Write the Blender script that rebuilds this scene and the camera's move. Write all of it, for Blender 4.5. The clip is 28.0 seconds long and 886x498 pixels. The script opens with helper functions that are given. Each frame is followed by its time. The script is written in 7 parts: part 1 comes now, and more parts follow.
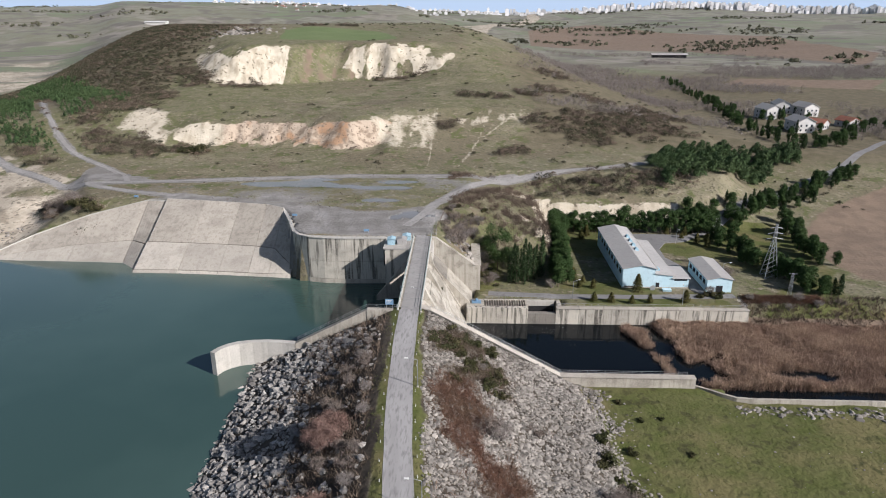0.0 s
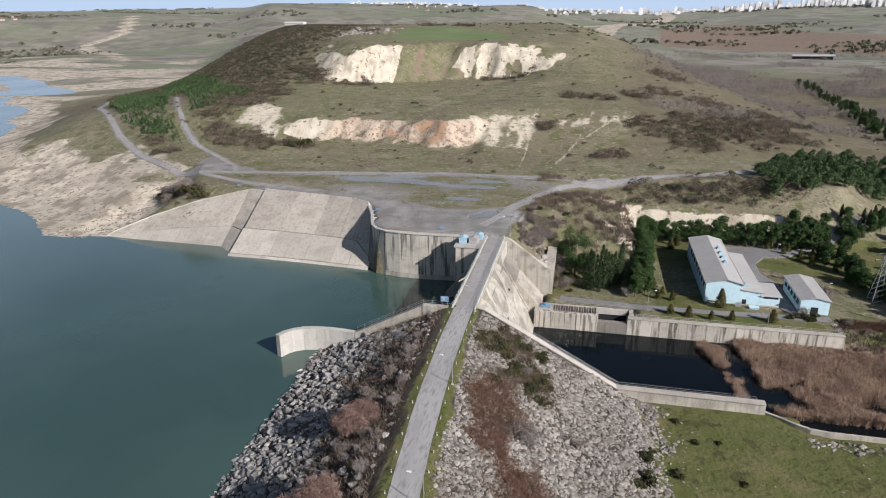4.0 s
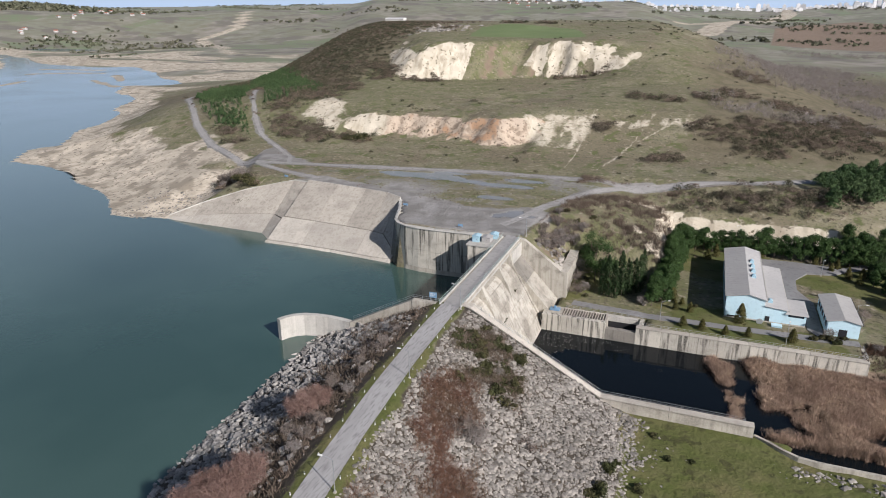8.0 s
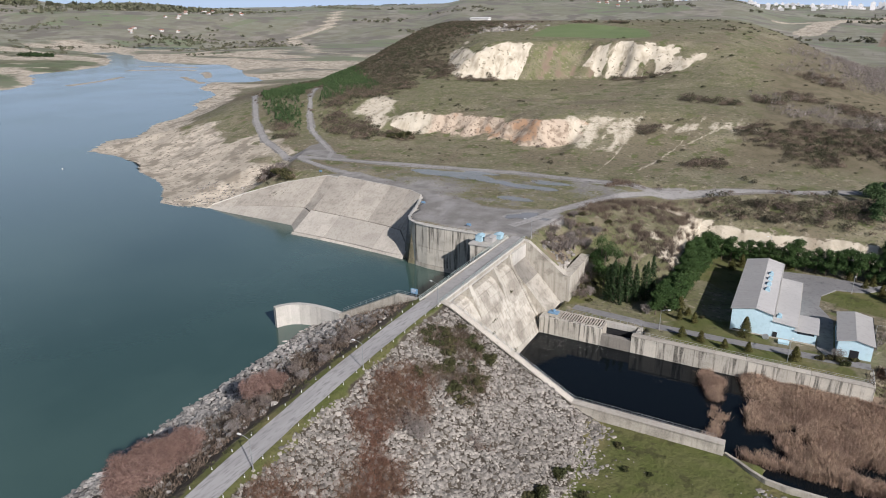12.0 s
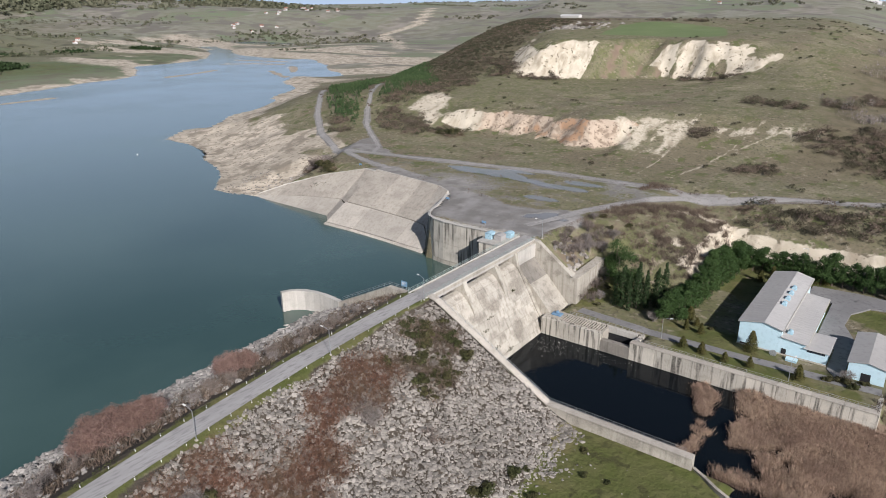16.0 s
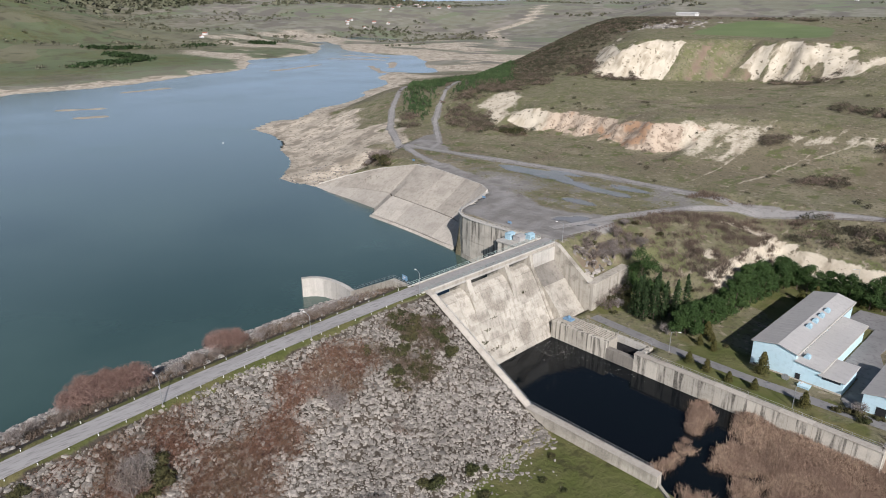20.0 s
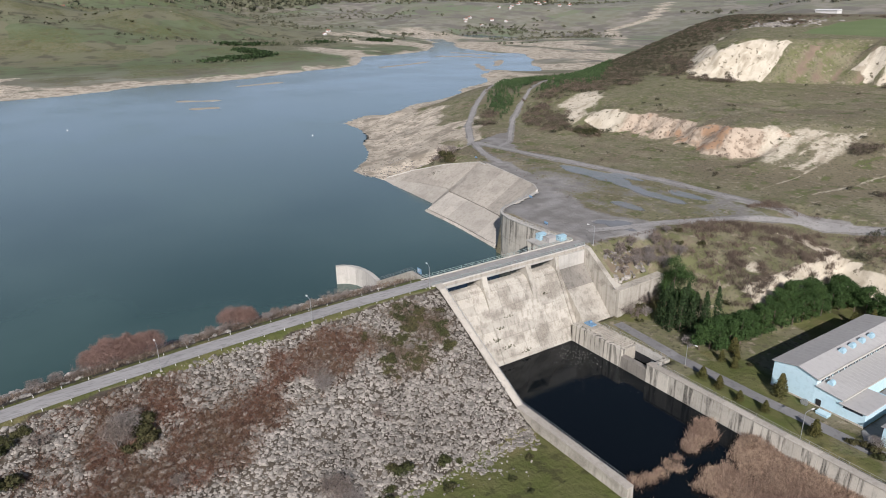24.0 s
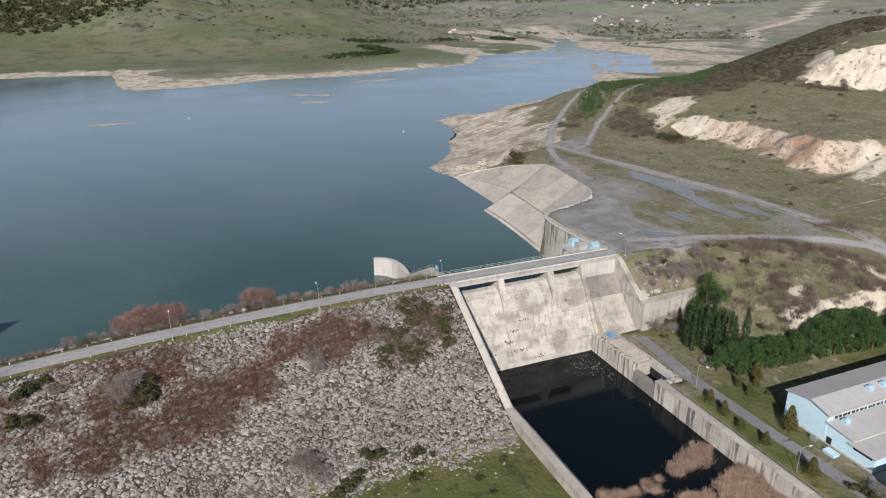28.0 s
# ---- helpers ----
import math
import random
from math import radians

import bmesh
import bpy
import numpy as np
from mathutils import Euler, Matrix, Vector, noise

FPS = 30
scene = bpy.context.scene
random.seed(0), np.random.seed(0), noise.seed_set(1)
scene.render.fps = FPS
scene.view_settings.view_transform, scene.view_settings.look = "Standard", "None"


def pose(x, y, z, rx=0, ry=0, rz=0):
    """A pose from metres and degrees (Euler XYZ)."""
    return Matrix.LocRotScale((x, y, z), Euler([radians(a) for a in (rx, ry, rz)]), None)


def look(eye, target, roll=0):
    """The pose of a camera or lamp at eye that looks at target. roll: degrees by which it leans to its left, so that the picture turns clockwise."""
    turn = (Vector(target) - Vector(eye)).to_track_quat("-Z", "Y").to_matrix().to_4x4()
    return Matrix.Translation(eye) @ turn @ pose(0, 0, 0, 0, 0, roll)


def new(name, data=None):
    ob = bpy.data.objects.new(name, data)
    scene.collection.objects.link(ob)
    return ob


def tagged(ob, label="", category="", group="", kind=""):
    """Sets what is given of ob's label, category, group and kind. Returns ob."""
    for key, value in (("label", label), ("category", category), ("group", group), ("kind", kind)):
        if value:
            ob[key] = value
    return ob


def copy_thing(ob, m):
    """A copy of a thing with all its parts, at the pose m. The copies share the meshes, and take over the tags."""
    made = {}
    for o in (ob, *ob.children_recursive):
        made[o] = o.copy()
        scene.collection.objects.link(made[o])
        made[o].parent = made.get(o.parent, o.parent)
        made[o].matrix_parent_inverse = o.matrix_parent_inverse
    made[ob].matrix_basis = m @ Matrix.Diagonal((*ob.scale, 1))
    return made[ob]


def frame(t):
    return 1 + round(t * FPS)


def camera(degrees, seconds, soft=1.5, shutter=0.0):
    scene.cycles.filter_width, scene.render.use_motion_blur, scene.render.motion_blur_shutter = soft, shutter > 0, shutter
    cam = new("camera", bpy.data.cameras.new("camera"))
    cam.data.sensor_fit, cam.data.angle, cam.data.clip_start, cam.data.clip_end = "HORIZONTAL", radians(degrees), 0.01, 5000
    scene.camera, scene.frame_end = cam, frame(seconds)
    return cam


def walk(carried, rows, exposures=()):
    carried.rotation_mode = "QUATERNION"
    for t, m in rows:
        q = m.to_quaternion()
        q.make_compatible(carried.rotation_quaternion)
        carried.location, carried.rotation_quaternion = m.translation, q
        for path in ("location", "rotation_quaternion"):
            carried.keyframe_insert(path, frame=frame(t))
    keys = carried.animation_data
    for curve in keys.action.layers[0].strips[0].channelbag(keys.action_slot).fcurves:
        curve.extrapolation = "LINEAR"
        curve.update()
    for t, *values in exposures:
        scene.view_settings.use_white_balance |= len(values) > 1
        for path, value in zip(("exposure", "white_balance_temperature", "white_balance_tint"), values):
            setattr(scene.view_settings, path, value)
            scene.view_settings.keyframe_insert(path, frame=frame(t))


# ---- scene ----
cam = camera(67.3, 28.0, 1.0)
PATH = [
    (0, (0.091, -1.891, 88.306), (0.032, -0.009, 87.631), -0.1),
    (0.5, (1.761, -2.023, 88.051), (1.679, -0.141, 87.379), -0.2),
    (1, (3.457, -1.764, 87.929), (3.327, 0.116, 87.258), -0.2),
    (1.5, (5.493, -1.63, 88.081), (5.309, 0.245, 87.41), -0.3),
    (2, (6.938, -1.8, 88.125), (6.707, 0.07, 87.454), -0.2),
    (2.5, (8.86, -1.758, 88.259), (8.585, 0.106, 87.587), -0.3),
    (3, (10.574, -1.664, 88.469), (10.248, 0.191, 87.796), -0.3),
    (3.5, (12.901, -1.226, 88.287), (12.53, 0.621, 87.614), -0.4),
    (5.5, (25.251, 0.75, 88.863), (24.726, 2.556, 88.184), -0.4),
    (6, (28.724, 1.387, 88.896), (28.162, 3.182, 88.217), -0.3),
    (6.5, (32.095, 2.135, 88.968), (31.498, 3.918, 88.288), -0.4),
    (7, (35.637, 3.035, 89.045), (35.011, 4.808, 88.364), -0.3),
    (7.5, (38.995, 3.835, 89.154), (38.34, 5.598, 88.473), -0.4),
    (8, (42.549, 4.775, 89.255), (41.863, 6.526, 88.573), -0.4),
    (8.5, (45.702, 5.649, 89.437), (44.989, 7.389, 88.755), -0.4),
    (9, (49.043, 6.783, 89.605), (48.3, 8.51, 88.923), -0.5),
    (9.5, (52.058, 7.877, 89.743), (51.288, 9.591, 89.059), -0.5),
    (10, (55.412, 9.207, 89.767), (54.613, 10.908, 89.083), -0.6),
    (10.5, (58.648, 10.261, 89.739), (57.82, 11.948, 89.055), -0.6),
    (11, (61.867, 11.454, 89.772), (61.009, 13.127, 89.088), -0.5),
    (11.5, (64.968, 12.634, 89.627), (64.082, 14.292, 88.945), -0.6),
    (12, (67.968, 13.951, 89.417), (67.054, 15.594, 88.736), -0.6),
    (12.5, (70.812, 15.211, 89.305), (69.872, 16.84, 88.623), -0.5),
    (14.5, (82.285, 20.864, 89.506), (81.239, 22.426, 88.821), -0.6),
    (15, (85.217, 22.401, 89.559), (84.143, 23.943, 88.874), -0.5),
    (15.5, (88.033, 23.897, 89.636), (86.932, 25.419, 88.95), -0.5),
    (16, (91.193, 25.787, 89.636), (90.061, 27.286, 88.949), -0.5),
    (16.5, (94.007, 27.573, 89.573), (92.848, 29.05, 88.885), -0.5),
    (17, (96.987, 29.625, 89.738), (95.799, 31.079, 89.049), -0.5),
    (17.5, (99.724, 31.576, 89.797), (98.509, 33.006, 89.106), -0.5),
    (18, (102.679, 33.579, 89.957), (101.434, 34.983, 89.264), -0.5),
    (18.5, (105.654, 35.845, 90.008), (104.379, 37.221, 89.315), -0.5),
    (19, (108.678, 37.951, 90.098), (107.372, 39.299, 89.406), -0.5),
    (19.5, (111.564, 40.14, 90.32), (110.231, 41.459, 89.627), -0.5),
    (20, (114.329, 42.495, 90.499), (112.966, 43.784, 89.806), -0.4),
    (20.5, (117.145, 44.73, 90.541), (115.752, 45.988, 89.849), -0.5),
    (21, (119.975, 46.978, 90.644), (118.553, 48.202, 89.952), -0.6),
    (21.5, (122.443, 49.373, 90.893), (120.996, 50.566, 90.199), -0.6),
    (23.5, (131.916, 59.372, 90.712), (130.368, 60.431, 90.017), -0.7),
    (24, (134.29, 62.157, 90.792), (132.718, 63.179, 90.096), -0.7),
    (24.5, (136.576, 64.814, 90.895), (134.982, 65.802, 90.199), -0.7),
    (25, (138.632, 67.512, 91.012), (137.013, 68.458, 90.316), -0.6),
    (25.5, (140.792, 70.424, 91.073), (139.147, 71.325, 90.377), -0.7),
    (26, (142.99, 73.36, 91.189), (141.323, 74.218, 90.493), -0.7),
    (26.5, (144.899, 76.142, 91.251), (143.212, 76.962, 90.555), -0.6),
    (27, (147.398, 79.732, 91.464), (145.688, 80.502, 90.769), -0.7),
    (27.5, (149.435, 83.263, 91.616), (147.707, 83.992, 90.921), -0.7),
    (28, (151.416, 86.664, 91.949), (149.678, 87.366, 91.252), -0.6),
]
walk(cam, [(t, look(eye, target, roll)) for t, eye, target, roll in PATH], [(0, 0.30, 6080, 15.5), (9, 0.25, 6080, 15.5), (18, 0.20, 6080, 15.5), (28, 0.15, 6080, 16.0)])


# ---- world, sun ----
SUN_AZ, SUN_EL = math.radians(-31.0), math.radians(30.5)   # angle from +x towards +y, height
world = bpy.data.worlds.new("world")
scene.world = world
world.use_nodes = True
wn = world.node_tree.nodes
sky = wn.new("ShaderNodeTexSky")
sky.sky_type, sky.sun_disc = "NISHITA", False
sky.sun_elevation = SUN_EL
sky.sun_rotation = math.pi / 2 - SUN_AZ
sky.air_density, sky.dust_density, sky.ozone_density = 1.0, 1.3, 1.6
world.node_tree.links.new(sky.outputs[0], wn["Background"].inputs[0])
wn["Background"].inputs[1].default_value = 0.05
sun = new("sun", bpy.data.lights.new("sun", "SUN"))
sun.data.energy, sun.data.angle, sun.data.color = 5.0, math.radians(0.6), (1.0, 0.95, 0.88)
SUN_DIR = Vector((math.cos(SUN_AZ) * math.cos(SUN_EL), math.sin(SUN_AZ) * math.cos(SUN_EL), math.sin(SUN_EL)))
sun.matrix_world = look(SUN_DIR * 900 + Vector((0, 200, 0)), (0, 200, 0))


# ---- materials ----
def mat(name, a, b, scale=1.0, rough=0.85, bump=0.3, c=None, fine=8.0, metal=0.0, island=0.0, spec=0.3, bump_dist=0.1, stretch=None):
    """Two colours mixed by coarse noise, a third by fine noise, with bump; island: value change from piece to piece."""
    m = bpy.data.materials.new(name)
    m.use_nodes = True
    nt = m.node_tree
    n, l = nt.nodes, nt.links
    bsdf = n["Principled BSDF"]
    geo = n.new("ShaderNodeNewGeometry")
    big = n.new("ShaderNodeTexNoise")
    big.inputs["Scale"].default_value, big.inputs["Detail"].default_value = scale, 5
    small = n.new("ShaderNodeTexNoise")
    small.inputs["Scale"].default_value, small.inputs["Detail"].default_value = scale * fine, 4
    place = geo.outputs["Position"]
    if stretch:
        mp = n.new("ShaderNodeMapping")
        mp.inputs["Scale"].default_value = stretch
        mp.inputs["Rotation"].default_value = (0, 0, -0.05)
        l.new(place, mp.inputs["Vector"])
        place = mp.outputs[0]
    l.new(place, big.inputs["Vector"])
    l.new(place, small.inputs["Vector"])
    r1 = n.new("ShaderNodeMapRange")
    r1.inputs[1].default_value, r1.inputs[2].default_value = 0.38, 0.62
    l.new(big.outputs[0], r1.inputs[0])
    mix = n.new("ShaderNodeMix")
    mix.data_type = "RGBA"
    mix.inputs[6].default_value, mix.inputs[7].default_value = (*a, 1), (*b, 1)
    l.new(r1.outputs[0], mix.inputs[0])
    r2 = n.new("ShaderNodeMapRange")
    r2.inputs[1].default_value, r2.inputs[2].default_value = 0.5, 0.7
    l.new(small.outputs[0], r2.inputs[0])
    mix2 = n.new("ShaderNodeMix")
    mix2.data_type = "RGBA"
    mix2.inputs[7].default_value = (*(c or [v * 0.6 for v in a]), 1)
    l.new(r2.outputs[0], mix2.inputs[0])
    l.new(mix.outputs[2], mix2.inputs[6])
    out = mix2.outputs[2]
    if island:
        hsv = n.new("ShaderNodeHueSaturation")
        add = n.new("ShaderNodeMath")
        add.operation = "ADD"
        info = n.new("ShaderNodeObjectInfo")
        l.new(geo.outputs["Random Per Island"], add.inputs[0])
        l.new(info.outputs["Random"], add.inputs[1])
        fr = n.new("ShaderNodeMath")
        fr.operation = "FRACT"
        l.new(add.outputs[0], fr.inputs[0])
        r3 = n.new("ShaderNodeMapRange")
        r3.inputs[3].default_value, r3.inputs[4].default_value = 1 - island, 1 + island
        l.new(fr.outputs[0], r3.inputs[0])
        l.new(r3.outputs[0], hsv.inputs["Value"])
        l.new(out, hsv.inputs["Color"])
        out = hsv.outputs[0]
    l.new(out, bsdf.inputs["Base Color"])
    bsdf.inputs["Roughness"].default_value, bsdf.inputs["Metallic"].default_value = rough, metal
    bsdf.inputs["Specular IOR Level"].default_value = spec
    if bump:
        bp = n.new("ShaderNodeBump")
        bp.inputs["Strength"].default_value, bp.inputs["Distance"].default_value = bump, bump_dist
        l.new(small.outputs[0], bp.inputs["Height"])
        l.new(bp.outputs[0], bsdf.inputs["Normal"])
    return m


def concrete(name, a, b, stain, streak=0.6, rough=0.9, patches=0.5, sharp=(0.5, 0.68), runs=0.9):
    """Concrete with cloudy patches and dark run-off streaks."""
    m = bpy.data.materials.new(name)
    m.use_nodes = True
    n, l = m.node_tree.nodes, m.node_tree.links
    bsdf = n["Principled BSDF"]
    geo = n.new("ShaderNodeNewGeometry")

    def tex(scale, stretch, detail=5):
        mp = n.new("ShaderNodeMapping")
        mp.inputs["Scale"].default_value = stretch
        l.new(geo.outputs["Position"], mp.inputs["Vector"])
        t = n.new("ShaderNodeTexNoise")
        t.inputs["Scale"].default_value, t.inputs["Detail"].default_value = scale, detail
        l.new(mp.outputs[0], t.inputs["Vector"])
        return t.outputs[0]

    def rng(src, lo, hi, top=1.0):
        r = n.new("ShaderNodeMapRange")
        r.inputs[1].default_value, r.inputs[2].default_value, r.inputs[4].default_value = lo, hi, top
        l.new(src, r.inputs[0])
        return r.outputs[0]

    def blend(fac, p, q):
        mx = n.new("ShaderNodeMix")
        mx.data_type = "RGBA"
        l.new(fac, mx.inputs[0])
        for sock, val in ((mx.inputs[6], p), (mx.inputs[7], q)):
            if isinstance(val, tuple):
                sock.default_value = (*val, 1)
            else:
                l.new(val, sock)
        return mx.outputs[2]

    col = blend(rng(tex(0.14, (1, 1, 1)), 0.36, 0.64), a, b)
    col = blend(rng(tex(runs, (1, 1, 0.07), 6), sharp[0], sharp[1], streak), col, stain)
    col = blend(rng(tex(runs * 3.3, (1, 1, 0.05), 3), 0.55, 0.72, streak * 0.45), col, stain)
    col = blend(rng(tex(0.10, (0.7, 1, 1.6), 7), 0.54, 0.66, patches), col, stain)
    col = blend(rng(tex(0.35, (1, 0.5, 1), 7), 0.56, 0.66, patches * 0.7), col, stain)
    col = blend(rng(tex(2.5, (1, 1, 1), 5), 0.35, 0.75, 0.35), col, tuple(v * 1.25 for v in a))
    info = n.new("ShaderNodeObjectInfo")
    hsv = n.new("ShaderNodeHueSaturation")
    r3 = n.new("ShaderNodeMapRange")
    r3.inputs[3].default_value, r3.inputs[4].default_value = 0.86, 1.1
    l.new(info.outputs["Random"], r3.inputs[0])
    l.new(r3.outputs[0], hsv.inputs["Value"])
    l.new(col, hsv.inputs["Color"])
    l.new(hsv.outputs[0], bsdf.inputs["Base Color"])
    bsdf.inputs["Roughness"].default_value = rough
    bsdf.inputs["Specular IOR Level"].default_value = 0.25
    bp = n.new("ShaderNodeBump")
    bp.inputs["Strength"].default_value, bp.inputs["Distance"].default_value = 0.35, 0.05
    l.new(tex(3.0, (1, 1, 1), 6), bp.inputs["Height"])
    l.new(bp.outputs[0], bsdf.inputs["Normal"])
    return m


M_CONC = concrete("concrete", (0.45, 0.41, 0.34), (0.36, 0.33, 0.27), (0.165, 0.148, 0.12), 0.6)
M_CHUTE = concrete("chute_concrete", (0.465, 0.43, 0.36), (0.385, 0.352, 0.29), (0.15, 0.13, 0.10), 0.55, patches=0.7)
M_SLAB = concrete("slab_concrete", (0.43, 0.388, 0.32), (0.37, 0.332, 0.274), (0.21, 0.185, 0.15), 0.6)
M_SLABL = concrete("bleached_concrete", (0.46, 0.42, 0.352), (0.41, 0.373, 0.313), (0.27, 0.24, 0.20), 0.5)
M_OLD = concrete("old_concrete", (0.54, 0.50, 0.415), (0.45, 0.415, 0.345), (0.075, 0.068, 0.056), 0.95, patches=0.35, sharp=(0.52, 0.615), runs=0.85)
M_PALE = concrete("pale_concrete", (0.50, 0.475, 0.42), (0.44, 0.415, 0.365), (0.30, 0.28, 0.24), 0.45)
M_ASPH = mat("asphalt", (0.315, 0.302, 0.285), (0.375, 0.36, 0.34), 0.3, 0.9, 0.25, (0.235, 0.225, 0.212), 7, stretch=(1, 0.2, 1))
M_GRAVEL = mat("gravel", (0.345, 0.328, 0.303), (0.29, 0.276, 0.255), 0.08, 0.95, 0.3, (0.24, 0.228, 0.208), 10)
M_WHITEB = mat("blue_wall", (0.50, 0.67, 0.72), (0.54, 0.70, 0.745), 0.2, 0.7, 0.05, (0.46, 0.62, 0.66), 6)
M_ROOF = mat("roof_sheet", (0.40, 0.385, 0.355), (0.365, 0.35, 0.325), 0.08, 0.7, 0.05, (0.345, 0.33, 0.305), 10)
# lighter copy of the roof sheet for roofs turned to the sun
M_ROOF_LIT = mat("lit_roof_sheet", (0.47, 0.455, 0.425), (0.43, 0.415, 0.39), 0.08, 0.7, 0.05, (0.40, 0.385, 0.36), 10)
M_YARD = mat("yard_asphalt", (0.20, 0.195, 0.188), (0.245, 0.238, 0.228), 0.12, 0.9, 0.2, (0.16, 0.155, 0.15), 8)
M_STEEL = mat("galvanised", (0.45, 0.46, 0.46), (0.38, 0.39, 0.39), 0.5, 0.5, 0.05, None, 6, 0.6)
M_WHITE = mat("white_paint", (0.75, 0.74, 0.7), (0.66, 0.65, 0.61), 2.0, 0.6, 0.05, (0.5, 0.48, 0.45), 6)
M_BLUE = mat("blue_paint", (0.16, 0.28, 0.40), (0.19, 0.31, 0.43), 0.7, 0.5, 0.03, (0.12, 0.2, 0.3), 5)
M_TEAL = mat("teal_sheet", (0.34, 0.50, 0.57), (0.38, 0.54, 0.60), 0.7, 0.5, 0.03, (0.28, 0.40, 0.44), 5)
M_RAIL = mat("green_rail", (0.30, 0.38, 0.34), (0.36, 0.42, 0.38), 0.7, 0.6, 0.03, (0.22, 0.24, 0.22), 5)
M_ROCK = mat("riprap", (0.232, 0.211, 0.181), (0.30, 0.275, 0.238), 0.06, 0.95, 0.4, (0.14, 0.125, 0.104), 14, island=0.42)
M_ROCKW = mat("shore_rock", (0.37, 0.345, 0.305), (0.24, 0.224, 0.2), 0.2, 0.95, 0.4, (0.14, 0.13, 0.115), 9, island=0.45)
M_REED = mat("dry_reed", (0.36, 0.255, 0.18), (0.22, 0.15, 0.11), 0.1, 0.9, 0.0, (0.16, 0.105, 0.078), 9, island=0.4, spec=0.1)
M_PLUME = mat("reed_plume", (0.47, 0.345, 0.245), (0.30, 0.21, 0.155), 0.12, 0.9, 0.0, (0.22, 0.152, 0.115), 9, island=0.35, spec=0.1)
M_TWIG = mat("grey_twigs", (0.23, 0.19, 0.16), (0.19, 0.155, 0.13), 0.1, 0.9, 0.0, (0.14, 0.115, 0.10), 9, island=0.3, spec=0.1)
M_BAREWOOD = mat("pale_bare_wood", (0.255, 0.225, 0.20), (0.215, 0.187, 0.166), 0.05, 0.9, 0.0, (0.165, 0.14, 0.124), 9, island=0.3, spec=0.1)
M_BRAMBLE = mat("red_brown_twigs", (0.185, 0.105, 0.072), (0.172, 0.116, 0.078), 0.1, 0.9, 0.0, (0.10, 0.058, 0.044), 9, island=0.35, spec=0.1)
M_RUST = mat("rust_red_twigs", (0.25, 0.165, 0.135), (0.20, 0.128, 0.102), 0.1, 0.9, 0.0, (0.15, 0.092, 0.072), 9, island=0.35, spec=0.1)
M_SCRUB = mat("dark_scrub", (0.062, 0.064, 0.036), (0.10, 0.085, 0.058), 0.03, 0.9, 0.0, (0.055, 0.054, 0.032), 9, island=0.4, spec=0.1)
M_DRYSCRUB = mat("dry_scrub", (0.175, 0.132, 0.098), (0.14, 0.11, 0.083), 0.03, 0.9, 0.0, (0.10, 0.08, 0.06), 9, island=0.4, spec=0.1)
M_PINE = mat("pine_needles", (0.038, 0.07, 0.02), (0.053, 0.09, 0.026), 0.15, 0.8, 0.0, (0.02, 0.038, 0.011), 9, island=0.4, spec=0.15)
M_CYP = mat("cypress_leaves", (0.026, 0.045, 0.016), (0.034, 0.056, 0.02), 0.15, 0.8, 0.0, (0.018, 0.03, 0.012), 9, island=0.35, spec=0.15)
M_CONE = mat("bronze_conifer", (0.075, 0.075, 0.022), (0.095, 0.082, 0.026), 0.15, 0.8, 0.0, (0.05, 0.05, 0.018), 9, island=0.35, spec=0.15)
# far woods: distance haze is put into the lightened leaf colour
M_FARWOOD = mat("hazed_far_foliage", (0.105, 0.11, 0.068), (0.14, 0.132, 0.092), 0.004, 0.9, 0.0, (0.085, 0.088, 0.055), 9, island=0.3, spec=0.1)
# far city: pale walls, lightened further in colour for their distance
M_CITY = mat("city_walls", (0.68, 0.67, 0.65), (0.60, 0.59, 0.57), 0.01, 0.85, 0.0, (0.52, 0.51, 0.50), 12, island=0.3)
M_YOUNG = mat("young_pine", (0.052, 0.088, 0.034), (0.07, 0.105, 0.042), 0.05, 0.8, 0.0, (0.035, 0.06, 0.018), 9, island=0.4, spec=0.15)
M_BUSH = mat("green_bush", (0.05, 0.055, 0.021), (0.08, 0.07, 0.032), 0.15, 0.85, 0.0, (0.03, 0.034, 0.014), 9, island=0.4, spec=0.15)
M_TURF = mat("grass_blades", (0.09, 0.11, 0.027), (0.12, 0.127, 0.043), 0.15, 0.9, 0.0, (0.075, 0.09, 0.026), 9, island=0.35, spec=0.1)
M_BARK = mat("bark", (0.16, 0.12, 0.09), (0.12, 0.09, 0.07), 1.0, 0.95, 0.3, (0.08, 0.06, 0.05), 6)
M_TILE = mat("roof_tile", (0.30, 0.12, 0.08), (0.35, 0.16, 0.10), 0.5, 0.8, 0.1, (0.2, 0.09, 0.06), 8)
M_PLASTER = mat("white_plaster", (0.56, 0.545, 0.51), (0.49, 0.475, 0.445), 0.3, 0.85, 0.05, (0.5, 0.48, 0.44), 8, island=0.15)
M_GLASS = mat("dark_glass", (0.03, 0.04, 0.05), (0.05, 0.06, 0.07), 0.5, 0.12, 0.0, None, 5, spec=0.5)
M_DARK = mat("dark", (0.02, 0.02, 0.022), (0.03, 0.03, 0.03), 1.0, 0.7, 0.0)


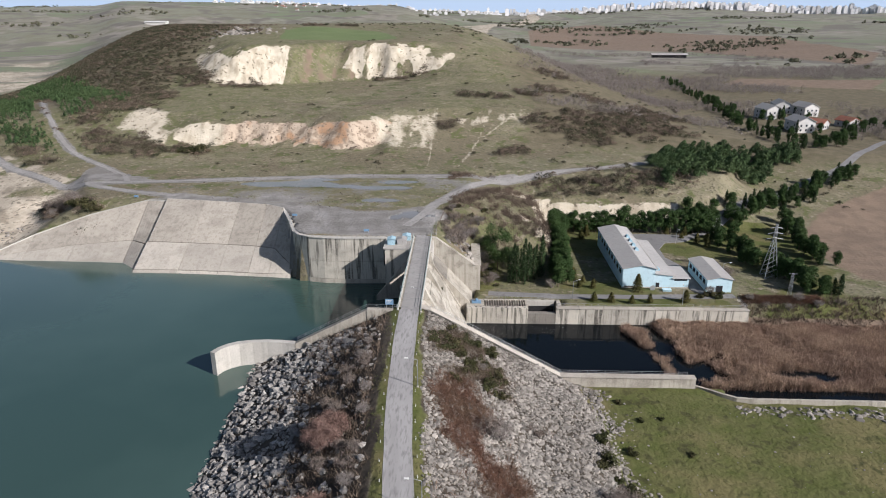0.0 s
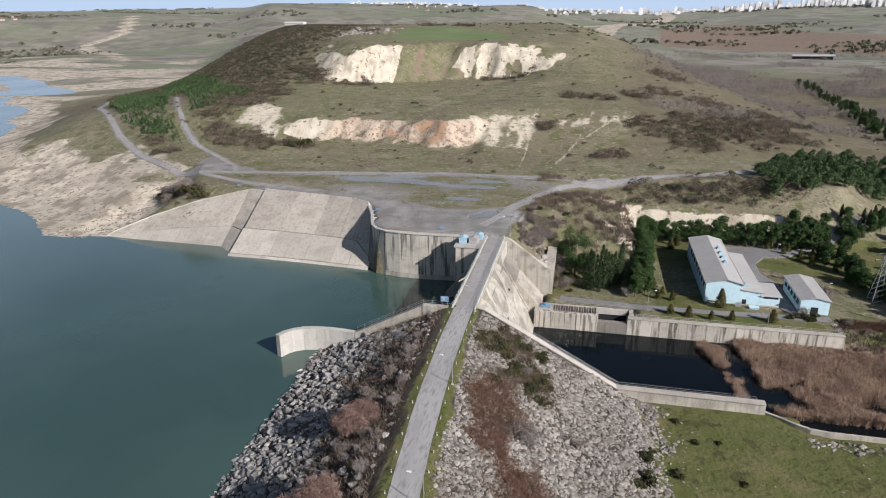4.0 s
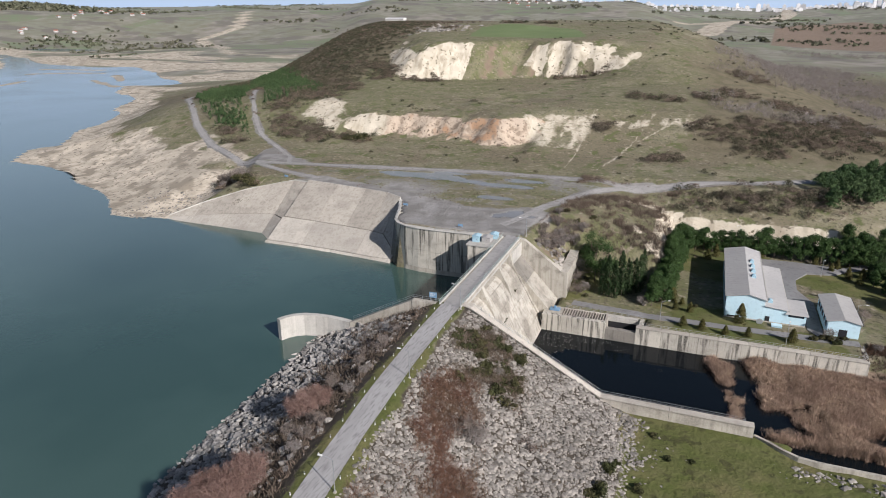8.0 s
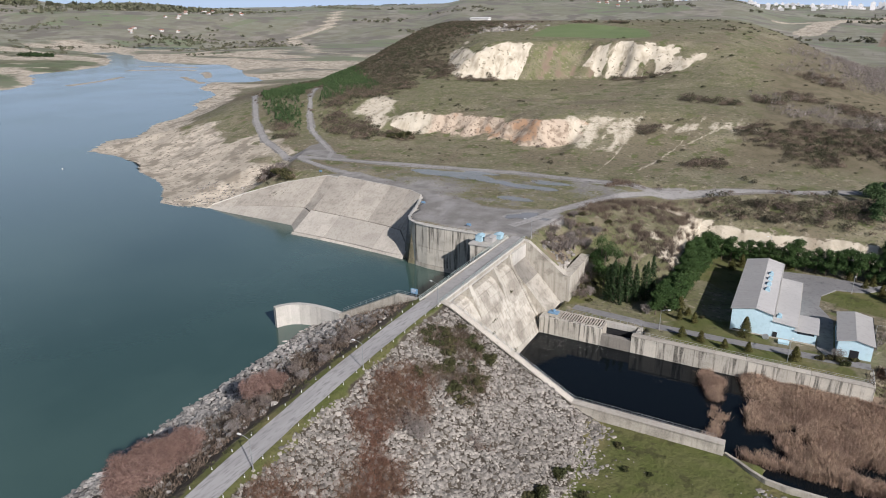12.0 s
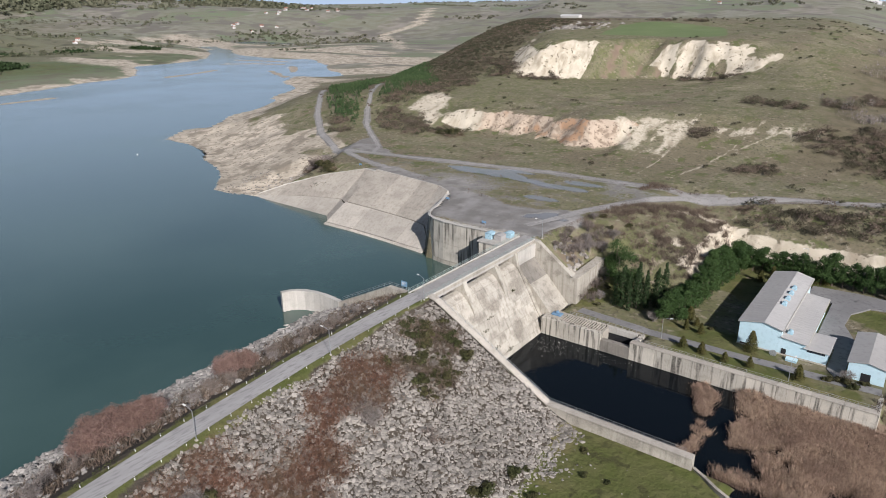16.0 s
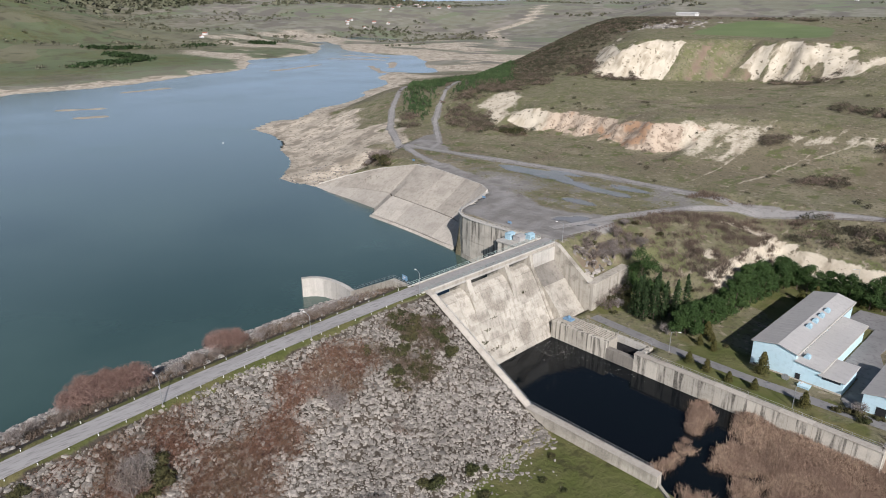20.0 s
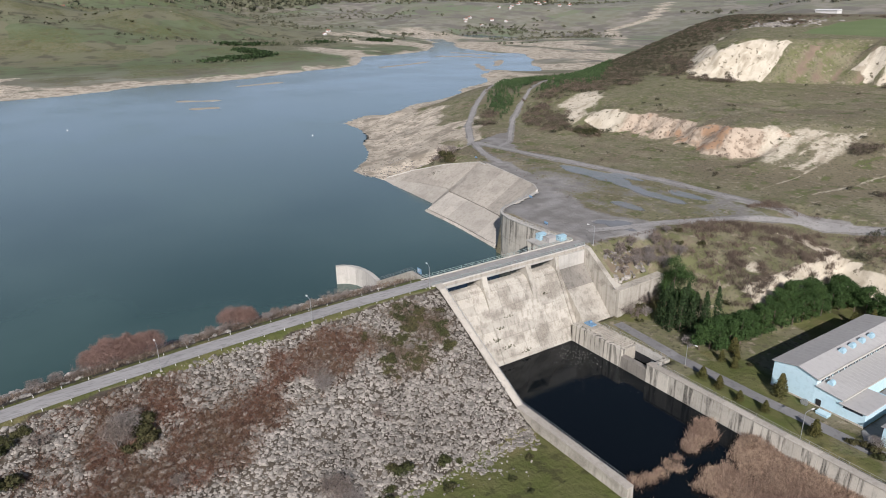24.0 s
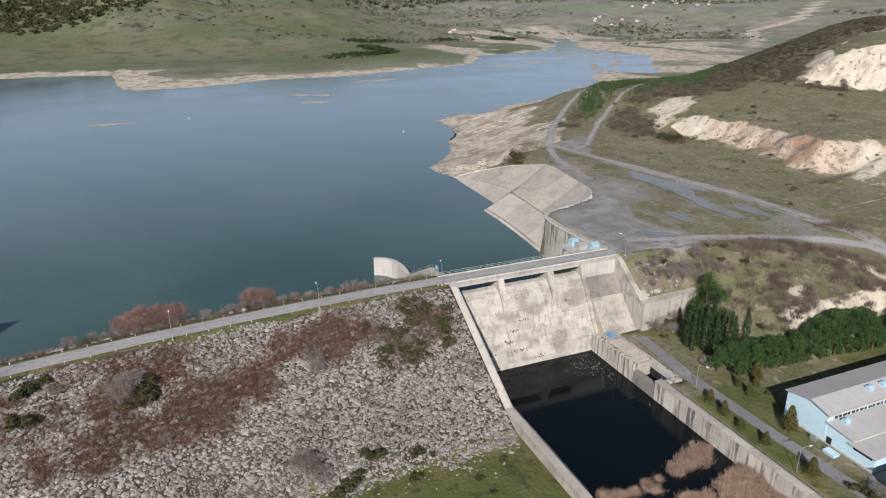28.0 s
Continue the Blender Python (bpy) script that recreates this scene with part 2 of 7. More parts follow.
def lake_material(name, deep, shallow, rough, ior=1.34):
    m = bpy.data.materials.new(name)
    m.use_nodes = True
    n, l = m.node_tree.nodes, m.node_tree.links
    bsdf = n["Principled BSDF"]
    geo = n.new("ShaderNodeNewGeometry")
    tex = n.new("ShaderNodeTexNoise")
    tex.inputs["Scale"].default_value, tex.inputs["Detail"].default_value = 0.012, 4
    l.new(geo.outputs["Position"], tex.inputs["Vector"])
    mix = n.new("ShaderNodeMix")
    mix.data_type = "RGBA"
    mix.inputs[6].default_value, mix.inputs[7].default_value = (*deep, 1), (*shallow, 1)
    rng = n.new("ShaderNodeMapRange")
    rng.inputs[1].default_value, rng.inputs[2].default_value = 0.4, 0.65
    l.new(tex.outputs[0], rng.inputs[0])
    l.new(rng.outputs[0], mix.inputs[0])
    l.new(mix.outputs[2], bsdf.inputs["Base Color"])
    r2 = n.new("ShaderNodeMapRange")
    r2.inputs[1].default_value, r2.inputs[2].default_value = 0.35, 0.65
    r2.inputs[3].default_value, r2.inputs[4].default_value = rough * 0.75, rough * 1.35
    l.new(tex.outputs[0], r2.inputs[0])
    l.new(r2.outputs[0], bsdf.inputs["Roughness"])
    bsdf.inputs["IOR"].default_value = ior
    bsdf.inputs["Specular IOR Level"].default_value = 0.75
    rip = n.new("ShaderNodeTexNoise")
    rip.inputs["Scale"].default_value, rip.inputs["Detail"].default_value = 0.9, 3
    l.new(geo.outputs["Position"], rip.inputs["Vector"])
    bp = n.new("ShaderNodeBump")
    bp.inputs["Strength"].default_value, bp.inputs["Distance"].default_value = 0.12, 0.12
    l.new(rip.outputs[0], bp.inputs["Height"])
    l.new(bp.outputs[0], bsdf.inputs["Normal"])
    return m


M_LAKE = lake_material("lake_water", (0.040, 0.076, 0.063), (0.061, 0.105, 0.088), 0.12, 1.53)
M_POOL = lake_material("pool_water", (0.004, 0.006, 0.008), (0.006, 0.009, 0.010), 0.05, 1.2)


# ---- plan of the land ----
def sst(a, b, x):
    t = np.clip((x - a) / (b - a), 0, 1)
    return t * t * (3 - 2 * t)


_tab = np.random.RandomState(7).rand(256, 256)


def vnoise(x, y):
    xi, yi = np.floor(x).astype(int), np.floor(y).astype(int)
    u, v = x - xi, y - yi
    u, v = u * u * (3 - 2 * u), v * v * (3 - 2 * v)
    g = lambda i, j: _tab[(xi + i) & 255, (yi + j) & 255]
    return (g(0, 0) * (1 - u) + g(1, 0) * u) * (1 - v) + (g(0, 1) * (1 - u) + g(1, 1) * u) * v


def fbm(x, y, scale, octaves=4, off=0.0):
    """Noise in -1..1, with its largest forms scale metres wide."""
    x, y = np.asarray(x, float) / scale + off + 37.2, np.asarray(y, float) / scale - off + 11.7
    total, amp, norm = 0, 1.0, 0
    for k in range(octaves):
        total = total + amp * (vnoise(x, y) * 2 - 1)
        norm += amp
        x, y, amp = x * 2.03 + 5.1, y * 2.03 - 3.7, amp * 0.5
    return total / norm


def seg_dist(x, y, pts):
    """The distance from a line through pts."""
    best = np.full(np.shape(x), 1e9)
    for (ax, ay), (bx, by) in zip(pts[:-1], pts[1:]):
        dx, dy = bx - ax, by - ay
        t = np.clip(((x - ax) * dx + (y - ay) * dy) / (dx * dx + dy * dy), 0, 1)
        best = np.minimum(best, np.hypot(x - ax - t * dx, y - ay - t * dy))
    return best


def inside(x, y, pts):
    odd = np.zeros(np.shape(x), bool)
    for (ax, ay), (bx, by) in zip(pts, pts[1:] + pts[:1]):
        if ay != by:
            odd ^= ((ay > y) != (by > y)) & (x < (bx - ax) * (y - ay) / (by - ay) + ax)
    return odd


def signed(x, y, pts):
    """Positive outside the polygon."""
    return np.where(inside(x, y, pts), -1, 1) * seg_dist(x, y, pts + pts[:1])


EAST_SHORE = [(-48, -900), (-48, 60), (-49, 82), (-52, 102), (-57, 125), (-60, 146), (-46, 153), (-20, 154), (-13, 154), (-13, 213),
              (-31, 211.5), (-47, 210.5), (-53, 211), (-57, 213.5), (-60, 216), (-117, 218.5), (-126, 225.5), (-180, 229), (-196, 223.5), (-209, 223.5), (-222, 235), (-246, 250),
              (-281, 267), (-305, 280), (-331, 290), (-361, 286.5), (-383, 317), (-380, 340), (-412, 382), (-446, 440), (-490, 499)]
WEST_SHORE = [(-528, 560), (-600, 600), (-640, 660), (-600, 690), (-700, 770), (-830, 870), (-910, 860), (-1055, 880), (-1205, 960), (-1395, 1060), (-1400, 1020),
              (-1290, 985), (-1060, 820), (-1000, 735), (-976, 620), (-836, 540), (-780, 454), (-762, 387), (-736, 300), (-739, 212),
              (-709, 153), (-690, 64), (-722, 36), (-900, 18), (-924, -56), (-921, -137), (-1000, -300), (-1000, -900)]
LAKE = EAST_SHORE + WEST_SHORE
ISLANDS = [[(-779, 553), (-790, 600), (-812, 651)], [(-905, 730), (-860, 765), (-806, 778)], [(-577, 214), (-562, 242)], [(-517, 212), (-512, 228)],
           [(-461, 27), (-460, 50)], [(-672, 305), (-679, 350)], [(-640, 640), (-730, 690)], [(-850, 820), (-960, 800)], [(-690, 700), (-760, 760)]]


def crest_x(y):
    """The middle of the road on the dam."""
    y = np.asarray(y, float)
    return -13.4 + 0.00078 * np.where(y > 152, 0, np.where(y < 20, 132.0 ** 2 + 264 * (20 - y), (152 - y) ** 2))


def lake_dist(x, y):
    """The distance from the water, positive on land and islands."""
    w = sst(-180, -240, x)
    dl = signed(x + 3.5 * fbm(x, y, 40, 3, 3) * w, y + 3.5 * fbm(x, y, 40, 3, 9) * w, LAKE)
    for isle in ISLANDS:
        dl = np.maximum(dl, 6.5 - seg_dist(x, y, isle) + 5 * fbm(x, y, 25, 3, 2))
    return dl


def height(x, y):
    """The height of the bare ground."""
    x, y = np.asarray(x, float), np.asarray(y, float)
    dl = lake_dist(x, y)
    rough = fbm(x, y, 60, 5, 1)
    # the hill in steps: platform, lower cut, bench, quarry, field
    v = y - 20 * sst(-70, 10, x)
    plain = np.interp(v, [300, 330, 350, 385, 420, 470, 560, 620, 700, 900, 1300, 2000], [16.4, 17.4, 21, 33, 36, 40, 62, 69, 74, 73, 60, 45])
    wob = 10 * fbm(x, y, 34, 4, 4) + 4.5 * fbm(x, y, 9, 4, 2)
    gully = np.interp(x, [-195, -165, -138, -112, -82, -45, 0], [-22, -12, 7, 28, 46, 38, 28]) + 4 * sst(14, 2, np.abs(x + 102)) + 4 * sst(9, 2, np.abs(x + 68))
    wob = wob - 4
    bow = 10 * np.minimum(((x + 98) / 55) ** 2, 1.2)
    cut = np.interp(v + wob * 1.0 + 5 * fbm(x, y, 18, 3, 13) + 0.4 * bow - 3, [300, 335, 349, 352, 360, 364, 400, 480], [16.4, 17.4, 18.0, 20, 28.5, 30.5, 34.5, 39]) + 2.2 * fbm(x, y, 26, 3, 8) * sst(352, 364, v) * sst(400, 370, v)
    quarry = np.interp(v + wob - gully + 6, [300, 400, 481, 485, 509, 516, 545, 620, 700, 900, 1300, 2000], [17, 34.5, 38.0, 41, 61, 64.5, 66, 69, 74, 73, 60, 45])
    wc = sst(-165, -140, x) * sst(-38, -50, x) * sst(440, 400, v)
    wq = sst(-206, -146, x + 0.5 * (v - 490) + 8 * fbm(x, y, 20, 3, 15)) * sst(14, -62, x + 8 * fbm(x, y, 20, 3, 16)) * sst(400, 440, v)
    prof = plain * (1 - wc - wq) + cut * wc + quarry * wq
    wm = sst(390, 520, y)
    west = sst(-110, 90, x + 300 + 0.6 * (y - 400)) * (1 - wm) + sst(-70, 125, x + 264 + 0.5 * (y - 400)) * wm
    east = sst(190, 0, x - 15 + 0.12 * (y - 400))
    shore = 16.4 * sst(2, 85, dl - 8 * rough) * sst(-560, -330, x) + 3.0 * sst(0, 60, dl) * sst(-330, -560, x)
    base = np.where(x < -60, shore, 16.4 - 5 * sst(40, 260, x))
    base = np.where((x < -60) & (x > -186) & (y < 300), np.minimum(16.4, shore + 16 * sst(-186, -140, x)), base)
    z = base + (prof - 16.4) * west * east + 1.2 * rough * sst(300, 400, y)
    # chalk pad with the pump house, east of the platform
    low = -2.8 + 0.25 * fbm(x, y, 30, 3)
    k = 1.25 - 1.1 * sst(88, 150, x)
    soft = sst(228, 246, y)
    step = np.where(x < 4.7, 16.2 - 0.72 * np.maximum(0, x + 9), -2.6 + 4.0 * sst(14, 5, x) * sst(208, 232, y) + 6.0 * sst(226, 236, y) * sst(24, 6, x))
    ramp = step * (1 - soft) + (16.5 - 0.25 * np.maximum(0, x - 2)) * soft
    ramp = ramp - 1.3 * np.maximum(0, x - 31 + 2 * fbm(x, y, 14, 3, 2))
    cap = np.maximum(7.0 + 0.38 * (y - 286), 4) + 120 * sst(312, 400, y)
    north = np.minimum(low + k * np.maximum(0, y - 279 + 2.5 * fbm(x, y, 14, 3, 6)), cap)
    pad = np.maximum(np.maximum(low, ramp), north)
    z = np.where(x > np.where(y < 246, -9, 0), np.minimum(z, pad + 0.5 * rough * sst(-9, 3, x)), z)
    # far country
    r = np.hypot(x, y - 300)
    nw = sst(200, -500, x)
    far = (58 + 42 * sst(300, -1500, x)) * (sst(1100, 4300, r) * (1 - nw) + nw * (0.75 * sst(1500, 2500, r + 260 * fbm(x, y, 600, 3, 3)) + 0.25 * sst(2400, 4300, r))) + 24 * fbm(x, y, 700, 4, 5) * sst(700, 1800, r) * sst(5200, 3600, r)
    far = far + 62 * sst(-1080, -1800, x) * (0.75 + 1.1 * fbm(x, y, 430, 4, 8)) * sst(1200, 300, y) + 120 * sst(-2100, -3400, x) * (0.8 + 0.7 * fbm(x, y, 700, 3, 2)) * sst(2600, 1200, y)
    far = far + 26 * sst(350, 900, x) * sst(300, 1000, y) * (0.6 + 0.5 * fbm(x, y, 600, 3, 4))
    z = z + far * sst(0, 300, dl)
    # lake bed
    bed = np.maximum(-7, 0.14 * dl)
    bank = np.minimum(z, 0.3 + 0.25 * dl + 30 * sst(-190, -150, x) * sst(-70, -60, x - 0 * y) + 30 * sst(-66, -62, x))
    z = np.where(dl < 0, bed, np.where(dl < 6, bank, z))
    # slab-faced slope: the ground lies under the concrete
    top = np.interp(x, [-180, -166, -148, -127, -118, -76, -68.4, -60.2], [231, 238, 247, 253.5, 252.5, 245.5, 241, 221.8])
    toe = np.interp(x, [-180, -148, -127, -118, -87, -60.2], [228.3, 226, 224.7, 217.6, 216.4, 213.8])
    ztop = np.interp(x, [-180, -166, -148, -128, -68.4, -60.2], [1.0, 6.5, 12.0, 16.4, 16.2, 3.8])
    face = np.where(y < toe + 0.38 * (top - toe), -2.4 + 6.0 * ztop / 16.4 * (y - toe) / (0.38 * (top - toe)), -2.4 + ztop / 16.4 * (6.0 + 9.4 * ((y - toe) / (top - toe) - 0.38) / 0.62))
    on = (x > -180) & (x < -60.2) & (y > 205) & (y < top - 0.2)
    z = np.where(on, np.where(y < toe - 2, -6, np.minimum(z, face)), z)
    back = (x > -181) & (x < -124) & (y >= top - 0.2) & (y < top + 30)
    z = np.where(back, np.minimum(z, ztop - 0.15 + 0.5 * np.maximum(0, y - top - 0.6)), z)
    # dam
    d = x - crest_x(y)
    dam = np.where(d < 0, 16.2 - 0.45 * np.maximum(0, -d - 4.2), 16.2 - 0.535 * np.maximum(0, d - 3.6 + 6.0 * fbm(x, y, 16, 4, 31) * sst(18, 34, d)))
    dam = dam + 0.25 * fbm(x, y, 9, 3) * sst(5, 9, np.abs(d))
    meadow = -6.1 + 0.25 * fbm(x, y, 18, 4) - 0.8 * sst(141, 149, y) * sst(60, 75, x) + 0.02 * np.maximum(0, x - 200)
    dam = np.maximum(dam, np.where(d > 0, meadow, -8))
    z = np.where((y < 155) & (d > -48), dam, z)
    # stilling pool, marsh, and the ground behind the walls
    chan = (y >= 155) & (y < 197) & (x > -13)
    marsh = -10.8 + 2.15 * sst(52, 62, x + 0.3 * (y - 175) + 6 * fbm(x, y, 16, 3)) + 0.35 * fbm(x, y, 10, 3, 5)
    z = np.where((y >= 147) & (y < 156) & (x > 70), -6.9 + 0.5 * fbm(x, y, 6, 2) - 2.3 * sst(149, 151, y), z)
    z = np.where(chan, marsh, z)
    z = np.where((y >= 197) & (y < 206) & (x > 92.4), -8.3 + (y - 197) * 0.6, z)
    z = np.where((y >= 197) & (y < 211.5) & (x > -13) & (x < 4.7), -9, z)
    z = np.where((y >= 197) & (y < 202.0) & (x > 1) & (x < 33), -9, z)
    z = np.where((y >= 206) & (y < 231) & (x > 3.0) & (x < 6.2), np.minimum(z, -2.6), z)
    z = np.where((y >= 197) & (y < 213.6) & (x > 4.0) & (x < 8.0), np.minimum(z, -2.75), z)
    return z


def grid_lines(lo, fine_lo, fine_hi, hi, step, growth):
    a = list(np.arange(fine_lo, fine_hi, step))
    s, p = step, fine_lo
    left = []
    while p > lo:
        s *= growth
        p -= s
        left.append(p)
    s, p = step, a[-1]
    right = []
    while p < hi:
        s *= growth
        p += s
        right.append(p)
    return np.array(left[::-1] + a + right)


def sheet(name, xs, ys, zf):
    X, Y = np.meshgrid(xs, ys)
    Z = zf(X, Y)
    nx, ny = len(xs), len(ys)
    co = np.stack([X, Y, Z], -1).reshape(-1, 3)
    i = np.arange((ny - 1) * (nx - 1))
    a = (i // (nx - 1)) * nx + i % (nx - 1)
    me = bpy.data.meshes.new(name)
    me.from_pydata(co.tolist(), [], np.stack([a, a + 1, a + nx + 1, a + nx], 1).tolist())
    me.polygons.foreach_set("use_smooth", [True] * len(me.polygons))
    return me, co


xs = grid_lines(-4700, -240, 130, 4700, 1.7, 1.03)
ys = grid_lines(-1500, 20, 400, 4900, 1.7, 1.012)
ground_mesh, ground_co = sheet("ground", xs, ys, height)
gx, gy, gz = ground_co.T
ground = tagged(new("ground", ground_mesh), "rolling ground with grass, bare soil, chalk and gravel", "ground", kind="structure")


def ground_masks():
    dl = lake_dist(gx, gy)
    n1, n2, n3 = fbm(gx, gy, 35, 4, 2), fbm(gx, gy, 120, 4, 7), fbm(gx, gy, 14, 4, 3)
    gravel = sst(6, -4, signed(gx, gy, PLATFORM) + 8 * n1)
    gravel = np.maximum(gravel, 0.55 * sst(4, -6, signed(gx, gy, YARD_OLD)) * (0.65 + 1.0 * n1))
    gravel = np.maximum(gravel, sst(3, -5, signed(gx, gy, FAN) + 5 * n3 + 3 * n1))
    for path, w in TRACKS:
        gravel = np.maximum(gravel, sst(w, w * 0.4, seg_dist(gx, gy, path) + 1.2 * n3))
    Z = gz.reshape(len(ys), len(xs))
    dz = np.hypot(np.gradient(Z, ys, axis=0), np.gradient(Z, xs, axis=1)).ravel()
    steep = sst(0.40, 0.62, dz + 0.16 * n3)
    band = sst(-205, -188, gx + 0.5 * (gy - 500)) * sst(12, -6, gx)
    runs0 = fbm(gx, gy * 0.12, 7, 3, 12)
    bare = sst(-0.35, 0.1, n1 + 0.6 * n3 + 0.9 * sst(-122, -140, gx) + 0.35 * sst(-84, -66, gx) * sst(43, 52, gz + 9 * n3 + 5 * n1) - 1.3 * sst(30, 16, np.abs(gx + 108 + 12 * n1 + 10 * n3)) + 0.5 * runs0)
    chalk = steep * bare * band * ((gy > 450) & (gy < 600)) + steep * ((gx > 28) & (gx < 96) & (gy > 240) & (gy < 291) & (gz > 0.5)) * np.where(gx < 40, sst(13, 10, gz + 2.0 * n3), sst(7.6, 6.2, gz + 2.0 * n3))
    chalk = np.maximum(chalk, 0.8 * sst(3.2, 1.2, np.abs(signed(gx, gy, [(14, 280), (22, 284), (30, 286), (30, 288), (22, 286.5)])) + 3 * n3))
    chalk = np.maximum(chalk, 0.7 * sst(4, 1, np.hypot((gx - 25) * 0.8, (gy - 250) * 0.6) + 4 * n3))
    chalk = np.maximum(chalk, 0.75 * sst(6, -6, signed(gx, gy, PATCH) + 8 * n3))
    for path in SLOPE_TRACKS:
        chalk = np.maximum(chalk, 0.52 * sst(2.0, 0.7, seg_dist(gx, gy, path) + n3))
    streak = fbm(gx, gy * 0.25, 5, 3, 6)
    pale = np.maximum(sst(4, -6, signed(gx, gy, [(-58, 374), (-40, 388), (-20, 394), (-14, 388), (-14, 370), (-18, 350), (-38, 346), (-48, 360)])), sst(4, -4, signed(gx, gy, [(-9, 391), (22, 400), (48, 402), (44, 386), (22, 388), (0, 381)]))) * (0.2 + 0.8 * sst(-0.45, 0.05, streak + 0.25 * n3))
    chalk = np.maximum(chalk, 0.62 * pale)
    ochre = steep * ((gy > 335) & (gy < 384) & (gx > -160) & (gx < -38)) * sst(-0.6, -0.2, n3 + 0.5 * n1 + 0.1)
    chalk = np.maximum(chalk, ochre * sst(-128, -142, gx + 14 * n3))
    field = sst(4, -4, signed(gx, gy, FIELD) + 3 * n1)
    mud = sst(78, 30, dl + 34 * n1 - 24 * n3 + 26 * n2) * sst(-150, -190, gx) * sst(560, 420, gy) + sst(26, 6, dl + 14 * n1 + 34 * n2) * sst(-380, -470, gx) + sst(420, 140, dl + 160 * n2 + 60 * n1) * sst(-420, -560, gx) * sst(520, 640, gy) * 0.8
    runs = fbm(gx, gy * 0.12, 9, 4, 2)
    mud = mud * (1 - 0.75 * sst(-0.02, 0.16, fbm(gx * 0.45, gy, 60, 4, 11)) * sst(560, 680, gy))
    spoil = steep * band * ((gy > 456) & (gy < 590)) * sst(34, 20, np.abs(gx + 108 + 10 * n3)) * (0.28 + 0.95 * runs)
    for path, w in FAR_TRACKS:
        mud = np.maximum(mud, 0.9 * sst(w, w * 0.5, seg_dist(gx, gy, path) + 8 * n1))
    # distance mask for the field colours that carry painted haze
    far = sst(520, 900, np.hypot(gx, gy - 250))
    d = gx - crest_x(gy)
    # bed under the riprap, where the dark gap colour goes
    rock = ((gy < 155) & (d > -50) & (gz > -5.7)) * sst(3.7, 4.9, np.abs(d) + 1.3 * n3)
    lush = ((gy < 155) & (d > -8)) * np.maximum(sst(-5.4, -6.0, gz) * sst(-1.0, -0.5, n1 + 0.4 * n3), 0.85 * sst(5.2, 3.9, np.abs(d) + 1.6 * n3))
    lush = np.maximum(lush, ((gx > 6) & (gx < 141) & (gy > 197) & (gy < 284) & (gz < 0.5)) * sst(-0.5, 0.05, n1 + 0.5 * n3) * 0.8)
    lush = np.maximum(lush, sst(30, 90, dl) * sst(-640, -760, gx) * sst(760, 560, gy) * sst(-0.4, 0.2, n2) * 0.48)
    lush = np.maximum(lush, 0.5 * sst(2, -8, signed(gx, gy, YARD_OLD)) * sst(-0.1, 0.25, fbm(gx, gy, 22, 4, 5)))
    plough = np.maximum(sst(4, -4, signed(gx, gy, PLOUGH) + 3 * n1), sst(10, -10, signed(gx, gy, PLOUGH_FAR)))
    plough = np.maximum(plough, 0.42 * sst(-9, -4, gx) * sst(36, 30, gx) * ((gy > 213) & (gy < 306) & (gz > 4)) * sst(-0.3, 0.2, n1 - 0.5 * n3) * (1 - gravel))
    plough = np.maximum(np.maximum(plough, spoil), sst(6, -6, signed(gx, gy, STRAW)))
    plough = np.maximum(plough, 0.9 * ((gx > -14) & (gx < 400) & (gy > 156) & (gy < 200) & (gz < -6)))
    wet = np.zeros(len(gx))
    for px, py, pa, pb in ((-84, 281, 12, 4), (-68, 281, 13, 5.5), (-52, 278, 12, 3.6), (-37, 276, 13, 3.2), (-30, 287, 11, 3.2), (-62, 290, 10, 2.4), (-34, 256, 10, 3)):
        wet = np.maximum(wet, sst(1.25, 0.7, np.hypot((gx - px) / pa, (gy - py) / pb) + 0.7 * n3 + 0.3 * n1))
    scrub = np.maximum(sst(-190, -230, gx) * sst(380, 430, gy), 0.8 * sst(10, 60, gx + 20 * n1) * sst(330, 380, gy)) * sst(1000, 760, gy) * (gx > -470) * (gx < 420)
    scrub = np.maximum(scrub, 0.45 * sst(-9, -4, gx) * sst(36, 30, gx) * ((gy > 213) & (gy < 306) & (gz > 4)) * sst(-0.35, 0.15, n3 + n1) * (1 - gravel))
    wet = np.maximum(wet, 0.9 * sst(-0.05, 0.2, fbm(gx * 0.5 + gy * 0.6, gy - gx * 0.4, 9, 4, 4)) * sst(17, 5, np.hypot(gx + 17, (gy - 229) * 0.8)))
    return (np.stack([gravel, chalk, ochre, field], 1), np.stack([np.clip(mud, 0, 1), far, scrub, lush], 1), np.stack([rock, plough, wet, n1 * 0.5 + 0.5], 1))


PLATFORM = [(-72, 240), (-58, 214), (-20, 211), (-8, 213), (-6, 236), (-14, 244), (-40, 243), (-78, 256), (-110, 262), (-126, 256)]
YARD_OLD = [(-150, 266), (-126, 256), (-76, 246), (-20, 240), (-8, 262), (12, 292), (-30, 300), (-80, 290), (-145, 280)]
FAN = [(-180, 283), (-150, 280), (-126, 286), (-140, 292), (-158, 298), (-176, 315), (-184, 311)]
FIELD = [(-150, 562), (-56, 580), (-62, 610), (-82, 672), (-150, 690), (-166, 640)]
PATCH = [(-198, 404), (-178, 398), (-164, 372), (-158, 346), (-166, 350), (-182, 364), (-196, 366)]
PLOUGH = [(149, 279), (172, 303), (192, 316), (260, 360), (330, 340), (330, 222), (145, 224), (142, 242)]
PLOUGH_FAR = [(150, 1560), (200, 2213), (460, 2600), (617, 2028), (765, 1769), (680, 1152), (559, 969), (439, 1428)]
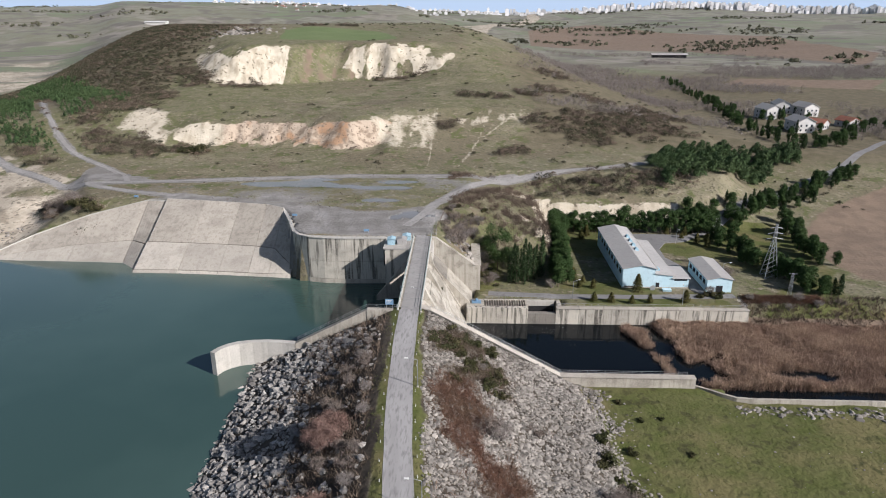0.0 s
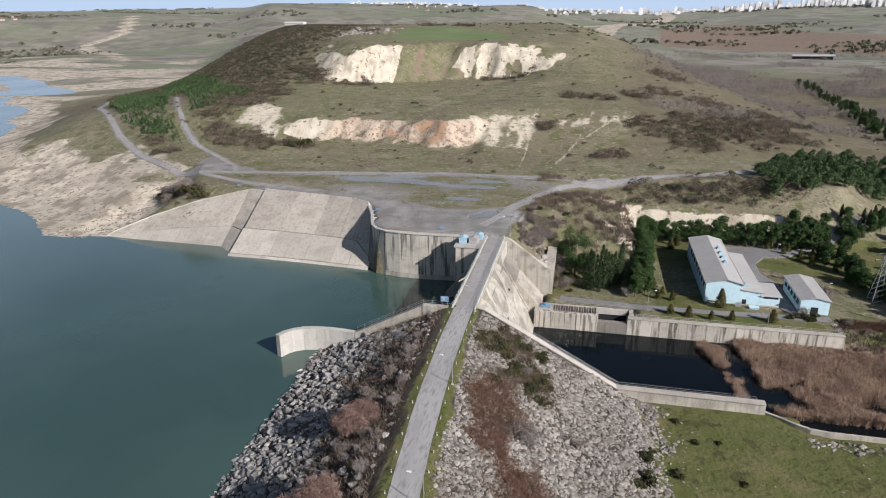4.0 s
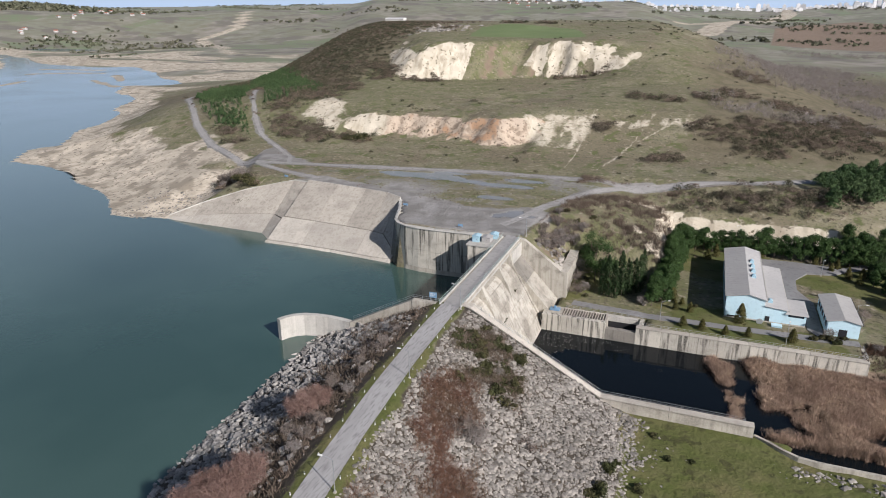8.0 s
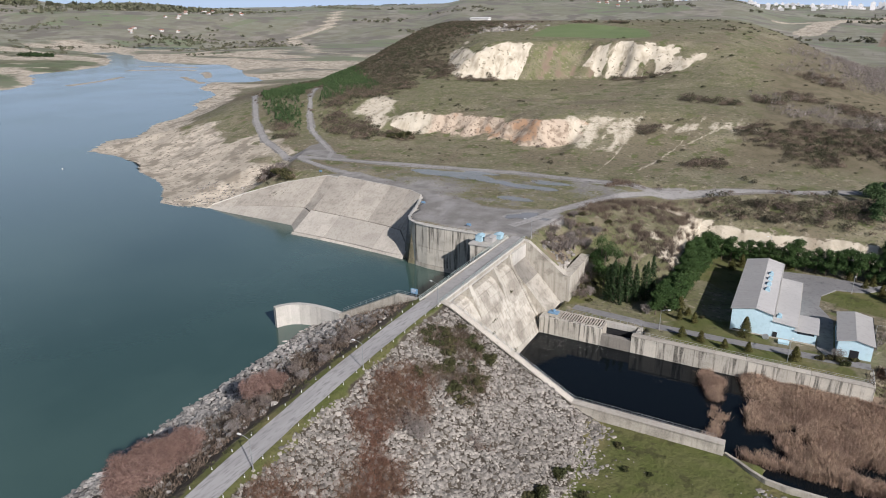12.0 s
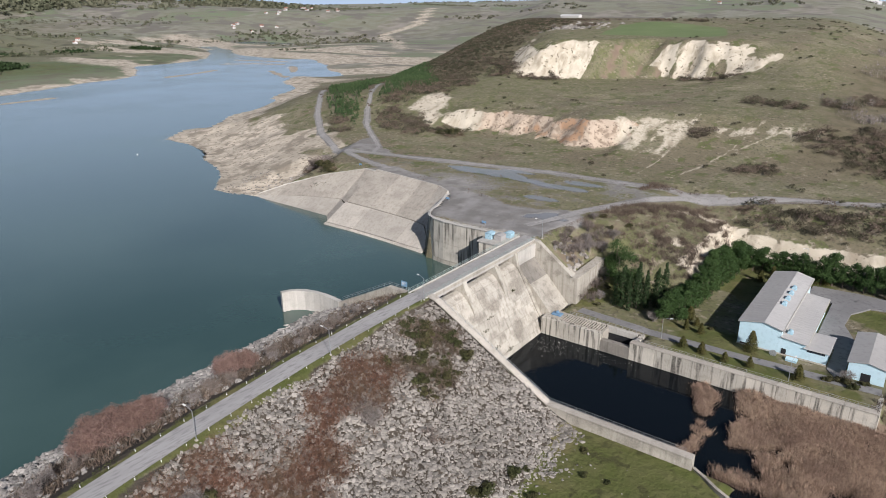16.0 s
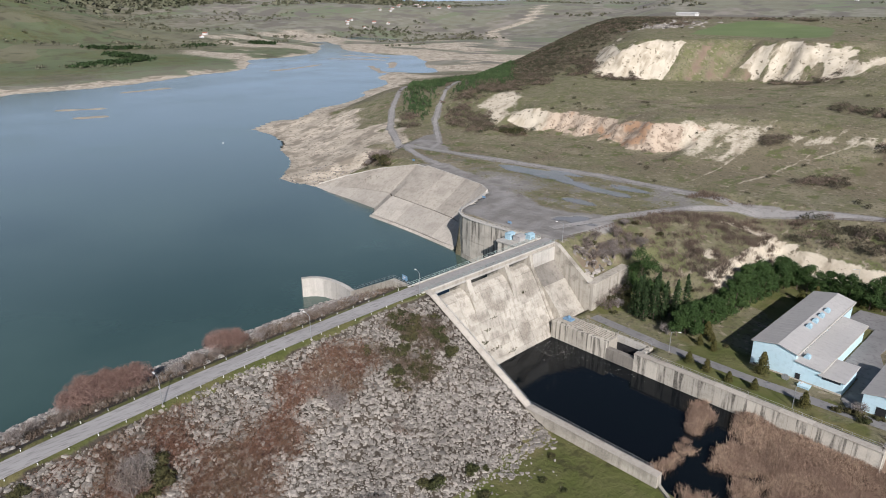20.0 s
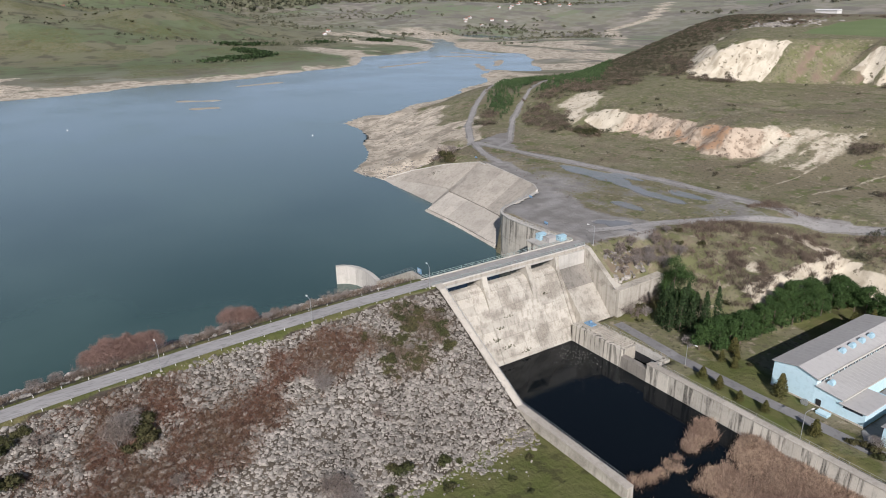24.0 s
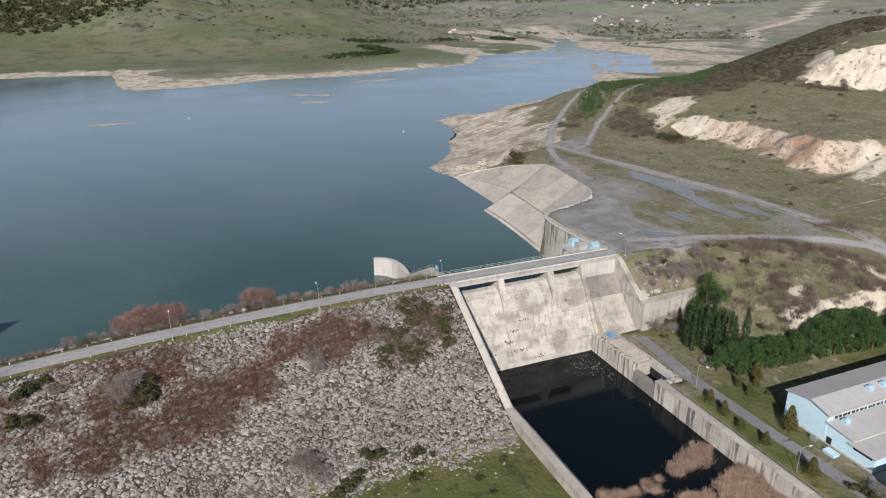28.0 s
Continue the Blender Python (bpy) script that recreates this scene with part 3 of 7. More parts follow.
STRAW = [(285, 755), (410, 698), (480, 790), (326, 818)]
TRACKS = [([(-118, 261), (-140, 267), (-160, 276), (-181, 288), (-223, 315), (-262, 349), (-287, 375), (-340, 430), (-420, 540)], 3.6), ([(-150, 284), (-158, 298), (-175, 312), (-205, 338), (-226, 362), (-252, 396), (-300, 470)], 3.0),
          ([(-20, 222), (-15, 236), (-11.5, 250), (-1, 272), (11, 296), (24, 303), (40, 308), (68, 318), (95, 333)], 4), ([(-170, 281), (-157, 282), (-123, 286.5), (-85, 292.5), (-50, 297.5), (-20, 298), (0, 299), (24, 304)], 5.2), ([(-22, 225), (-36, 233.5), (-58, 242), (-82, 248), (-118, 261)], 6)]
SLOPE_TRACKS = [[(-18, 316), (-17, 360), (-16, 400)], [(-3, 317), (9, 370), (16, 402)], [(12, 372), (30, 398)]]
FAR_TRACKS = [([(-1520, 2100), (-1342, 1801), (-1330, 1620), (-1180, 1480), (-1000, 1300)], 26), ([(-1352, 1640), (-1250, 1560), (-847, 1129)], 12), ([(20, 1900), (64, 2300), (150, 2500), (324, 3369), (420, 4300)], 45), ([(64, 2300), (-60, 2200)], 30),
              ([(-90, 900), (-10, 950), (40, 1060)], 18)]
mask_a, mask_b, mask_c = ground_masks()
for key, arr in (("zone_a", mask_a), ("zone_b", mask_b), ("zone_c", mask_c)):
    att = ground_mesh.attributes.new(key, "FLOAT_COLOR", "POINT")
    att.data.foreach_set("color", arr.astype(np.float32).ravel())


def ground_material():
    m = bpy.data.materials.new("ground")
    m.use_nodes = True
    n, l = m.node_tree.nodes, m.node_tree.links
    bsdf = n["Principled BSDF"]
    geo = n.new("ShaderNodeNewGeometry")

    def tex(scale, detail=5):
        t = n.new("ShaderNodeTexNoise")
        t.inputs["Scale"].default_value, t.inputs["Detail"].default_value = scale, detail
        l.new(geo.outputs["Position"], t.inputs["Vector"])
        return t.outputs[0]

    def rng(src, lo, hi):
        r = n.new("ShaderNodeMapRange")
        r.inputs[1].default_value, r.inputs[2].default_value = lo, hi
        l.new(src, r.inputs[0])
        return r.outputs[0]

    def blend(fac, a, b):
        mx = n.new("ShaderNodeMix")
        mx.data_type = "RGBA"
        l.new(fac, mx.inputs[0])
        for sock, val in ((mx.inputs[6], a), (mx.inputs[7], b)):
            if isinstance(val, tuple):
                sock.default_value = (*val, 1)
            else:
                l.new(val, sock)
        return mx.outputs[2]

    def zones(name):
        a = n.new("ShaderNodeAttribute")
        a.attribute_name = name
        s = n.new("ShaderNodeSeparateColor")
        l.new(a.outputs["Color"], s.inputs[0])
        return [*s.outputs, a.outputs["Alpha"]]

    def math_node(op, a, b):
        k = n.new("ShaderNodeMath")
        k.operation = op
        for sock, val in zip(k.inputs, (a, b)):
            if isinstance(val, (int, float)):
                sock.default_value = val
            else:
                l.new(val, sock)
        return k.outputs[0]

    fine, mid, coarse, huge = tex(0.9, 6), tex(0.16, 6), tex(0.03, 5), tex(0.006, 5)
    ga, gc, go, gf = zones("zone_a")
    bm_, bfar, bs, bl_ = zones("zone_b")
    gap_shade, cp, cw, cn = zones("zone_c")
    jitter = math_node("ADD", math_node("MULTIPLY", math_node("SUBTRACT", mid, 0.5), 0.7), math_node("MULTIPLY", math_node("SUBTRACT", fine, 0.5), 0.5))
    sharp = lambda s: rng(math_node("ADD", s, jitter), 0.38, 0.62)
    col = blend(rng(mid, 0.4, 0.62), (0.155, 0.15, 0.078), (0.20, 0.183, 0.118))
    col = blend(rng(tex(0.05, 7), 0.5, 0.6), col, (0.24, 0.213, 0.138))
    col = blend(rng(coarse, 0.47, 0.56), col, (0.178, 0.153, 0.098))
    col = blend(rng(tex(0.11, 6), 0.55, 0.62), col, (0.118, 0.128, 0.052))
    col = blend(rng(huge, 0.47, 0.58), col, blend(rng(mid, 0.42, 0.58), (0.14, 0.142, 0.066), (0.19, 0.174, 0.104)))
    col = blend(rng(tex(0.45, 6), 0.57, 0.64), col, (0.29, 0.25, 0.178))
    col = blend(rng(fine, 0.52, 0.68), col, (0.10, 0.09, 0.055))
    # patchwork of far fields and pastures, colours paled to paint in distance haze
    warp = n.new("ShaderNodeVectorMath")
    warp.operation = "ADD"
    wt = n.new("ShaderNodeTexNoise")
    wt.inputs["Scale"].default_value = 0.004
    l.new(geo.outputs["Position"], wt.inputs["Vector"])
    ws = n.new("ShaderNodeVectorMath")
    ws.operation = "SCALE"
    ws.inputs["Scale"].default_value = 260
    l.new(wt.outputs["Color"], ws.inputs[0])
    l.new(geo.outputs["Position"], warp.inputs[0])
    l.new(ws.outputs[0], warp.inputs[1])
    flat = n.new("ShaderNodeMapping")
    flat.inputs["Scale"].default_value = (1, 0.6, 0)
    l.new(warp.outputs[0], flat.inputs["Vector"])
    vor = n.new("ShaderNodeTexVoronoi")
    vor.inputs["Scale"].default_value = 0.0065
    l.new(flat.outputs[0], vor.inputs["Vector"])
    sep = n.new("ShaderNodeSeparateColor")
    l.new(vor.outputs["Color"], sep.inputs[0])
    ramp = n.new("ShaderNodeValToRGB")
    ramp.color_ramp.interpolation = "CONSTANT"
    hazed_stops = ((0, (0.22, 0.22, 0.165)), (0.3, (0.18, 0.215, 0.13)), (0.48, (0.26, 0.245, 0.20)), (0.68, (0.28, 0.25, 0.215)), (0.8, (0.17, 0.21, 0.12)), (0.92, (0.28, 0.27, 0.22)))
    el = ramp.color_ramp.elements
    el[0].color, el[1].color, el[1].position = (*hazed_stops[0][1], 1), (*hazed_stops[1][1], 1), hazed_stops[1][0]
    for p, c in hazed_stops[2:]:
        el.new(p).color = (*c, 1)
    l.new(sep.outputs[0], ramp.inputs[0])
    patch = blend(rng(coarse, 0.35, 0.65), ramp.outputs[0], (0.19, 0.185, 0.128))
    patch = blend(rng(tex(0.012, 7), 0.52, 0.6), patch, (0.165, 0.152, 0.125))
    # greener pastures on the hills west of the lake
    place = n.new("ShaderNodeSeparateXYZ")
    l.new(geo.outputs["Position"], place.inputs[0])
    west = rng(math_node("ADD", math_node("MULTIPLY", place.outputs[1], -1), math_node("MULTIPLY", coarse, 500)), -950, -450)
    west = math_node("MULTIPLY", west, rng(math_node("MULTIPLY", place.outputs[0], -1), 800, 1000))
    pasture = blend(rng(sep.outputs[1], 0.45, 0.5), (0.105, 0.135, 0.058), (0.155, 0.15, 0.085))
    pasture = blend(rng(tex(0.03, 7), 0.54, 0.62), pasture, (0.085, 0.08, 0.045))
    patch = blend(math_node("MULTIPLY", west, 0.8), patch, pasture)
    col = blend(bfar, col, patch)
    col = blend(rng(math_node("ADD", bs, jitter), 0.3, 0.7), col, blend(rng(mid, 0.4, 0.6), (0.125, 0.108, 0.066), (0.165, 0.14, 0.09)))
    turf = blend(rng(mid, 0.35, 0.65), (0.088, 0.102, 0.028), (0.12, 0.12, 0.046))
    turf = blend(rng(tex(0.07, 6), 0.5, 0.62), turf, (0.155, 0.138, 0.06))
    turf = blend(rng(tex(0.25, 6), 0.58, 0.66), turf, (0.07, 0.07, 0.027))
    col = blend(sharp(bl_), col, turf)
    col = blend(sharp(cp), col, blend(rng(mid, 0.4, 0.6), (0.235, 0.175, 0.125), (0.19, 0.142, 0.102)))
    # riprap bed: shade between the stones is painted in as near-black soil
    col = blend(sharp(gap_shade), col, blend(rng(mid, 0.4, 0.6), (0.085, 0.07, 0.053), (0.05, 0.042, 0.032)))
    silt = blend(rng(mid, 0.38, 0.62), blend(rng(coarse, 0.44, 0.56), (0.62, 0.54, 0.42), (0.49, 0.427, 0.33)), (0.41, 0.356, 0.275))
    silt = blend(rng(tex(0.075, 7), 0.52, 0.6), silt, (0.29, 0.25, 0.188))
    silt = blend(rng(tex(0.4, 7), 0.56, 0.64), silt, (0.23, 0.20, 0.152))
    col = blend(sharp(bm_), col, silt)
    col = blend(sharp(gf), col, blend(rng(coarse, 0.4, 0.6), (0.135, 0.175, 0.072), (0.15, 0.188, 0.082)))
    col = blend(sharp(ga), col, blend(rng(mid, 0.36, 0.62), blend(rng(coarse, 0.42, 0.58), (0.335, 0.318, 0.292), (0.275, 0.262, 0.242)), (0.20, 0.188, 0.168)))
    earth = blend(rng(tex(0.06, 6), 0.52, 0.6), (0.47, 0.38, 0.285), (0.39, 0.245, 0.148))
    earth = blend(rng(tex(0.3, 7), 0.5, 0.62), earth, (0.29, 0.225, 0.162))
    earth = blend(rng(tex(0.7, 7), 0.58, 0.65), earth, (0.17, 0.13, 0.092))
    col = blend(sharp(go), col, earth)
    runs = n.new("ShaderNodeMapping")
    runs.inputs["Scale"].default_value = (0.22, 0.10, 0.05)
    l.new(geo.outputs["Position"], runs.inputs["Vector"])
    rt = n.new("ShaderNodeTexNoise")
    rt.inputs["Scale"].default_value, rt.inputs["Detail"].default_value = 1.0, 7
    l.new(runs.outputs[0], rt.inputs["Vector"])
    white = blend(rng(mid, 0.4, 0.66), (0.60, 0.535, 0.415), (0.48, 0.42, 0.315))
    white = blend(rng(rt.outputs[0], 0.5, 0.68), white, (0.34, 0.29, 0.21))
    white = blend(rng(tex(0.35, 7), 0.6, 0.66), white, (0.17, 0.145, 0.098))
    col = blend(sharp(gc), col, white)
    wetf = rng(math_node("ADD", cw, math_node("MULTIPLY", jitter, 0.5)), 0.45, 0.6)
    col = blend(math_node("MULTIPLY", wetf, 0.6), col, (0.19, 0.19, 0.185))
    l.new(col, bsdf.inputs["Base Color"])
    rr = n.new("ShaderNodeMapRange")
    rr.inputs[3].default_value, rr.inputs[4].default_value = 0.95, 0.12
    l.new(wetf, rr.inputs[0])
    l.new(rr.outputs[0], bsdf.inputs["Roughness"])
    bsdf.inputs["Specular IOR Level"].default_value = 0.2
    bp = n.new("ShaderNodeBump")
    bp.inputs["Strength"].default_value, bp.inputs["Distance"].default_value = 0.7, 0.6
    dry = n.new("ShaderNodeMath")
    dry.operation = "SUBTRACT"
    dry.inputs[0].default_value = 1.0
    l.new(wetf, dry.inputs[1])
    l.new(math_node("MULTIPLY", math_node("ADD", fine, mid), dry.outputs[0]), bp.inputs["Height"])
    l.new(bp.outputs[0], bsdf.inputs["Normal"])
    return m


ground_mesh.materials.append(ground_material())


# ---- building tools ----
def finish(name, bm, material, parent=None, label="", smooth=False):
    me = bpy.data.meshes.new(name)
    bm.to_mesh(me)
    bm.free()
    me.materials.append(material)
    if smooth:
        me.polygons.foreach_set("use_smooth", [True] * len(me.polygons))
    ob = new(name, me)
    if parent:
        ob.parent = parent
    if label:
        ob["label"] = label
    return ob


def part(name, bm, material, parent, label="", smooth=False):
    """A mesh built in world places, hung under its thing."""
    ob = finish(name, bm, material, None, label, smooth)
    ob.parent = parent
    ob.matrix_parent_inverse = world_of(parent).inverted()
    return ob


def world_of(ob):
    m = ob.matrix_basis.copy()
    return world_of(ob.parent) @ ob.matrix_parent_inverse @ m if ob.parent else m


def share(name, mesh, m, parent, label=""):
    """One more object on a mesh that is already there, at the world pose m."""
    ob = new(name, mesh)
    ob.parent = parent
    ob.matrix_parent_inverse = world_of(parent).inverted()
    ob.matrix_basis = m
    if label:
        ob["label"] = label
    return ob


def spread(template, poses):
    """The template goes to the first pose, copies to the others."""
    for m in poses[1:]:
        copy_thing(template, m)
    template.matrix_basis = poses[0]
    return template


def rod(bm, a, b, r, sides=6, r2=None):
    a, b = Vector(a), Vector(b)
    d = b - a
    bmesh.ops.create_cone(bm, cap_ends=True, segments=sides, radius1=r, radius2=r if r2 is None else r2, depth=d.length,
                          matrix=Matrix.Translation((a + b) / 2) @ d.to_track_quat("Z", "Y").to_matrix().to_4x4())


def rodded(a, b, r, sides=6, r2=None):
    bm = bmesh.new()
    rod(bm, a, b, r, sides, r2)
    return bm


def ground_z(x, y):
    return float(height(np.array([x], float), np.array([y], float))[0])


def box(bm, lo, hi, bevel=0.0):
    c = [(a + b) / 2 for a, b in zip(lo, hi)]
    s = [b - a for a, b in zip(lo, hi)]
    r = bmesh.ops.create_cube(bm, size=1, matrix=Matrix.Translation(c) @ Matrix.Diagonal((*s, 1)))
    if bevel:
        bmesh.ops.bevel(bm, geom=list({e for v in r["verts"] for e in v.link_edges}), offset=bevel, segments=1, affect="EDGES")


def boxed(lo, hi, bevel=0.0):
    bm = bmesh.new()
    box(bm, lo, hi, bevel)
    return bm


def prism(bm, sections):
    """A solid through cross-sections with equal numbers of corners."""
    rings = [[bm.verts.new(p) for p in s] for s in sections]
    k = len(rings[0])
    for a, b in zip(rings[:-1], rings[1:]):
        for i in range(k):
            bm.faces.new((a[i], a[(i + 1) % k], b[(i + 1) % k], b[i]))
    bm.faces.new(rings[0][::-1])
    bm.faces.new(rings[-1])
    bmesh.ops.recalc_face_normals(bm, faces=bm.faces)


def solid(sections):
    bm = bmesh.new()
    prism(bm, sections)
    return bm


def empty(name, x=0, y=0, z=0, rz=0):
    ob = new(name)
    ob.matrix_basis = pose(x, y, z, 0, 0, rz)
    return ob


def plane_quad(name, x0, y0, x1, y1, z, material):
    me = bpy.data.meshes.new(name)
    me.from_pydata([(x0, y0, z), (x1, y0, z), (x1, y1, z), (x0, y1, z)], [], [(0, 1, 2, 3)])
    me.materials.append(material)
    return new(name, me)


tagged(plane_quad("lake_water", -1800, -1400, -12.5, 1250, 0, M_LAKE), "grey-green reservoir water with a calm surface", "lake", kind="structure")
tagged(plane_quad("pool_water", -2, 147, 700, 197.5, -8.3, M_POOL), "still dark water below the spillway", "pool", kind="structure")


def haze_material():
    """Painted haze: a pale glow low over the horizon, thinning upwards into the sky."""
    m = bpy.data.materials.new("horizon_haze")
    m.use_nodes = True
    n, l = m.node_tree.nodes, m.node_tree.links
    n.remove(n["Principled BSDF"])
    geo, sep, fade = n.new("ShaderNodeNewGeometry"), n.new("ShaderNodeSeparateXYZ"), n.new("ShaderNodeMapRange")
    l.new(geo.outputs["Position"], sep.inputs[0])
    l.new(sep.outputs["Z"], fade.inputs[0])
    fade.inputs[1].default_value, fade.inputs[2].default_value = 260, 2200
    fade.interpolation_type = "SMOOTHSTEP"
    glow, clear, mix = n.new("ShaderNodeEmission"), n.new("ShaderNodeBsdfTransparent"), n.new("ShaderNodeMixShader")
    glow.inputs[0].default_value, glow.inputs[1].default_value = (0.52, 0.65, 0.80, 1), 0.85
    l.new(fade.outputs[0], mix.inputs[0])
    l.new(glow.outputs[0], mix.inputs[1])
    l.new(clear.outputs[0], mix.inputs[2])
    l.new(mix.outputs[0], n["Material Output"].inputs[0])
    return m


# added ring of haze glow, tall enough to brighten the lake's reflections
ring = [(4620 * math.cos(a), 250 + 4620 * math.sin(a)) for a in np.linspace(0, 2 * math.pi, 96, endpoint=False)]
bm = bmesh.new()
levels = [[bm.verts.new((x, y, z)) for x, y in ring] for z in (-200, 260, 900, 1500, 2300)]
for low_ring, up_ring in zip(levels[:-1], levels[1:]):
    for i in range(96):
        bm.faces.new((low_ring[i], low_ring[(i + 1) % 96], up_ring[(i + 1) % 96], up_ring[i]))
tagged(finish("backdrop_sky", bm, haze_material()), "added glowing ring of pale haze low over the horizon", "sky", kind="structure")


def ribbon(name, pts, width, lift, material, label, category, step=2.0, zf=None):
    """A road laid over the ground along a line."""
    P = [Vector((*p, 0)) for p in pts]
    dense = []
    for a, b in zip(P[:-1], P[1:]):
        k = max(1, int((b - a).length / step))
        dense += [a.lerp(b, i / k) for i in range(k)]
    dense.append(P[-1])
    for _ in range(6):
        dense = [dense[0]] + [(dense[i - 1] + dense[i] * 2 + dense[i + 1]) / 4 for i in range(1, len(dense) - 1)] + [dense[-1]]
    cols = 5
    co = []
    for i, p in enumerate(dense):
        d = (dense[min(i + 1, len(dense) - 1)] - dense[max(i - 1, 0)]).normalized()
        side = Vector((d.y, -d.x, 0))
        w = width * (1 + 0.07 * noise.noise(p * 0.11))
        co += [p + side * w * (j / (cols - 1) - 0.5) for j in range(cols)]
    cx, cy = np.array([c.x for c in co]), np.array([c.y for c in co])
    cz = (zf or height)(cx, cy) + lift
    me = bpy.data.meshes.new(name)
    faces = [(i * cols + j, i * cols + j + 1, (i + 1) * cols + j + 1, (i + 1) * cols + j) for i in range(len(dense) - 1) for j in range(cols - 1)]
    me.from_pydata(np.stack([cx, cy, cz], 1).tolist(), [], faces)
    me.materials.append(material)
    return tagged(new(name, me), label, category, kind="structure")


# ---- mud islets in the lake ----
M_MUD = mat("dry_mud", (0.40, 0.35, 0.27), (0.33, 0.285, 0.22), 0.12, 0.95, 0.3, (0.25, 0.215, 0.165), 9)
for isle in ISLANDS:
    ix, iy = np.array(isle).T
    isle_mesh, _ = sheet("mud_islet", np.arange(ix.min() - 12, ix.max() + 12, 1.6), np.arange(iy.min() - 12, iy.max() + 12, 1.6),
                         lambda x, y: np.clip(0.11 * (5.0 - seg_dist(x, y, isle) + 4.5 * fbm(x, y, 16, 3, 2)), -0.6, 0.55))
    isle_mesh.materials.append(M_MUD)
    tagged(new("mud_islet", isle_mesh), "low bare mud islet in the lake", "islet", kind="structure")

# ---- roads ----
dam_line = [(float(crest_x(y)), y) for y in range(-120, 154, 6)] + [(-13.4, 153)]
ribbon("road_dam", dam_line, 5.1, 0.06, M_ASPH, "worn grey asphalt road along the dam crest", "road")
ribbon("road_shore", TRACKS[0][0], 3.0, 0.12, M_GRAVEL, "pale grey gravel road above the shore", "road")
ribbon("road_hill", TRACKS[1][0], 2.2, 0.12, M_GRAVEL, "narrow gravel road climbing the hill", "road")
ribbon("road_east", TRACKS[2][0], 3.4, 0.12, M_GRAVEL, "grey gravel road leaving the platform", "road")
ribbon("road_bench", TRACKS[3][0], 3.2, 0.12, M_GRAVEL, "gravel track crossing below the hill", "road")
ribbon("road_valley", [(96, 270), (115, 284), (142, 308), (170, 331), (202, 354), (255, 410), (330, 470)], 4.2, 0.15, M_YARD, "narrow asphalt lane between trees", "road")
ribbon("road_pool", [(9, 207.5), (20, 206.5), (34, 205.2), (60, 205.4), (92, 207)], 3.6, 0.08, M_YARD, "asphalt service lane beside the pool wall", "road")

def railing(name, pts, high, gap, material, label, rails=(0.5, 1.0), r=0.05):
    """A handrail along points: posts and rails, each a mesh of its own."""
    P = [Vector(p) for p in pts]
    top = tagged(empty(name, *P[0]), label, "railing")
    bm = rodded((0, 0, 0), (0, 0, high), r)
    post_mesh = None
    for a, b in zip(P[:-1], P[1:]):
        k = max(1, round((b - a).length / gap))
        for i in range(k + (b == P[-1])):
            p = a.lerp(b, i / k)
            if post_mesh is None:
                post = part("post", bm, material, top)
                post.matrix_basis = Matrix.Translation(p)
                post_mesh = post.data
            else:
                share("post", post_mesh, Matrix.Translation(p), top)
        for f in rails:
            up = Vector((0, 0, high * f))
            part("rail", rodded(a + up, b + up, r * 0.9, 5), material, top)
    return top


M_LANE = mat("worn_lane", (0.35, 0.335, 0.31), (0.31, 0.295, 0.272), 0.2, 0.9, 0.15, (0.265, 0.255, 0.238), 6)

# ---- bridge ----
BR_L, BR_R, BR_S, BR_N = -16.6, -10.3, 152.5, 211.0
bridge = tagged(empty("bridge", -13.4, 153, 15.2), "concrete road bridge over the spillway crest", "bridge")
part("deck", boxed((BR_L, BR_S, 15.2), (BR_R, BR_N, 16.15), 0.05), M_CONC, bridge)
part("roadway", boxed((BR_L + 1.0, BR_S, 16.15), (BR_R - 0.7, BR_N + 2, 16.25)), M_LANE, bridge)
for kx in (BR_L, BR_R - 0.45):
    part("kerb", boxed((kx, BR_S, 16.15), (kx + 0.45, BR_N, 16.45), 0.04), M_PALE, bridge)
for gx_ in (BR_L + 0.6, -13.7, BR_R - 1.2):
    part("girder", boxed((gx_, BR_S + 0.4, 14.2), (gx_ + 0.6, BR_N - 0.4, 15.2)), M_CONC, bridge)
railing("bridge_railing", [(BR_L + 0.2, BR_S, 16.42), (BR_L + 0.2, BR_N, 16.42)], 1.05, 2.0, M_RAIL, "thin green metal railing along the bridge deck")
railing("bridge_railing", [(BR_R - 0.2, BR_S, 16.42), (BR_R - 0.2, BR_N, 16.42)], 1.05, 2.0, M_RAIL, "thin green metal railing along the bridge deck")

# ---- spillway ----
spillway = tagged(empty("spillway", -6, 176, -7), "stained concrete overflow chute below the bridge", "spillway")
CHUTE = [(-16.6, 8.0), (-14.6, 10.9), (-12.8, 12.0), (-11.0, 11.8), (-9.3, 10.4), (-6.9, 7.0), (-2.5, -0.9), (1.8, -8.6), (3.2, -11.2)]


def chute_at(x):
    return float(np.interp(x, [p[0] for p in CHUTE], [p[1] for p in CHUTE]))


part("chute_body", solid([[(x, y, z - 0.35) for x, z in CHUTE + [(3.2, -13), (-16.6, -13)]] for y in (155.0, 198.2)]), M_CONC, spillway)
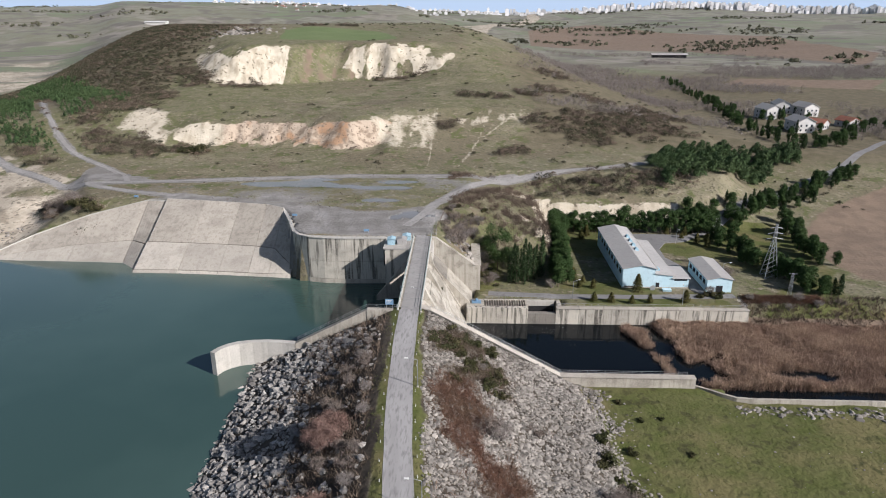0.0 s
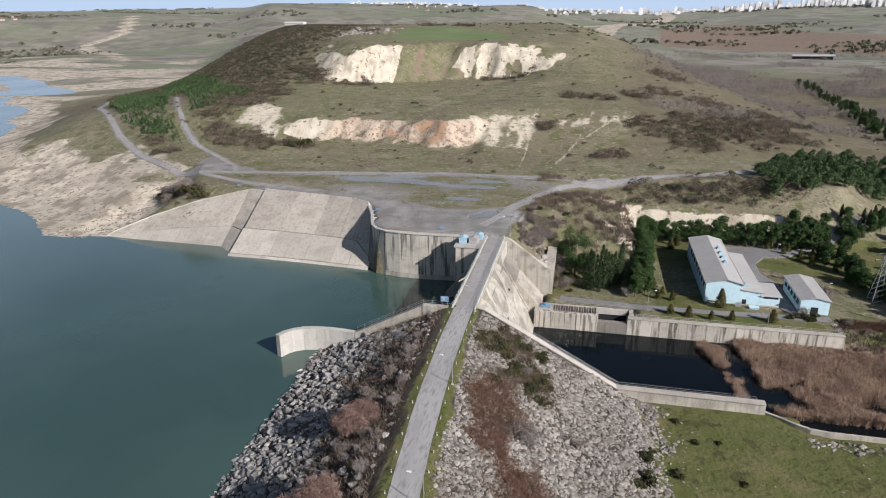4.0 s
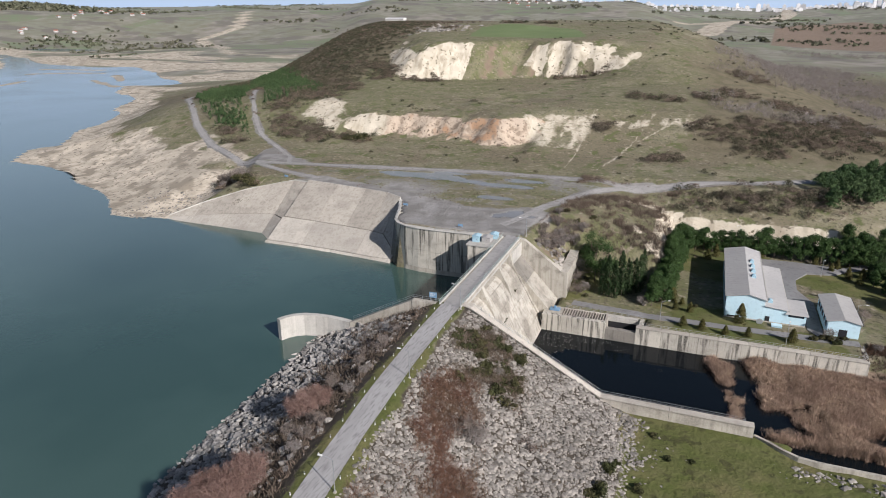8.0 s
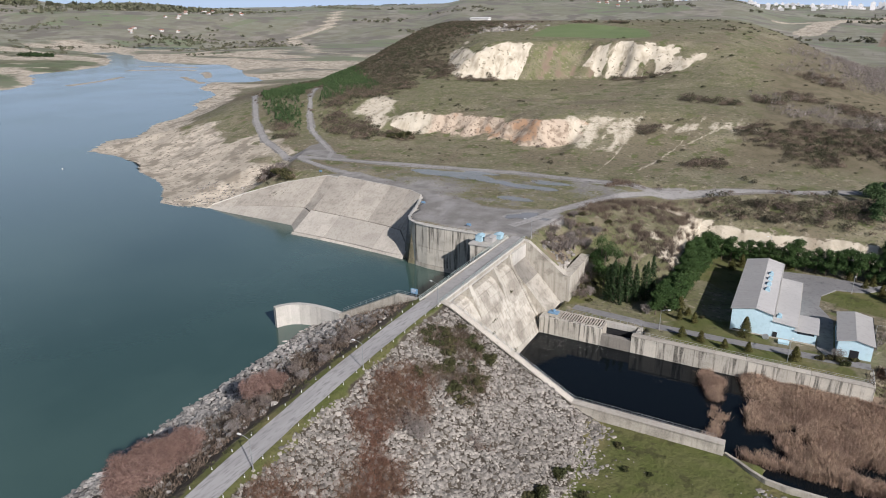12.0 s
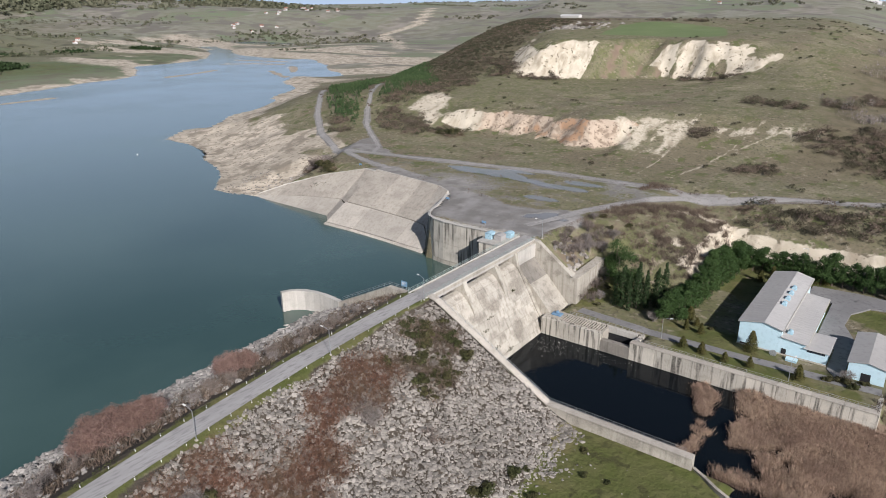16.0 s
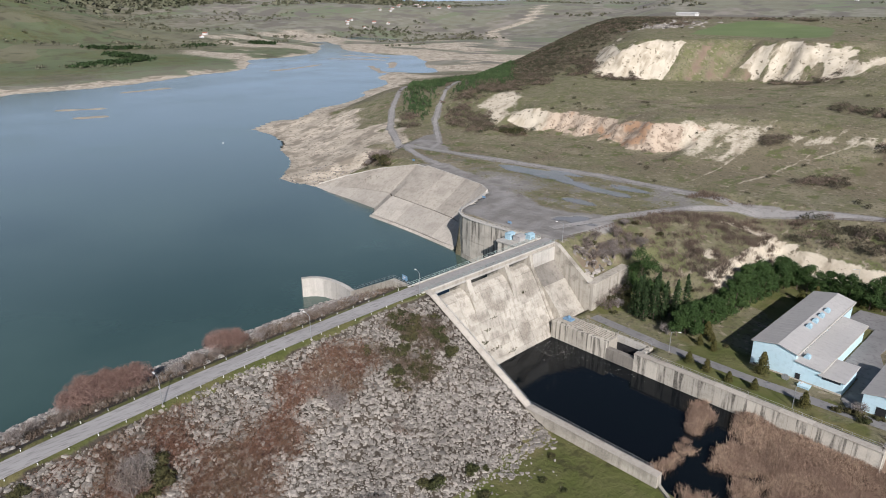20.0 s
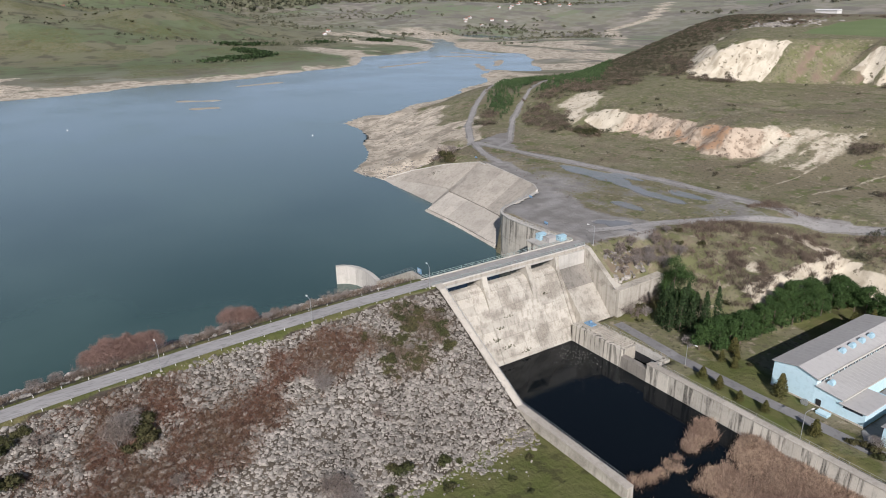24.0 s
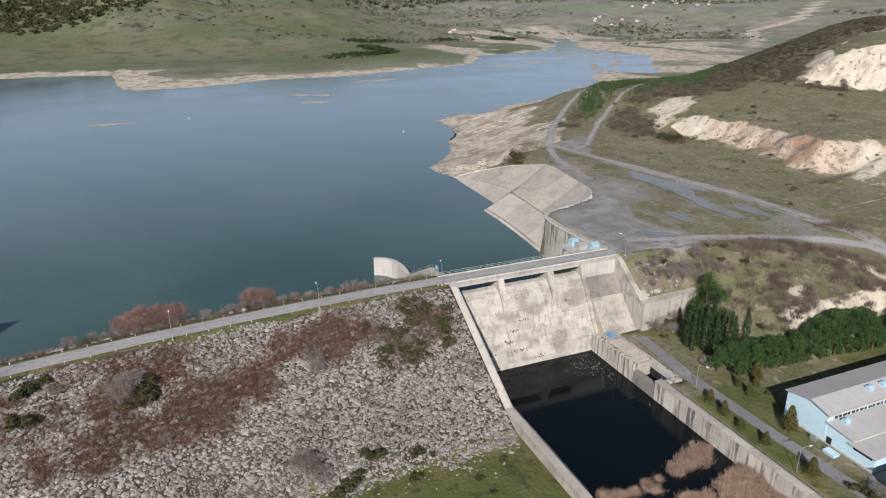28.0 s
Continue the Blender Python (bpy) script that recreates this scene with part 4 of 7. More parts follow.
# chute panels with open joints
rnd = random.Random(3)
col_edges = [155.4, 160.0, 164.8, 169.4, 174.2, 178.8, 183.6, 188.4, 193.2, 198.0]
row_edges = [-9.2, -7.7, -6.2, -4.7, -3.3, -1.9, -0.5, 0.9, 2.2]
for y0, y1 in zip(col_edges[:-1], col_edges[1:]):
    for x0, x1 in zip(row_edges[:-1], row_edges[1:]):
        lift = rnd.uniform(0.0, 0.13)
        a, b = x0 + 0.03, x1 - 0.03
        part("panel", solid([[(a, y, chute_at(a) + lift), (b, y, chute_at(b) + lift), (b, y, chute_at(b) - 0.45), (a, y, chute_at(a) - 0.45)] for y in (y0 + 0.03, y1 - 0.03)]), M_CHUTE, spillway)
    part("crest_panel", solid([[(x, y, z + 0.02) for x, z in CHUTE[1:5]] + [(-9.4, y, 9.6), (-14.6, y, 9.6)] for y in (y0 + 0.05, y1 - 0.05)]), M_CHUTE, spillway)
# piers carry the deck
for yp in (170.4, 187.2):
    part("pier", solid([[(-17.4, y, -10), (-17.4, y, 15.2), (-10.5, y, 15.2), (-9.3, y, 12.6), (-6.6, y, 7.6), (-5.6, y, 4.4), (-7, y, -8)] for y in (yp - 0.95, yp + 0.95)]), M_CHUTE, spillway)
part("divider", solid([[(-17.4, y, -10), (-17.4, y, 15.2), (-10.1, y, 15.2), (-9.2, y, 11.3), (2.4, y, -8.4), (2.4, y, -11)] for y in (198.0, 199.2)]), M_CHUTE, spillway)
part("end_wall", boxed((-11.0, 199.2, 8.0), (-9.6, 210.4, 15.2), 0.04), M_PALE, spillway)
part("beam", boxed((-11.3, 155.4, 14.5), (-10.4, 197.6, 15.2)), M_PALE, spillway)
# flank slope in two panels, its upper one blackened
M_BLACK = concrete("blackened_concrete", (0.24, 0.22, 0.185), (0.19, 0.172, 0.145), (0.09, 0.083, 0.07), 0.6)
part("flank_body", solid([[(-10.2, y, 11.2), (3.4, y, -3.4), (3.4, y, -11), (-10.2, y, -11)] for y in (199.2, 210.4)]), M_CONC, spillway)
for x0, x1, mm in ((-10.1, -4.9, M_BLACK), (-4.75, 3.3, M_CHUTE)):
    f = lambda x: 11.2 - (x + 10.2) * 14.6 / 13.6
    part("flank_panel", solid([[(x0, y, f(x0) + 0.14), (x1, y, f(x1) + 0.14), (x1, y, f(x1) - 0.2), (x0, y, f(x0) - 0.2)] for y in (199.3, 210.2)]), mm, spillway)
part("flank_wall", solid([[(-10.8, y, 16.3), (-8.8, y, 16.0), (4.9, y, 6.0), (4.9, y, -6), (-10.8, y, -6)] for y in (210.3, 213.6)]), M_CHUTE, spillway)
part("retaining_wall", solid([[(3.4, 210.4, 6.2), (6.2, 210.4, 6.2), (6.2, 210.4, -6), (3.4, 210.4, -6)], [(3.4, 231, 6.8), (6.2, 231, 6.8), (6.2, 231, -6), (3.4, 231, -6)]]), M_CHUTE, spillway)
part("coping", solid([[(3.2, 210.3, 6.2), (6.4, 210.3, 6.2), (6.4, 210.3, 6.5), (3.2, 210.3, 6.5)], [(3.2, 231.2, 6.8), (6.4, 231.2, 6.8), (6.4, 231.2, 7.1), (3.2, 231.2, 7.1)]]), M_CONC, spillway)

# chute side wall towards the meadow: slopes with the chute, then runs level
side_wall = tagged(empty("side_wall", 24, 154.5, -6), "weathered concrete side wall running down beside the chute", "wall")
SIDE = [(-10.6, 16.3), (-8.0, 15.7), (26.4, -3.2), (43, -3.3), (62, -3.4)]
for (xa, za), (xb, zb) in zip(SIDE[:-1], SIDE[1:]):
    part("wall_section", solid([[(x, 153.7, z), (x, 155.3, z), (x, 155.8, -11), (x, 153.0, -11)] for x, z in ((xa, za), (xb - 0.05, zb))]), M_CONC, side_wall)
    part("coping", solid([[(x, 153.4, z + 0.02), (x, 155.5, z + 0.02), (x, 155.5, z + 0.28), (x, 153.4, z + 0.28)] for x, z in ((xa, za), (xb - 0.05, zb))]), M_SLABL, side_wall)
railing("wall_railing", [(-7.8, 155.1, 15.8), (26.4, 155.1, -2.95), (60, 155.1, -3.1)], 1.0, 2.4, M_STEEL, "grey metal handrail on the chute wall", r=0.04)

# ---- pool wall ----
pool_wall = tagged(empty("pool_wall", 45, 197, -7), "long streaked concrete wall along the stilling pool", "wall")
edges = [1.5, 8, 14.8, 21.6]
for a, b in zip(edges[:-1], edges[1:]):
    part("wall_section", boxed((a + 0.03, 195.7, -12), (b - 0.03, 197.5, -2.8), 0.05), M_OLD, pool_wall)
part("sill", boxed((21.6, 195.7, -12), (30.6, 197.5, -4.6), 0.05), M_BLACK, pool_wall)
# near-black wall: the notch's inner shade is put into its colour
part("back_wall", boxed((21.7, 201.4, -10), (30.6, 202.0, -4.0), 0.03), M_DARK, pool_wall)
part("lintel", boxed((21.6, 201.2, -4.4), (30.6, 202.4, -2.7), 0.05), M_PALE, pool_wall)
edges = [30.6, 38, 46, 54, 62, 70, 78, 85.2, 92.6]
for a, b in zip(edges[:-1], edges[1:]):
    part("wall_section", boxed((a + 0.03, 195.7, -12), (b - 0.03, 197.5, -2.9), 0.05), M_OLD, pool_wall)
    part("coping", boxed((a + 0.03, 195.5, -2.9), (b - 0.03, 197.7, -2.6), 0.04), M_SLABL, pool_wall)
part("end_return", boxed((91.2, 197.5, -12), (92.7, 205, -2.8), 0.05), M_OLD, pool_wall)
for a, b in (((1.5, 202.0), (32.5, 203.0)), ((31.2, 197.5), (32.6, 202.0))):
    part("basin_wall", boxed((a[0], a[1], -10), (b[0], b[1], -2.75), 0.05), M_OLD, pool_wall)
part("slab", boxed((1.5, 197.5, -3.2), (7.4, 202.0, -2.75), 0.05), M_CONC, pool_wall)
part("cross_wall", boxed((20.9, 197.5, -10), (21.7, 202, -2.75), 0.04), M_CONC, pool_wall)
beam_mesh = None
for i in range(16):
    x = 8.0 + i * 0.82
    if beam_mesh is None:
        ob = part("grate_beam", boxed((-0.1, 197.4, -3.15), (0.1, 202.1, -2.72), 0.03), M_SLABL, pool_wall)
        ob.matrix_basis = Matrix.Translation((x, 0, 0))
        beam_mesh = ob.data
    else:
        share("grate_beam", beam_mesh, Matrix.Translation((x, 0, 0)), pool_wall)
# dark sheet added to deepen the shade inside the basin
tagged(plane_quad("basin_water", 7.4, 197.5, 31.2, 202, -6.9, M_POOL), "dark water sheet added for the shade in the outlet basin", "pool", kind="structure")
hatch = tagged(empty("steel_hatch", 4.6, 200, -2.75), "blue painted steel hatch on the wall platform", "hatch")
part("plate", boxed((3.2, 199, -2.75), (6.4, 201.2, -2.3), 0.06), M_BLUE, hatch)
part("handwheel", boxed((4.4, 199.8, -2.3), (5.2, 200.6, -1.5), 0.15), M_BLUE, hatch)
railing("pool_railing", [(31, 197.2, -2.6), (60, 197.2, -2.6), (92.2, 197.2, -2.6), (92.2, 204.5, -2.75)], 1.0, 2.2, M_STEEL, "grey pipe railing on the pool wall", r=0.045)
railing("pool_railing", [(8, 202.6, -2.75), (32, 202.6, -2.75)], 1.0, 2.2, M_STEEL, "grey pipe railing beside the grated channel", r=0.045)

# ---- platform wall ----
wall_line = [(-68.5, 240.5), (-65.6, 233.5), (-62.9, 227), (-60.9, 221), (-58.8, 215.4), (-56.2, 212), (-52.5, 210), (-47, 208.8), (-40, 208.5), (-33, 208.7), (-26, 209), (-17, 209.5)]
platform_wall = tagged(empty("platform_wall", -50, 210, 0), "curved stained concrete retaining wall of the platform", "wall")


def wall_along(pts, thick, top, bottom, inset=0.0, a0=0.0):
    """A wall whose face lies on the points; inset draws the top back."""
    bm = bmesh.new()
    P = [Vector((*p, 0)) for p in pts]
    secs = []
    for i, p in enumerate(P):
        d = (P[min(i + 1, len(P) - 1)] - P[max(i - 1, 0)]).normalized()
        s = Vector((-d.y, d.x, 0))
        q, w = p + s * inset, p + s * thick
        f = p + s * a0
        secs.append([(q.x, q.y, top), (w.x, w.y, top), (w.x, w.y, bottom), (f.x, f.y, bottom)])
    prism(bm, secs)
    return bm


part("upper_lift", wall_along(wall_line, 3.0, 16.2, 8.0, 0.16, 0.12), M_OLD, platform_wall)
part("lower_lift", wall_along(wall_line, 3.0, 7.9, 1.6, 0.1, 0.05), M_OLD, platform_wall)
part("footing", wall_along(wall_line, 3.0, 1.5, -8, 0.0, -0.5), M_CONC, platform_wall)
part("coping", wall_along(wall_line, 1.0, 16.55, 16.2, -0.15, -0.15), M_PALE, platform_wall)
rail_pts = [(x + 0.3, y + 0.6, 16.55) for x, y in wall_line[1:-1]]
railing("platform_railing", rail_pts, 0.9, 2.5, M_STEEL, "thin rusty railing along the curved wall", r=0.035)
gate = tagged(empty("gate_house", -21.6, 203, 0), "concrete gate tower with a sloping strut beside the bridge", "tower")
part("tower", boxed((-25.1, 199.5, -8), (-16.9, 209.4, 15.8), 0.06), M_OLD, gate)
part("roof_slab", boxed((-25.6, 199.2, 15.8), (-16.8, 209.6, 16.3), 0.04), M_PALE, gate)
# solid near-black box that paints the shade of the opening
part("opening", boxed((-25.65, 201.2, 9.5), (-25.0, 206.5, 14.5)), M_DARK, gate)
part("strut", solid([[(-27.6, 194.5, 1.5), (-27.6, 195.3, 1.5), (-27.6, 195.3, -8), (-27.6, 194.5, -8)], [(-17, 198.3, 13.5), (-17, 199.5, 13.5), (-17, 199.5, -8), (-17, 198.3, -8)]]), M_CONC, gate)
for x, y, w, d, h, mm, lab in ((-23.2, 203.5, 2.4, 2.6, 2.0, M_TEAL, "small blue steel hoist cabin"), (-19.8, 204.2, 3.0, 3.0, 1.7, M_ROOF, "grey steel hoist cabin"), (-18.6, 208.2, 2.6, 2.6, 1.6, M_TEAL, "pale blue steel hoist cabin")):
    cabin = tagged(empty("hoist_cabin", x, y, 16.3), lab, "cabin")
    part("body", boxed((x - w / 2, y - d / 2, 16.3), (x + w / 2, y + d / 2, 16.3 + h), 0.05), mm, cabin)
    part("roof", solid([[(x - w / 2 - 0.15, yy, 16.3 + h), (x + w / 2 + 0.15, yy, 16.3 + h), (x, yy, 16.7 + h)] for yy in (y - d / 2 - 0.15, y + d / 2 + 0.15)]), mm, cabin)
    door = part("door", boxed((x - 0.5, y - d / 2 - 0.05, 16.32), (x + 0.5, y - d / 2 + 0.02, 16.3 + h * 0.85)), mm, cabin)
    part("handle", boxed((x + 0.3, y - d / 2 - 0.12, 17.1), (x + 0.38, y - d / 2 - 0.05, 17.35)), M_DARK, door, "dark steel handle")

# ---- sloping slabs at the shore ----
slab = tagged(empty("slope_slab", -100, 230, 0), "pale grey concrete slope facing above the waterline", "slope")
SL = [(-180, 231, 228.3), (-166, 238, 226.8), (-148, 247, 226), (-126.4, 253.5, 224.7), (-118.2, 252.5, 217.6), (-102, 250, 217.3), (-87, 247.5, 216.4), (-76, 245.5, 215.3), (-68.4, 241, 214.5), (-60.2, 221.8, 213.8)]
for k, ((xa, ta, ba), (xb, tb, bb)) in enumerate(zip(SL[:-1], SL[1:])):
    xm = xb - 0.12
    lift = 1.3 if k >= 4 else 0.0
    ztop = lambda x: float(np.interp(x, [-180, -166, -148, -128, -68.4, -60.2], [1.0, 6.5, 12.0, 16.4, 16.2, 3.8]))
    rowsz = ((1.0, 1.0), (0.38, 0.34), (0.0, -0.03), (-0.22, -0.4))
    for (f0, z0), (f1, z1) in zip(rowsz[:-1], rowsz[1:]):
        g = 0.012
        pts = []
        for x, tt, b in [(xa + (xm - xa) * q / 8, ta + (tb - ta) * q / 8, ba + (bb - ba) * q / 8) for q in range(9)]:
            L = tt - b
            w = ztop(x)
            pts.append([(x, b + L * (f0 - g), z0 * w + lift), (x, b + L * (f1 + g), z1 * w + lift), (x, b + L * (f1 + g) + 0.5, z1 * w - 2.0), (x, b + L * (f0 - g) + 0.5, z0 * w - 2.0)])
        part("slab_panel", solid(pts), M_SLAB if f0 == 1.0 else M_SLABL, slab)
    part("top_kerb", solid([[(x, tt - 0.3, ztop(x) - 0.6), (x, tt + 0.5, ztop(x) - 0.6), (x, tt + 0.5, ztop(x) + 0.35 + lift * 0.6), (x, tt - 0.3, ztop(x) + 0.35 + lift * 0.6)] for x, tt in ((xa, ta), (xm, tb))]), M_PALE, slab)

# ---- guide wall in the lake, with its ramp ----
guide = tagged(empty("guide_wall", -56, 150, 0), "curved pale concrete guide wall standing in the lake", "wall")
part("curved_wall", wall_along([(-64.0, 147.0), (-63.0, 149.3), (-61.2, 151.4), (-58.6, 153.0), (-55, 153.9), (-51, 154.2), (-47, 154.0), (-43.4, 153.5)], -1.5, 6.5, -6), M_PALE, guide)
part("ramp_wall", solid([[(-43.4, 152.0, 6.5), (-43.4, 153.5, 6.5), (-43.4, 153.5, -6), (-43.4, 152.0, -6)], [(-24.4, 152.8, 16.0), (-24.4, 154.3, 16.0), (-24.4, 154.3, -6), (-24.4, 152.8, -6)]]), M_CONC, guide)
part("abutment", boxed((-24.4, 152.6, -6), (-16.5, 154.3, 16.1), 0.05), M_CONC, guide)
railing("guide_railing", [(-42.9, 153.3, 6.8), (-24.4, 154.0, 16.1), (-16.8, 154.0, 16.1)], 1.0, 2.2, M_STEEL, "grey pipe railing on the ramp wall", r=0.04)
board = tagged(empty("sign_board", -18.5, 153.3, 16.1), "blue notice board on two steel legs", "sign")
sign_face = part("panel", boxed((-19.6, 153.25, 17.4), (-17.5, 153.4, 18.9), 0.02), M_BLUE, board)
for xx in (-19.3, -17.8):
    part("leg", rodded((xx, 153.32, 16.1), (xx, 153.32, 17.5), 0.05), M_STEEL, board)
for k in range(3):
    part("text_bar", boxed((-19.3, 153.22, 18.45 - 0.32 * k), (-17.9 - 0.25 * k, 153.25, 18.58 - 0.32 * k)), M_WHITE, sign_face, "white bar of lettering")

# ---- lamps and marker posts ----
def street_lamp(high=6.2, arm=1.9):
    top = tagged(new("street_lamp"), "slim galvanised street lamp with a single arm", "street lamp", "street lamps")
    part("pole", rodded((0, 0, 0), (0, 0, high), 0.10, 8, 0.06), M_STEEL, top)
    bm = bmesh.new()
    rod(bm, (0, 0, high - 0.03), (-arm * 0.5, 0, high + 0.3), 0.05)
    rod(bm, (-arm * 0.5, 0, high + 0.3), (-arm, 0, high + 0.38), 0.045)
    part("arm", bm, M_STEEL, top)
    head = part("head", boxed((-arm - 0.75, -0.17, high + 0.28), (-arm + 0.05, 0.17, high + 0.5), 0.05), M_WHITE, top)
    part("lens", boxed((-arm - 0.65, -0.12, high + 0.22), (-arm - 0.1, 0.12, high + 0.28), 0.02), M_GLASS, head, "dark glass lamp lens")
    part("foot", boxed((-0.25, -0.25, -0.3), (0.25, 0.25, 0.18), 0.03), M_CONC, top)
    return top


lamps = [(float(crest_x(y)) + 3.6, y, 16.15, 0) for y in (8, 43, 79.6, 116)] + [(-10.3, 151.6, 16.2, -12), (-9.0, 213.5, 16.4, 20), (37, 203.6, -2.7, 200), (72, 199.2, -2.8, 260),
         (93, 222, -2.8, 180), (88.5, 262, -2.8, 90), (61, 283, 0.5, 60)]
spread(street_lamp(), [pose(x, y, z, 0, 0, r) for x, y, z, r in lamps])

marker = tagged(new("marker_post"), "short white roadside post with a black band", "post", "marker posts along the crest road")
part("shaft", boxed((-0.11, -0.11, -0.3), (0.11, 0.11, 0.62), 0.02), M_WHITE, marker)
part("band", boxed((-0.125, -0.125, 0.62), (0.125, 0.125, 0.8), 0.02), M_DARK, marker)
part("cap", boxed((-0.11, -0.11, 0.8), (0.11, 0.11, 0.92), 0.03), M_WHITE, marker)
rnd = random.Random(5)
marks = []
for y in np.arange(14, 150, 5.2):
    for side in (-3.1, 3.1):
        marks.append(pose(float(crest_x(y)) + side + rnd.uniform(-0.1, 0.1), y + (1.2 if side > 0 else 0), 16.15, rnd.uniform(-4, 4), rnd.uniform(-4, 4), rnd.uniform(-6, 6)))
spread(marker, [m @ Matrix.Scale(0.65, 4) for m in marks])


# ---- soups: many small loose faces in one mesh ----
def from_tris(name, tri, material):
    """A mesh from an array of triangles (n, 3, 3)."""
    me = bpy.data.meshes.new(name)
    k = len(tri)
    me.vertices.add(3 * k)
    me.vertices.foreach_set("co", tri.astype(np.float32).ravel())
    me.loops.add(3 * k)
    me.loops.foreach_set("vertex_index", np.arange(3 * k, dtype=np.int32))
    me.polygons.add(k)
    me.polygons.foreach_set("loop_start", np.arange(0, 3 * k, 3, dtype=np.int32))
    me.update(calc_edges=True)
    me.materials.append(material)
    return me


def unit(v):
    return v / np.maximum(1e-9, np.linalg.norm(v, axis=-1, keepdims=True))


def leaf_tris(cent, rad, per, leaf, seed, low=-0.25, spread_n=0.55):
    """Small faces over the skin of ellipsoids, turned roughly outwards."""
    g = np.random.RandomState(seed)
    cent, rad = np.repeat(np.asarray(cent, float), per, 0), np.repeat(np.asarray(rad, float), per, 0)
    leaf = np.repeat(np.broadcast_to(leaf, (len(cent) // per,)), per)[:, None]
    u = unit(g.normal(size=cent.shape))
    u[:, 2] = np.where(u[:, 2] < low, -u[:, 2], u[:, 2])
    p = cent + u * rad * g.uniform(0.7, 1.08, (len(cent), 1))
    nrm = unit(u / rad + spread_n * g.normal(size=cent.shape) / rad.mean(1, keepdims=True))
    a = unit(np.cross(nrm, g.normal(size=cent.shape)))
    b = np.cross(nrm, a)
    s = leaf * g.uniform(0.6, 1.4, (len(cent), 1))
    return np.stack([p + a * s, p - 0.6 * a * s + b * s * 0.9, p - 0.6 * a * s - b * s * 0.9], 1)


def blade_tris(base, high, width, lean, per, seed, scatter=0.5):
    """Thin upright faces in tufts: reeds, twigs, grass."""
    g = np.random.RandomState(seed)
    base = np.repeat(np.asarray(base, float), per, 0)
    high = np.repeat(np.broadcast_to(high, (len(base) // per,)), per) * g.uniform(0.6, 1.15, len(base))
    n = len(base)
    base = base + np.stack([g.normal(size=n) * scatter, g.normal(size=n) * scatter, np.zeros(n)], 1)
    tip = base + np.stack([g.normal(size=n) * lean * high, g.normal(size=n) * lean * high, high], 1)
    w = g.normal(size=(n, 3))
    w[:, 2] = 0
    w = unit(w) * width
    return np.stack([base - w, base + w, tip], 1)


ICO = None


def rock_tris(pos, size, seed, squash=0.7):
    """Angular stones."""
    global ICO
    if ICO is None:
        bm = bmesh.new()
        bmesh.ops.create_icosphere(bm, subdivisions=1, radius=1)
        bm.verts.ensure_lookup_table()
        ICO = (np.array([v.co[:] for v in bm.verts]), np.array([[v.index for v in f.verts] for f in bm.faces]))
        bm.free()
    g = np.random.RandomState(seed)
    n = len(pos)
    v = np.sign(ICO[0])[None] * np.abs(ICO[0])[None] ** 0.55 * g.uniform(0.62, 1.12, (n, len(ICO[0]), 1))
    v = v * g.uniform(0.65, 1.3, (n, 1, 3)) * np.array([1, 1, squash])
    c, s = np.cos(g.uniform(0, 6.28, n)), np.sin(g.uniform(0, 6.28, n))
    t = g.uniform(-0.6, 0.6, n)
    x, y, z = v[..., 0], v[..., 1], v[..., 2]
    y, z = y * np.cos(t)[:, None] - z * np.sin(t)[:, None], y * np.sin(t)[:, None] + z * np.cos(t)[:, None]
    v = np.stack([x * c[:, None] - y * s[:, None], x * s[:, None] + y * c[:, None], z], -1)
    v = v * np.asarray(size)[:, None, None] + np.asarray(pos)[:, None]
    return v, ICO[1]


def rock_mesh(name, pos, size, seed, material):
    v, f = rock_tris(pos, size, seed)
    k = v.shape[1]
    faces = (f[None] + (np.arange(len(v)) * k)[:, None, None]).reshape(-1, 3)
    me = bpy.data.meshes.new(name)
    me.from_pydata(v.reshape(-1, 3).tolist(), [], faces.tolist())
    me.materials.append(material)
    return me


def stuff(name, mesh, label, category):
    return tagged(new(name, mesh), label, category, kind="stuff")


def on_ground(x, y, sink=0.0):
    return np.stack([x, y, height(x, y) - sink], 1)


def scatter(x0, x1, y0, y1, n, seed, keep):
    """Random places in a rectangle, kept by a chance between 0 and 1."""
    g = np.random.RandomState(seed)
    x, y = g.uniform(x0, x1, n), g.uniform(y0, y1, n)
    ok = g.uniform(0, 1, n) < keep(x, y)
    return x[ok], y[ok]


# weeds rooted in the joints of the chute
g = np.random.RandomState(59)
wx, wy = [], []
for cx_, cy_, n, spread_y in ((-0.5, 161, 16, 1.6), (-1.9, 168.5, 14, 1.2), (-0.5, 172, 14, 1.4), (-3.3, 171, 8, 0.8), (0.9, 178, 8, 0.7), (-4.7, 176, 6, 0.8), (-1.9, 158, 8, 0.9), (-6.2, 190.5, 6, 0.8)):
    wx.append(cx_ + 0.12 * g.normal(size=n))
    wy.append(cy_ + spread_y * g.normal(size=n))
wx, wy = np.concatenate(wx), np.clip(np.concatenate(wy), 156, 197)
wz = np.interp(wx, [q[0] for q in CHUTE], [q[1] for q in CHUTE])
stuff("joint_weeds", from_tris("joint_weeds", leaf_tris(np.stack([wx, wy, wz + 0.1], 1), np.full((len(wx), 3), 0.26), 34, 0.085, 60), M_BUSH), "small dark weeds rooted in the chute's joints", "weeds")

